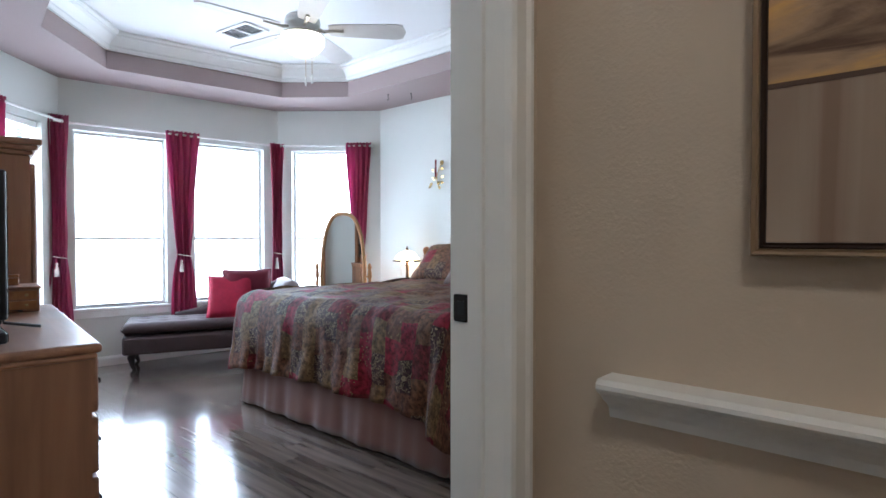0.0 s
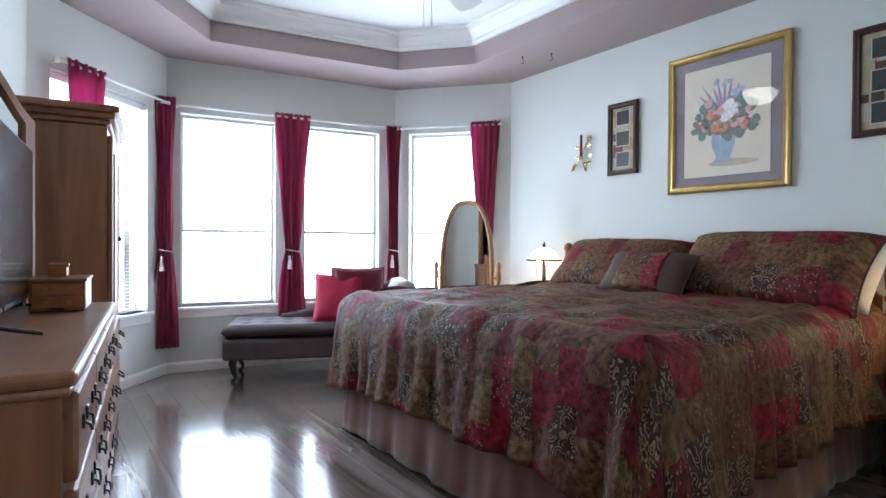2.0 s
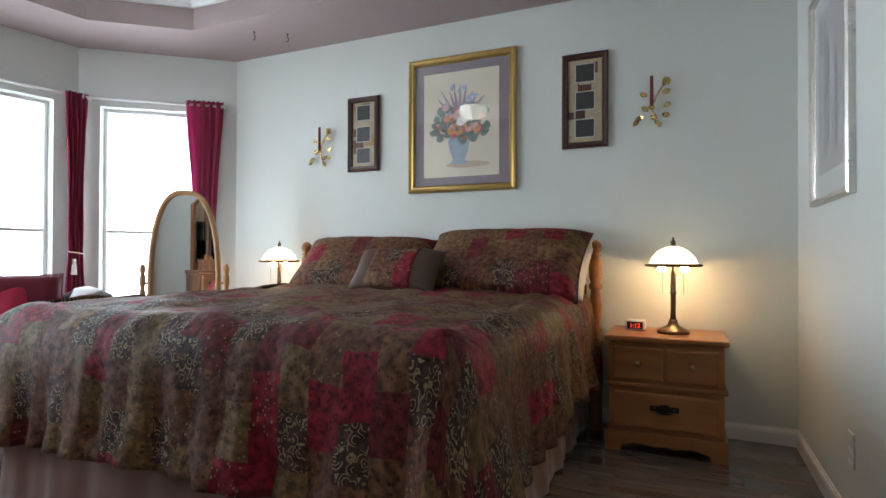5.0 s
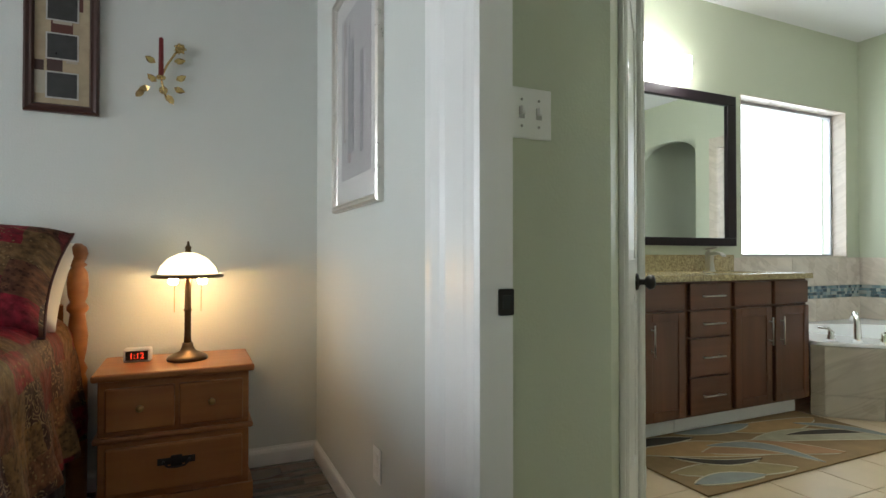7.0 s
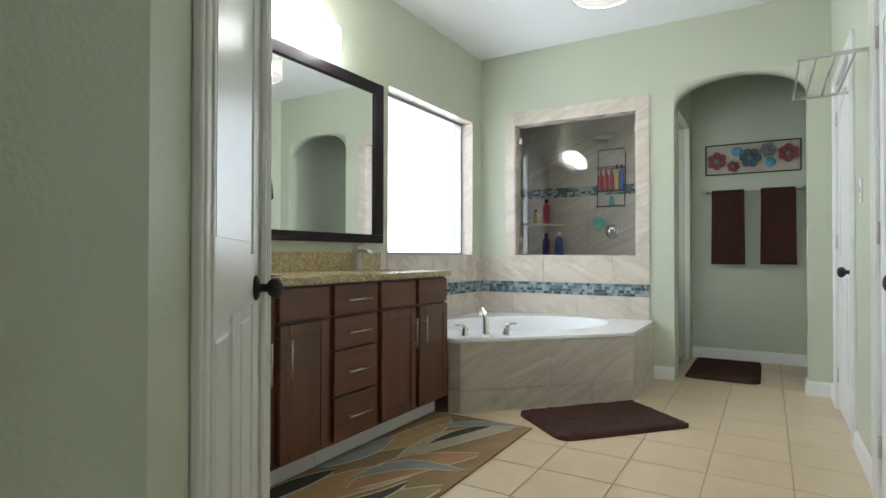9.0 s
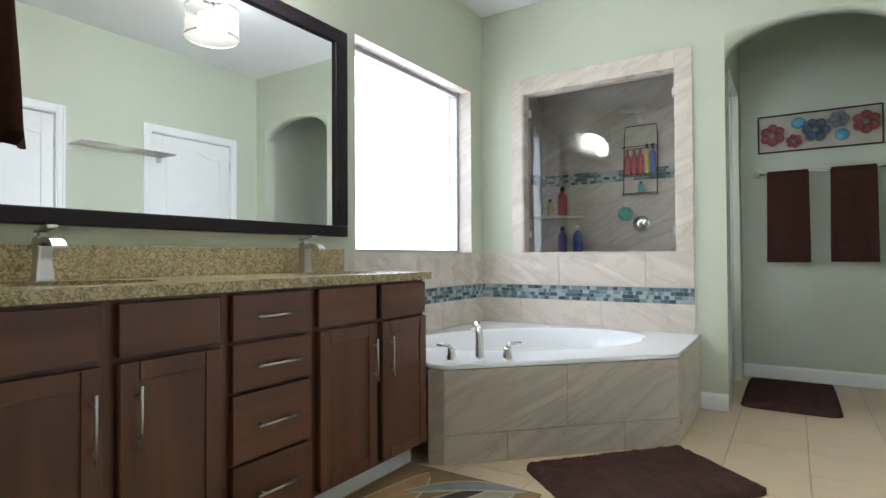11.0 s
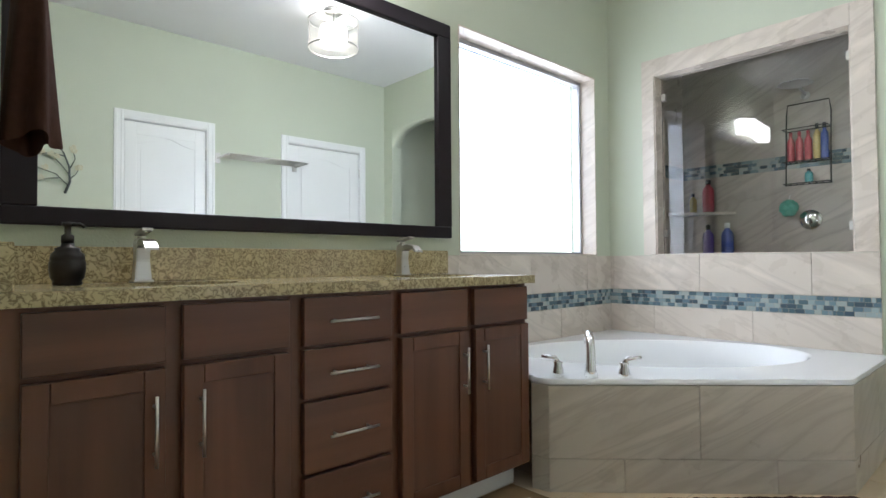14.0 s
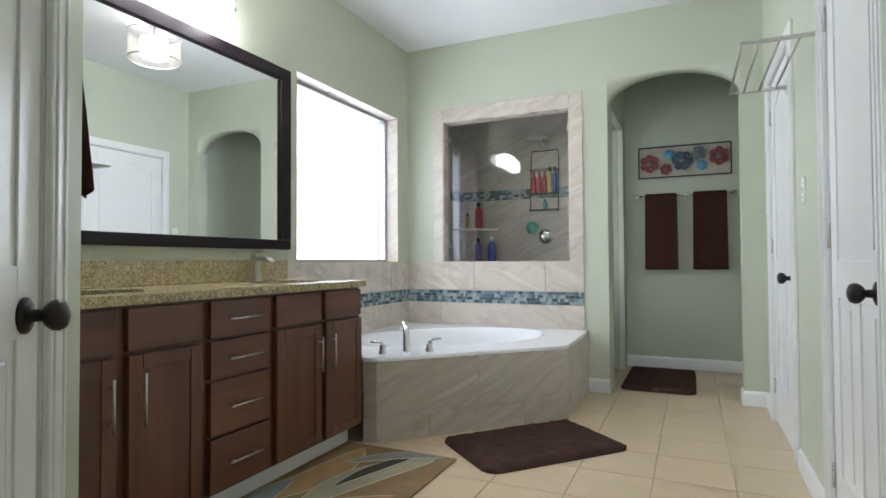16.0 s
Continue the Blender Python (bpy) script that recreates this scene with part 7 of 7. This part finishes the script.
def blossom_branch():
    """Forked wire branch with small metal blossoms on the closet wall."""
    e = thing("branch_wall_art", pose(0.0, YR, 0.0), "dark metal branch wall sculpture with cream blossoms", "wall art")
    rnd = random.Random(5)
    steel, cream = paint("blackened steel", (0.05, 0.06, 0.055), 0.45, 0.2), paint("cream enamel", (0.55, 0.52, 0.36), 0.5, 0.2)
    stem = [(0.985, 0.022, 1.465), (1.015, 0.026, 1.55), (1.01, 0.028, 1.66), (0.975, 0.026, 1.76), (0.90, 0.024, 1.86)]
    part("stem", tube(stem, 0.006, 8, None, [0.009, 0.008, 0.007, 0.005, 0.003]), steel, e, "", True)
    twigs = [((1.005, 1.52), (0.93, 1.60), (0.80, 1.645)), ((1.012, 1.60), (0.96, 1.67), (0.90, 1.74)), ((1.012, 1.64), (1.045, 1.72), (1.03, 1.80)), ((0.985, 1.735), (0.90, 1.75), (0.79, 1.72)), ((0.96, 1.575), (0.88, 1.565), (0.80, 1.53)), ((0.94, 1.82), (0.86, 1.82), (0.79, 1.80)), ((1.013, 1.57), (1.05, 1.61), (1.075, 1.66))]
    for a, m, b in twigs:
        part("twig", tube([(a[0], 0.026, a[1]), (m[0], 0.032, m[1]), (b[0], 0.024, b[1])], 0.003, 6, None, [0.0045, 0.0035, 0.002]), steel, e, "", True)
        for q in (b, ((m[0] + b[0]) / 2, (m[1] + b[1]) / 2 + 0.02)):
            bm = bmesh.new()
            for i in range(5):
                c = 2 * math.pi * i / 5 + rnd.random()
                lathe([(0, 0.0), (0.008, 0.003), (0.011, 0.008), (0.008, 0.007), (0, 0.003)], 8, pose(q[0] + 0.013 * math.cos(c), 0.030, q[1] + 0.013 * math.sin(c), -90), bm)
            part("blossom", bm, cream, e, "cream enamelled blossom", True)
    for x, z in ((1.01, 1.60), (0.94, 1.82)):
        part("wall_peg", tube([(x, 0.0, z), (x, 0.026, z)], 0.004, 6), steel, e)


blossom_branch()

# outlet and side splash on the short green wall
e = thing("wall_outlet", pose(0.4005, 3.80, 1.09, 0, 0, 90), "white wall outlet above the granite side splash", "outlet")
part("plate", bx(-0.036, 0.036, -0.006, 0.0, -0.058, 0.058, 0.002), M_WHITE, e)
for z in (-0.022, 0.022):
    part("socket", bx(-0.014, 0.014, -0.0085, -0.005, z - 0.013, z + 0.013, 0.003), M_WHITE, e)
e = thing("side_splash", pose(0, 0, 0), "speckled gold granite side splash at the wall end of the counter", "splashback")
part("slab", bx(0.4025, 0.452, 3.495, YV - 0.026, 0.891, 0.998, 0.003), M_GRANITE, e)
# ---------------- doors ----------------
def panel_door(name, m, w, h, label, knob_side, hinges, arched=True, knob_z=0.90, both=False):
    """Leaf in local x 0..w, face at y = 0 towards -y."""
    e = new(name)
    e.matrix_world = m
    tagged(e, label, "door", "", "structure")
    part("leaf", bx(0, w, 0.006, 0.036, 0.008, h, 0.002), M_WHITE, e)
    st = 0.105 * w / 0.76
    bm = bmesh.new()
    mid = w / 2

    def frame_rect(x0, x1, z0, z1):
        box(bm, x0, x1, 0.0, 0.007, z0, z1, 0.002)
    frame_rect(0, st, 0.008, h)
    frame_rect(w - st, w, 0.008, h)
    frame_rect(st, w - st, 0.008, 0.24)
    frame_rect(st, w - st, 0.86, 0.99)
    frame_rect(st, w - st, h - 0.10, h)
    frame_rect(mid - 0.045, mid + 0.045, 0.24, 0.86)
    part("stiles_and_rails", bm, M_WHITE, e)
    # raised panels
    bm = bmesh.new()
    for x0, x1 in ((st, mid - 0.045), (mid + 0.045, w - st)):
        box(bm, x0 + 0.03, x1 - 0.03, 0.0015, 0.008, 0.27, 0.83, 0.006)
    part("lower_panel", bm, M_WHITE, e)
    bm = bmesh.new()
    N3 = 20
    x0, x1, z0, z1 = st + 0.03, w - st - 0.03, 1.02, h - 0.21
    pts = [(x0, z0), (x1, z0)] + [(x1 + (x0 - x1) * i / N3, z1 + 0.085 * (0.5 - 0.5 * math.cos(2 * math.pi * i / N3)) ** 1.3) for i in range(N3 + 1)]
    a = [bm.verts.new((x, 0.002, z)) for x, z in pts]
    b = [bm.verts.new((x + (0.012 if x < mid else -0.012) * 0, 0.008, z)) for x, z in pts]
    bm.faces.new(a)
    for i in range(len(pts)):
        j = (i + 1) % len(pts)
        bm.faces.new((a[i], a[j], b[j], b[i]))
    part("upper_panel", bm, M_WHITE, e, "arched raised panel")
    bm = bmesh.new()
    arch = [(st, h - 0.10)] + [(st + (w - 2 * st) * i / N3, h - 0.165 + 0.06 * (0.5 - 0.5 * math.cos(2 * math.pi * i / N3)) ** 1.3) for i in range(N3 + 1)] + [(w - st, h - 0.10)]
    a = [bm.verts.new((x, 0.0, z)) for x, z in arch]
    b = [bm.verts.new((x, 0.007, z)) for x, z in arch]
    bm.faces.new(a)
    for i in range(len(arch)):
        j = (i + 1) % len(arch)
        bm.faces.new((a[i], a[j], b[j], b[i]))
    part("arched_rail", bm, M_WHITE, e)
    kx = 0.065 if knob_side == "l" else w - 0.065
    k = part("door_knob", lathe([(0, 0), (0.033, 0), (0.033, 0.006), (0.026, 0.010), (0.012, 0.014), (0.011, 0.030), (0.020, 0.036), (0.028, 0.046), (0.029, 0.056), (0.024, 0.066), (0.012, 0.071), (0, 0.072)], 24, pose(kx, 0, knob_z, 90)), M_BRONZE, e, "dark bronze door knob", True)
    hx = w + 0.004 if knob_side == "l" else -0.004
    if hinges:
        for z in (0.22, 1.08, h - 0.20):
            part("hinge", tube([(hx, -0.006, z - 0.045), (hx, -0.006, z + 0.045)], 0.006, 8), M_NICKEL, e, "", True)
    return e


def door_casing(name, m, w, h, cw=0.06, label="white moulded door casing"):
    bm = bmesh.new()
    for x0, x1 in ((-cw - 0.006, -0.006), (w + 0.006, w + 0.006 + cw)):
        box(bm, x0, x1, -0.016, 0.0, 0.0, h + 0.006 + cw, 0.004)
        box(bm, x0 + 0.012, x0 + 0.022, -0.021, -0.014, 0.0, h + 0.006 + cw - 0.01, 0.003)
        box(bm, x1 - 0.022, x1 - 0.012, -0.021, -0.014, 0.0, h + 0.006 + cw - 0.01, 0.003)
    box(bm, -0.006, w + 0.006, -0.016, 0.0, h + 0.006, h + 0.006 + cw, 0.004)
    box(bm, -0.006, w + 0.006, -0.021, -0.014, h + 0.018, h + 0.028, 0.003)
    # jamb lining
    for x0, x1 in ((-0.020, -0.003), (w + 0.003, w + 0.020)):
        box(bm, x0, x1, 0.0, 0.09, 0.0, h + 0.02)
    box(bm, -0.003, w + 0.003, 0.0, 0.09, h + 0.003, h + 0.02)
    ob = struct(name, bm, M_WHITE, label)
    ob.matrix_world = m
    return ob


# angled door: local x runs from the hinge towards the vanity
m45 = pose(-0.2524, 2.5366, 0, 0, 0, 41.8)
panel_door("door_1", m45 @ pose(0, 0.004, 0), 0.649, 2.03, "closed white panel door in the angled wall", "r", True)
door_casing("door_casing_1", m45, 0.649, 2.035, 0.082)
# closet doors: face towards +y
mA = pose(1.98, YR, 0, 0, 0, 180)
panel_door("door_2", mA @ pose(0, 0.004, 0), 0.61, 2.072, "closed white panel closet door near the towel shelf", "r", True)
door_casing("door_casing_2", mA, 0.61, 2.077, 0.07)
mB = pose(3.53, YR, 0, 0, 0, 180)
panel_door("door_3", mB @ pose(0, 0.004, 0), 0.79, 2.072, "closed white panel closet door by the arch", "r", True)
door_casing("door_casing_3", mB, 0.79, 2.077, 0.07)

# strike plates
for nm, m in (("strike_plate", pose(-0.7835, 2.3035, 0.905)), ("strike_plate", pose(-0.954, 0.9785, 0.985))):
    e = thing(nm, m, "dark bronze strike plate on the door jamb", "strike plate", "strike plates")
    part("plate", bx(-0.018, 0.018, -0.003, 0.0, -0.028, 0.028, 0.004), M_BRONZE, e)
    part("latch_hole", bx(-0.009, 0.009, -0.0045, -0.003, -0.014, 0.014), M_BLACK, e)

# ---------------- lamps ----------------
def table_lamp(m, label, lit):
    e = thing("table_lamp", m, label, "lamp", "bedside table lamps")
    part("base", lathe([(0, 0), (0.078, 0), (0.08, 0.008), (0.072, 0.018), (0.05, 0.028), (0.03, 0.038), (0.022, 0.055), (0.02, 0.07), (0, 0.07)], 28), M_LBRZ, e, "", True)
    part("stem", lathe([(0, 0.06), (0.016, 0.06), (0.013, 0.10), (0.013, 0.20), (0.018, 0.205), (0.013, 0.212), (0.012, 0.33), (0.02, 0.35), (0.012, 0.36), (0, 0.36)], 16), M_LBRZ, e, "", True)
    part("rim", lathe([(0.07, 0.348), (0.135, 0.340), (0.14, 0.346), (0.135, 0.352), (0.075, 0.362), (0.07, 0.348)], 32), M_LBRZ, e, "dark metal rim of the shade", True)
    part("shade", lathe([(0.118, 0.352), (0.105, 0.385), (0.075, 0.42), (0.035, 0.44), (0.012, 0.445)], 32), emit("lit opal shade", (1.0, 0.78, 0.46), 2.2), e, "glowing opal glass shade", True)
    part("finial", lathe([(0.0, 0.44), (0.016, 0.442), (0.010, 0.455), (0.014, 0.465), (0.006, 0.475), (0.004, 0.49), (0, 0.492)], 12), M_LBRZ, e, "", True)
    for k in (-1, 1):
        part("pull_chain", tube([(k * 0.05, -0.03, 0.345), (k * 0.05, -0.03, 0.20)], 0.0015, 5), M_BRASS, e)
        part("bulb", lathe([(0, 0.318), (0.014, 0.322), (0.020, 0.334), (0.016, 0.345), (0, 0.347)], 12, pose(k * 0.055, 0, -0.008)), emit("lit bulb", (1.0, 0.62, 0.28), 190.0), e, "", True)
    return e


M_LBRZ = mat("antique bronze", (0.10, 0.065, 0.035), 0.35, 0.8, 0.2, 30, 0.05)
LAMP_R, LAMP_L = (-1.40, 3.83, 0.57), (-3.93, 3.80, 0.57)
table_lamp(pose(*LAMP_R), "bronze bedside lamp with a glowing domed glass shade", True)
table_lamp(pose(*LAMP_L), "bronze bedside lamp with a glowing domed glass shade", True)

e = thing("alarm_clock", pose(-1.585, 3.86, 0.57, 0, 0, -4), "white digital alarm clock with red digits", "clock")
part("case", bx(-0.05, 0.05, -0.02, 0.04, 0, 0.055, 0.008), mat("white plastic", (0.75, 0.73, 0.7), 0.4), e)
part("display", bx(-0.04, 0.04, -0.0215, -0.019, 0.008, 0.046), M_BLACK, e, "dark display")
cu = bpy.data.curves.new("digits", "FONT")
cu.body, cu.size, cu.extrude, cu.align_x = "1:12", 0.032, 0.0004, "CENTER"
cu.materials.append(emit("red digits", (1.0, 0.05, 0.02), 1.6))
d = new("digits", cu)
d.parent = e
d.matrix_basis = pose(0, -0.0222, 0.016, 90)

# ceiling fan
def ceiling_fan():
    e = thing("ceiling_fan", pose(-3.27, 2.19, ZT - 0.10), "white five-blade ceiling fan with a lit glass bowl", "ceiling fan")
    part("canopy", lathe([(0, 0.10), (0.075, 0.10), (0.07, 0.06), (0.02, 0.05), (0, 0.05)], 24), M_WHITE, e, "", True)
    part("rod", lathe([(0, 0.05), (0.012, 0.05), (0.012, -0.10), (0, -0.10)], 12), M_WHITE, e)
    part("motor_housing", lathe([(0, -0.09), (0.06, -0.095), (0.105, -0.11), (0.115, -0.14), (0.11, -0.17), (0.07, -0.195), (0.06, -0.215), (0, -0.215)], 32), M_WHITE, e, "", True)
    part("light_bowl", lathe([(0.130, -0.225), (0.138, -0.245), (0.132, -0.285), (0.10, -0.325), (0.05, -0.348), (0, -0.353)], 32), emit("lit frosted bowl", (1.0, 0.90, 0.70), 5.5), e, "glowing frosted glass bowl", True)
    part("light_fitter", lathe([(0, -0.21), (0.06, -0.212), (0.138, -0.222), (0.138, -0.232), (0, -0.232)], 32), M_BRASSN, e, "", True)
    for k in range(5):
        a = 360 / 5 * k + 45
        bm = bmesh.new()
        pts = [(0.17, -0.05), (0.22, -0.062), (0.60, -0.080), (0.645, -0.068), (0.665, 0), (0.645, 0.068), (0.60, 0.080), (0.22, 0.062), (0.17, 0.05)]
        prism(bm, pts, -0.004, 0.004)
        bl = part("blade", bm, M_BLADE, e)
        bl.matrix_basis = pose(0, 0, -0.185, 0, 0, a) @ pose(0, 0, 0, -14)
        br = part("blade_bracket", tube([(0.10, 0, 0.0), (0.14, 0, -0.012), (0.20, 0, -0.006), (0.26, 0, -0.006)], 0.012, 8), M_BRASSN, bl)
    for x in (0.03, -0.04):
        part("pull_chain", tube([(x, 0.05, -0.22), (x, 0.05, -0.47)], 0.0015, 5), M_BRASS, e)
        part("chain_fob", lathe([(0, -0.53), (0.006, -0.525), (0.008, -0.50), (0.004, -0.47), (0, -0.465)], 8, pose(x, 0.05, 0)), M_WHITE, e, "", True)
    return e


M_BLADE = mat("whitewashed blade", (0.66, 0.63, 0.60), 0.4, 0, 0.08, 14, 0.02)
M_BRASSN = mat("pale nickel", (0.60, 0.57, 0.50), 0.3, 0.9, 0.1, 10, 0)
ceiling_fan()

# ceiling vent
e = thing("ceiling_vent", pose(-4.28, 2.33, ZT, 0, 0, 8), "white metal ceiling air vent", "vent")
bm = bmesh.new()
for q in ((-0.18, 0.18, -0.11, -0.085), (-0.18, 0.18, 0.085, 0.11), (-0.18, -0.155, -0.085, 0.085), (0.155, 0.18, -0.085, 0.085), (-0.008, 0.008, -0.085, 0.085)):
    box(bm, q[0], q[1], q[2], q[3], -0.012, -0.001)
part("frame", bm, M_WHITE, e)
# dark sheet whose colour gives the shade behind the slats
part("backing", bx(-0.155, 0.155, -0.085, 0.085, -0.003, -0.001), mat("vent shadow", (0.12, 0.12, 0.12), 0.9, bump=0), e)
for i in range(9):
    o = part("slat", bx(-0.154, 0.154, -0.007, 0.007, -0.0008, 0.0008), M_WHITE, e)
    o.matrix_basis = pose(0, -0.075 + i * 0.0187, -0.008, 35)

# bath ceiling light
M_SHEER = mat("sheer organza", (0.7, 0.66, 0.58), 0.8, 0, 0.05, 40, 0)
M_SHEER.node_tree.nodes["Principled BSDF"].inputs["Alpha"].default_value = 0.13
e = thing("ceiling_light", pose(2.49, 2.61, ZB), "drum ceiling light with glass and glowing inner shade", "ceiling light")
part("canopy", lathe([(0, 0), (0.07, 0), (0.065, -0.025), (0, -0.03)], 24), M_NICKEL, e, "", True)
part("stem", lathe([(0, -0.02), (0.012, -0.02), (0.012, -0.14), (0, -0.14)], 12), M_NICKEL, e)
part("inner_shade", lathe([(0, -0.135), (0.095, -0.135), (0.10, -0.265), (0.09, -0.27), (0, -0.27)], 32), emit("lit white drum", (1.0, 0.94, 0.86), 11.0), e, "glowing white inner shade", True)
p = part("outer_shade", lathe([(0.182, -0.09), (0.185, -0.09), (0.185, -0.295), (0.182, -0.295), (0.182, -0.09)], 36), M_SHEER, e, "sheer organza outer drum", True)
p.visible_shadow = False
for z in (-0.09, -0.295):
    part("ring", lathe([(0.181, z - 0.004), (0.189, z - 0.004), (0.189, z + 0.004), (0.181, z + 0.004), (0.181, z - 0.004)], 36), M_NICKEL, e)
part("spider", tube([(-0.184, 0, -0.092), (0.184, 0, -0.092)], 0.004, 6, tube([(0, -0.184, -0.092), (0, 0.184, -0.092)], 0.004, 6)), M_NICKEL, e)
# added lamp, never in view, that brightens the tan hall walls
e = thing("hall_ceiling_light", pose(0.2, -0.2, 2.7), "unseen dome lamp added to light the hall", "ceiling light")
part("dome", lathe([(0.15, 0), (0.15, -0.03), (0.11, -0.07), (0.05, -0.09), (0, -0.092)], 28), emit("hall fill glow", (1.0, 0.86, 0.68), 32.0), e, "", True)

# ---------------- last: floor planks and tiles ----------------
def row_span(poly, y):
    xs = []
    for a, b in zip(poly, poly[1:] + poly[:1]):
        if (a[1] - y) * (b[1] - y) < 0:
            xs.append(a[0] + (b[0] - a[0]) * (y - a[1]) / (b[1] - a[1]))
    return (min(xs), max(xs)) if len(xs) > 1 else None


room = [tuple(p) for p in offset_line([BW, C1, C2, C3, (-1.0, 0.03), (-0.80, 0.03), (-0.80, YB)], -0.05, True)]
fl = bpy.data.objects["floor_bedroom"]
rnd = random.Random(3)
PW = 0.125
y = 0.0
meshes = {}
while y < 4.2:
    sp = row_span(room, y + PW / 2)
    if sp:
        x = sp[0] - rnd.random() * 1.1
        while x < sp[1]:
            a, b = max(x, sp[0]), min(x + 1.2, sp[1])
            if b - a > 0.03:
                key = round(b - a, 3)
                if key not in meshes:
                    o = part("plank", bx(-(b - a) / 2 + 0.0008, (b - a) / 2 - 0.0008, -PW / 2 + 0.0008, PW / 2 - 0.0008, -0.010, 0.0), M_PLANK, fl)
                    meshes[key] = o.data
                else:
                    o = new("plank", meshes[key])
                    o.parent = fl
                o.location = ((a + b) / 2, y + PW / 2, 0)
            x += 1.2
    y += PW
fb = bpy.data.objects["floor_bath"]
T = 0.335
bm = bx(-T / 2 + 0.0025, T / 2 - 0.0025, -T / 2 + 0.0025, T / 2 - 0.0025, -0.004, 0.0, 0.0012, 1)
tile0 = part("tile", bm, M_TILE, fb)
first = True
for i in range(-14, 6):
    for j in range(0, 10):
        x, y = 3.62 + T * (i + 0.5), YR - 0.04 + T * (j + 0.5)
        if x - T / 2 > XF or y - T / 2 > YV or x < -0.85 + T / 2 or (x > 2.6 and x < XS and y - x > -0.2 and y > 3.0) or (x < 0.37 and y > x + 3.1) or (0.6 < x < 2.2 and y > 3.75):
            continue
        if first:
            o, first = tile0, False
        else:
            o = new("tile", tile0.data)
            o.parent = fb
        o.location = (x, y, 0)
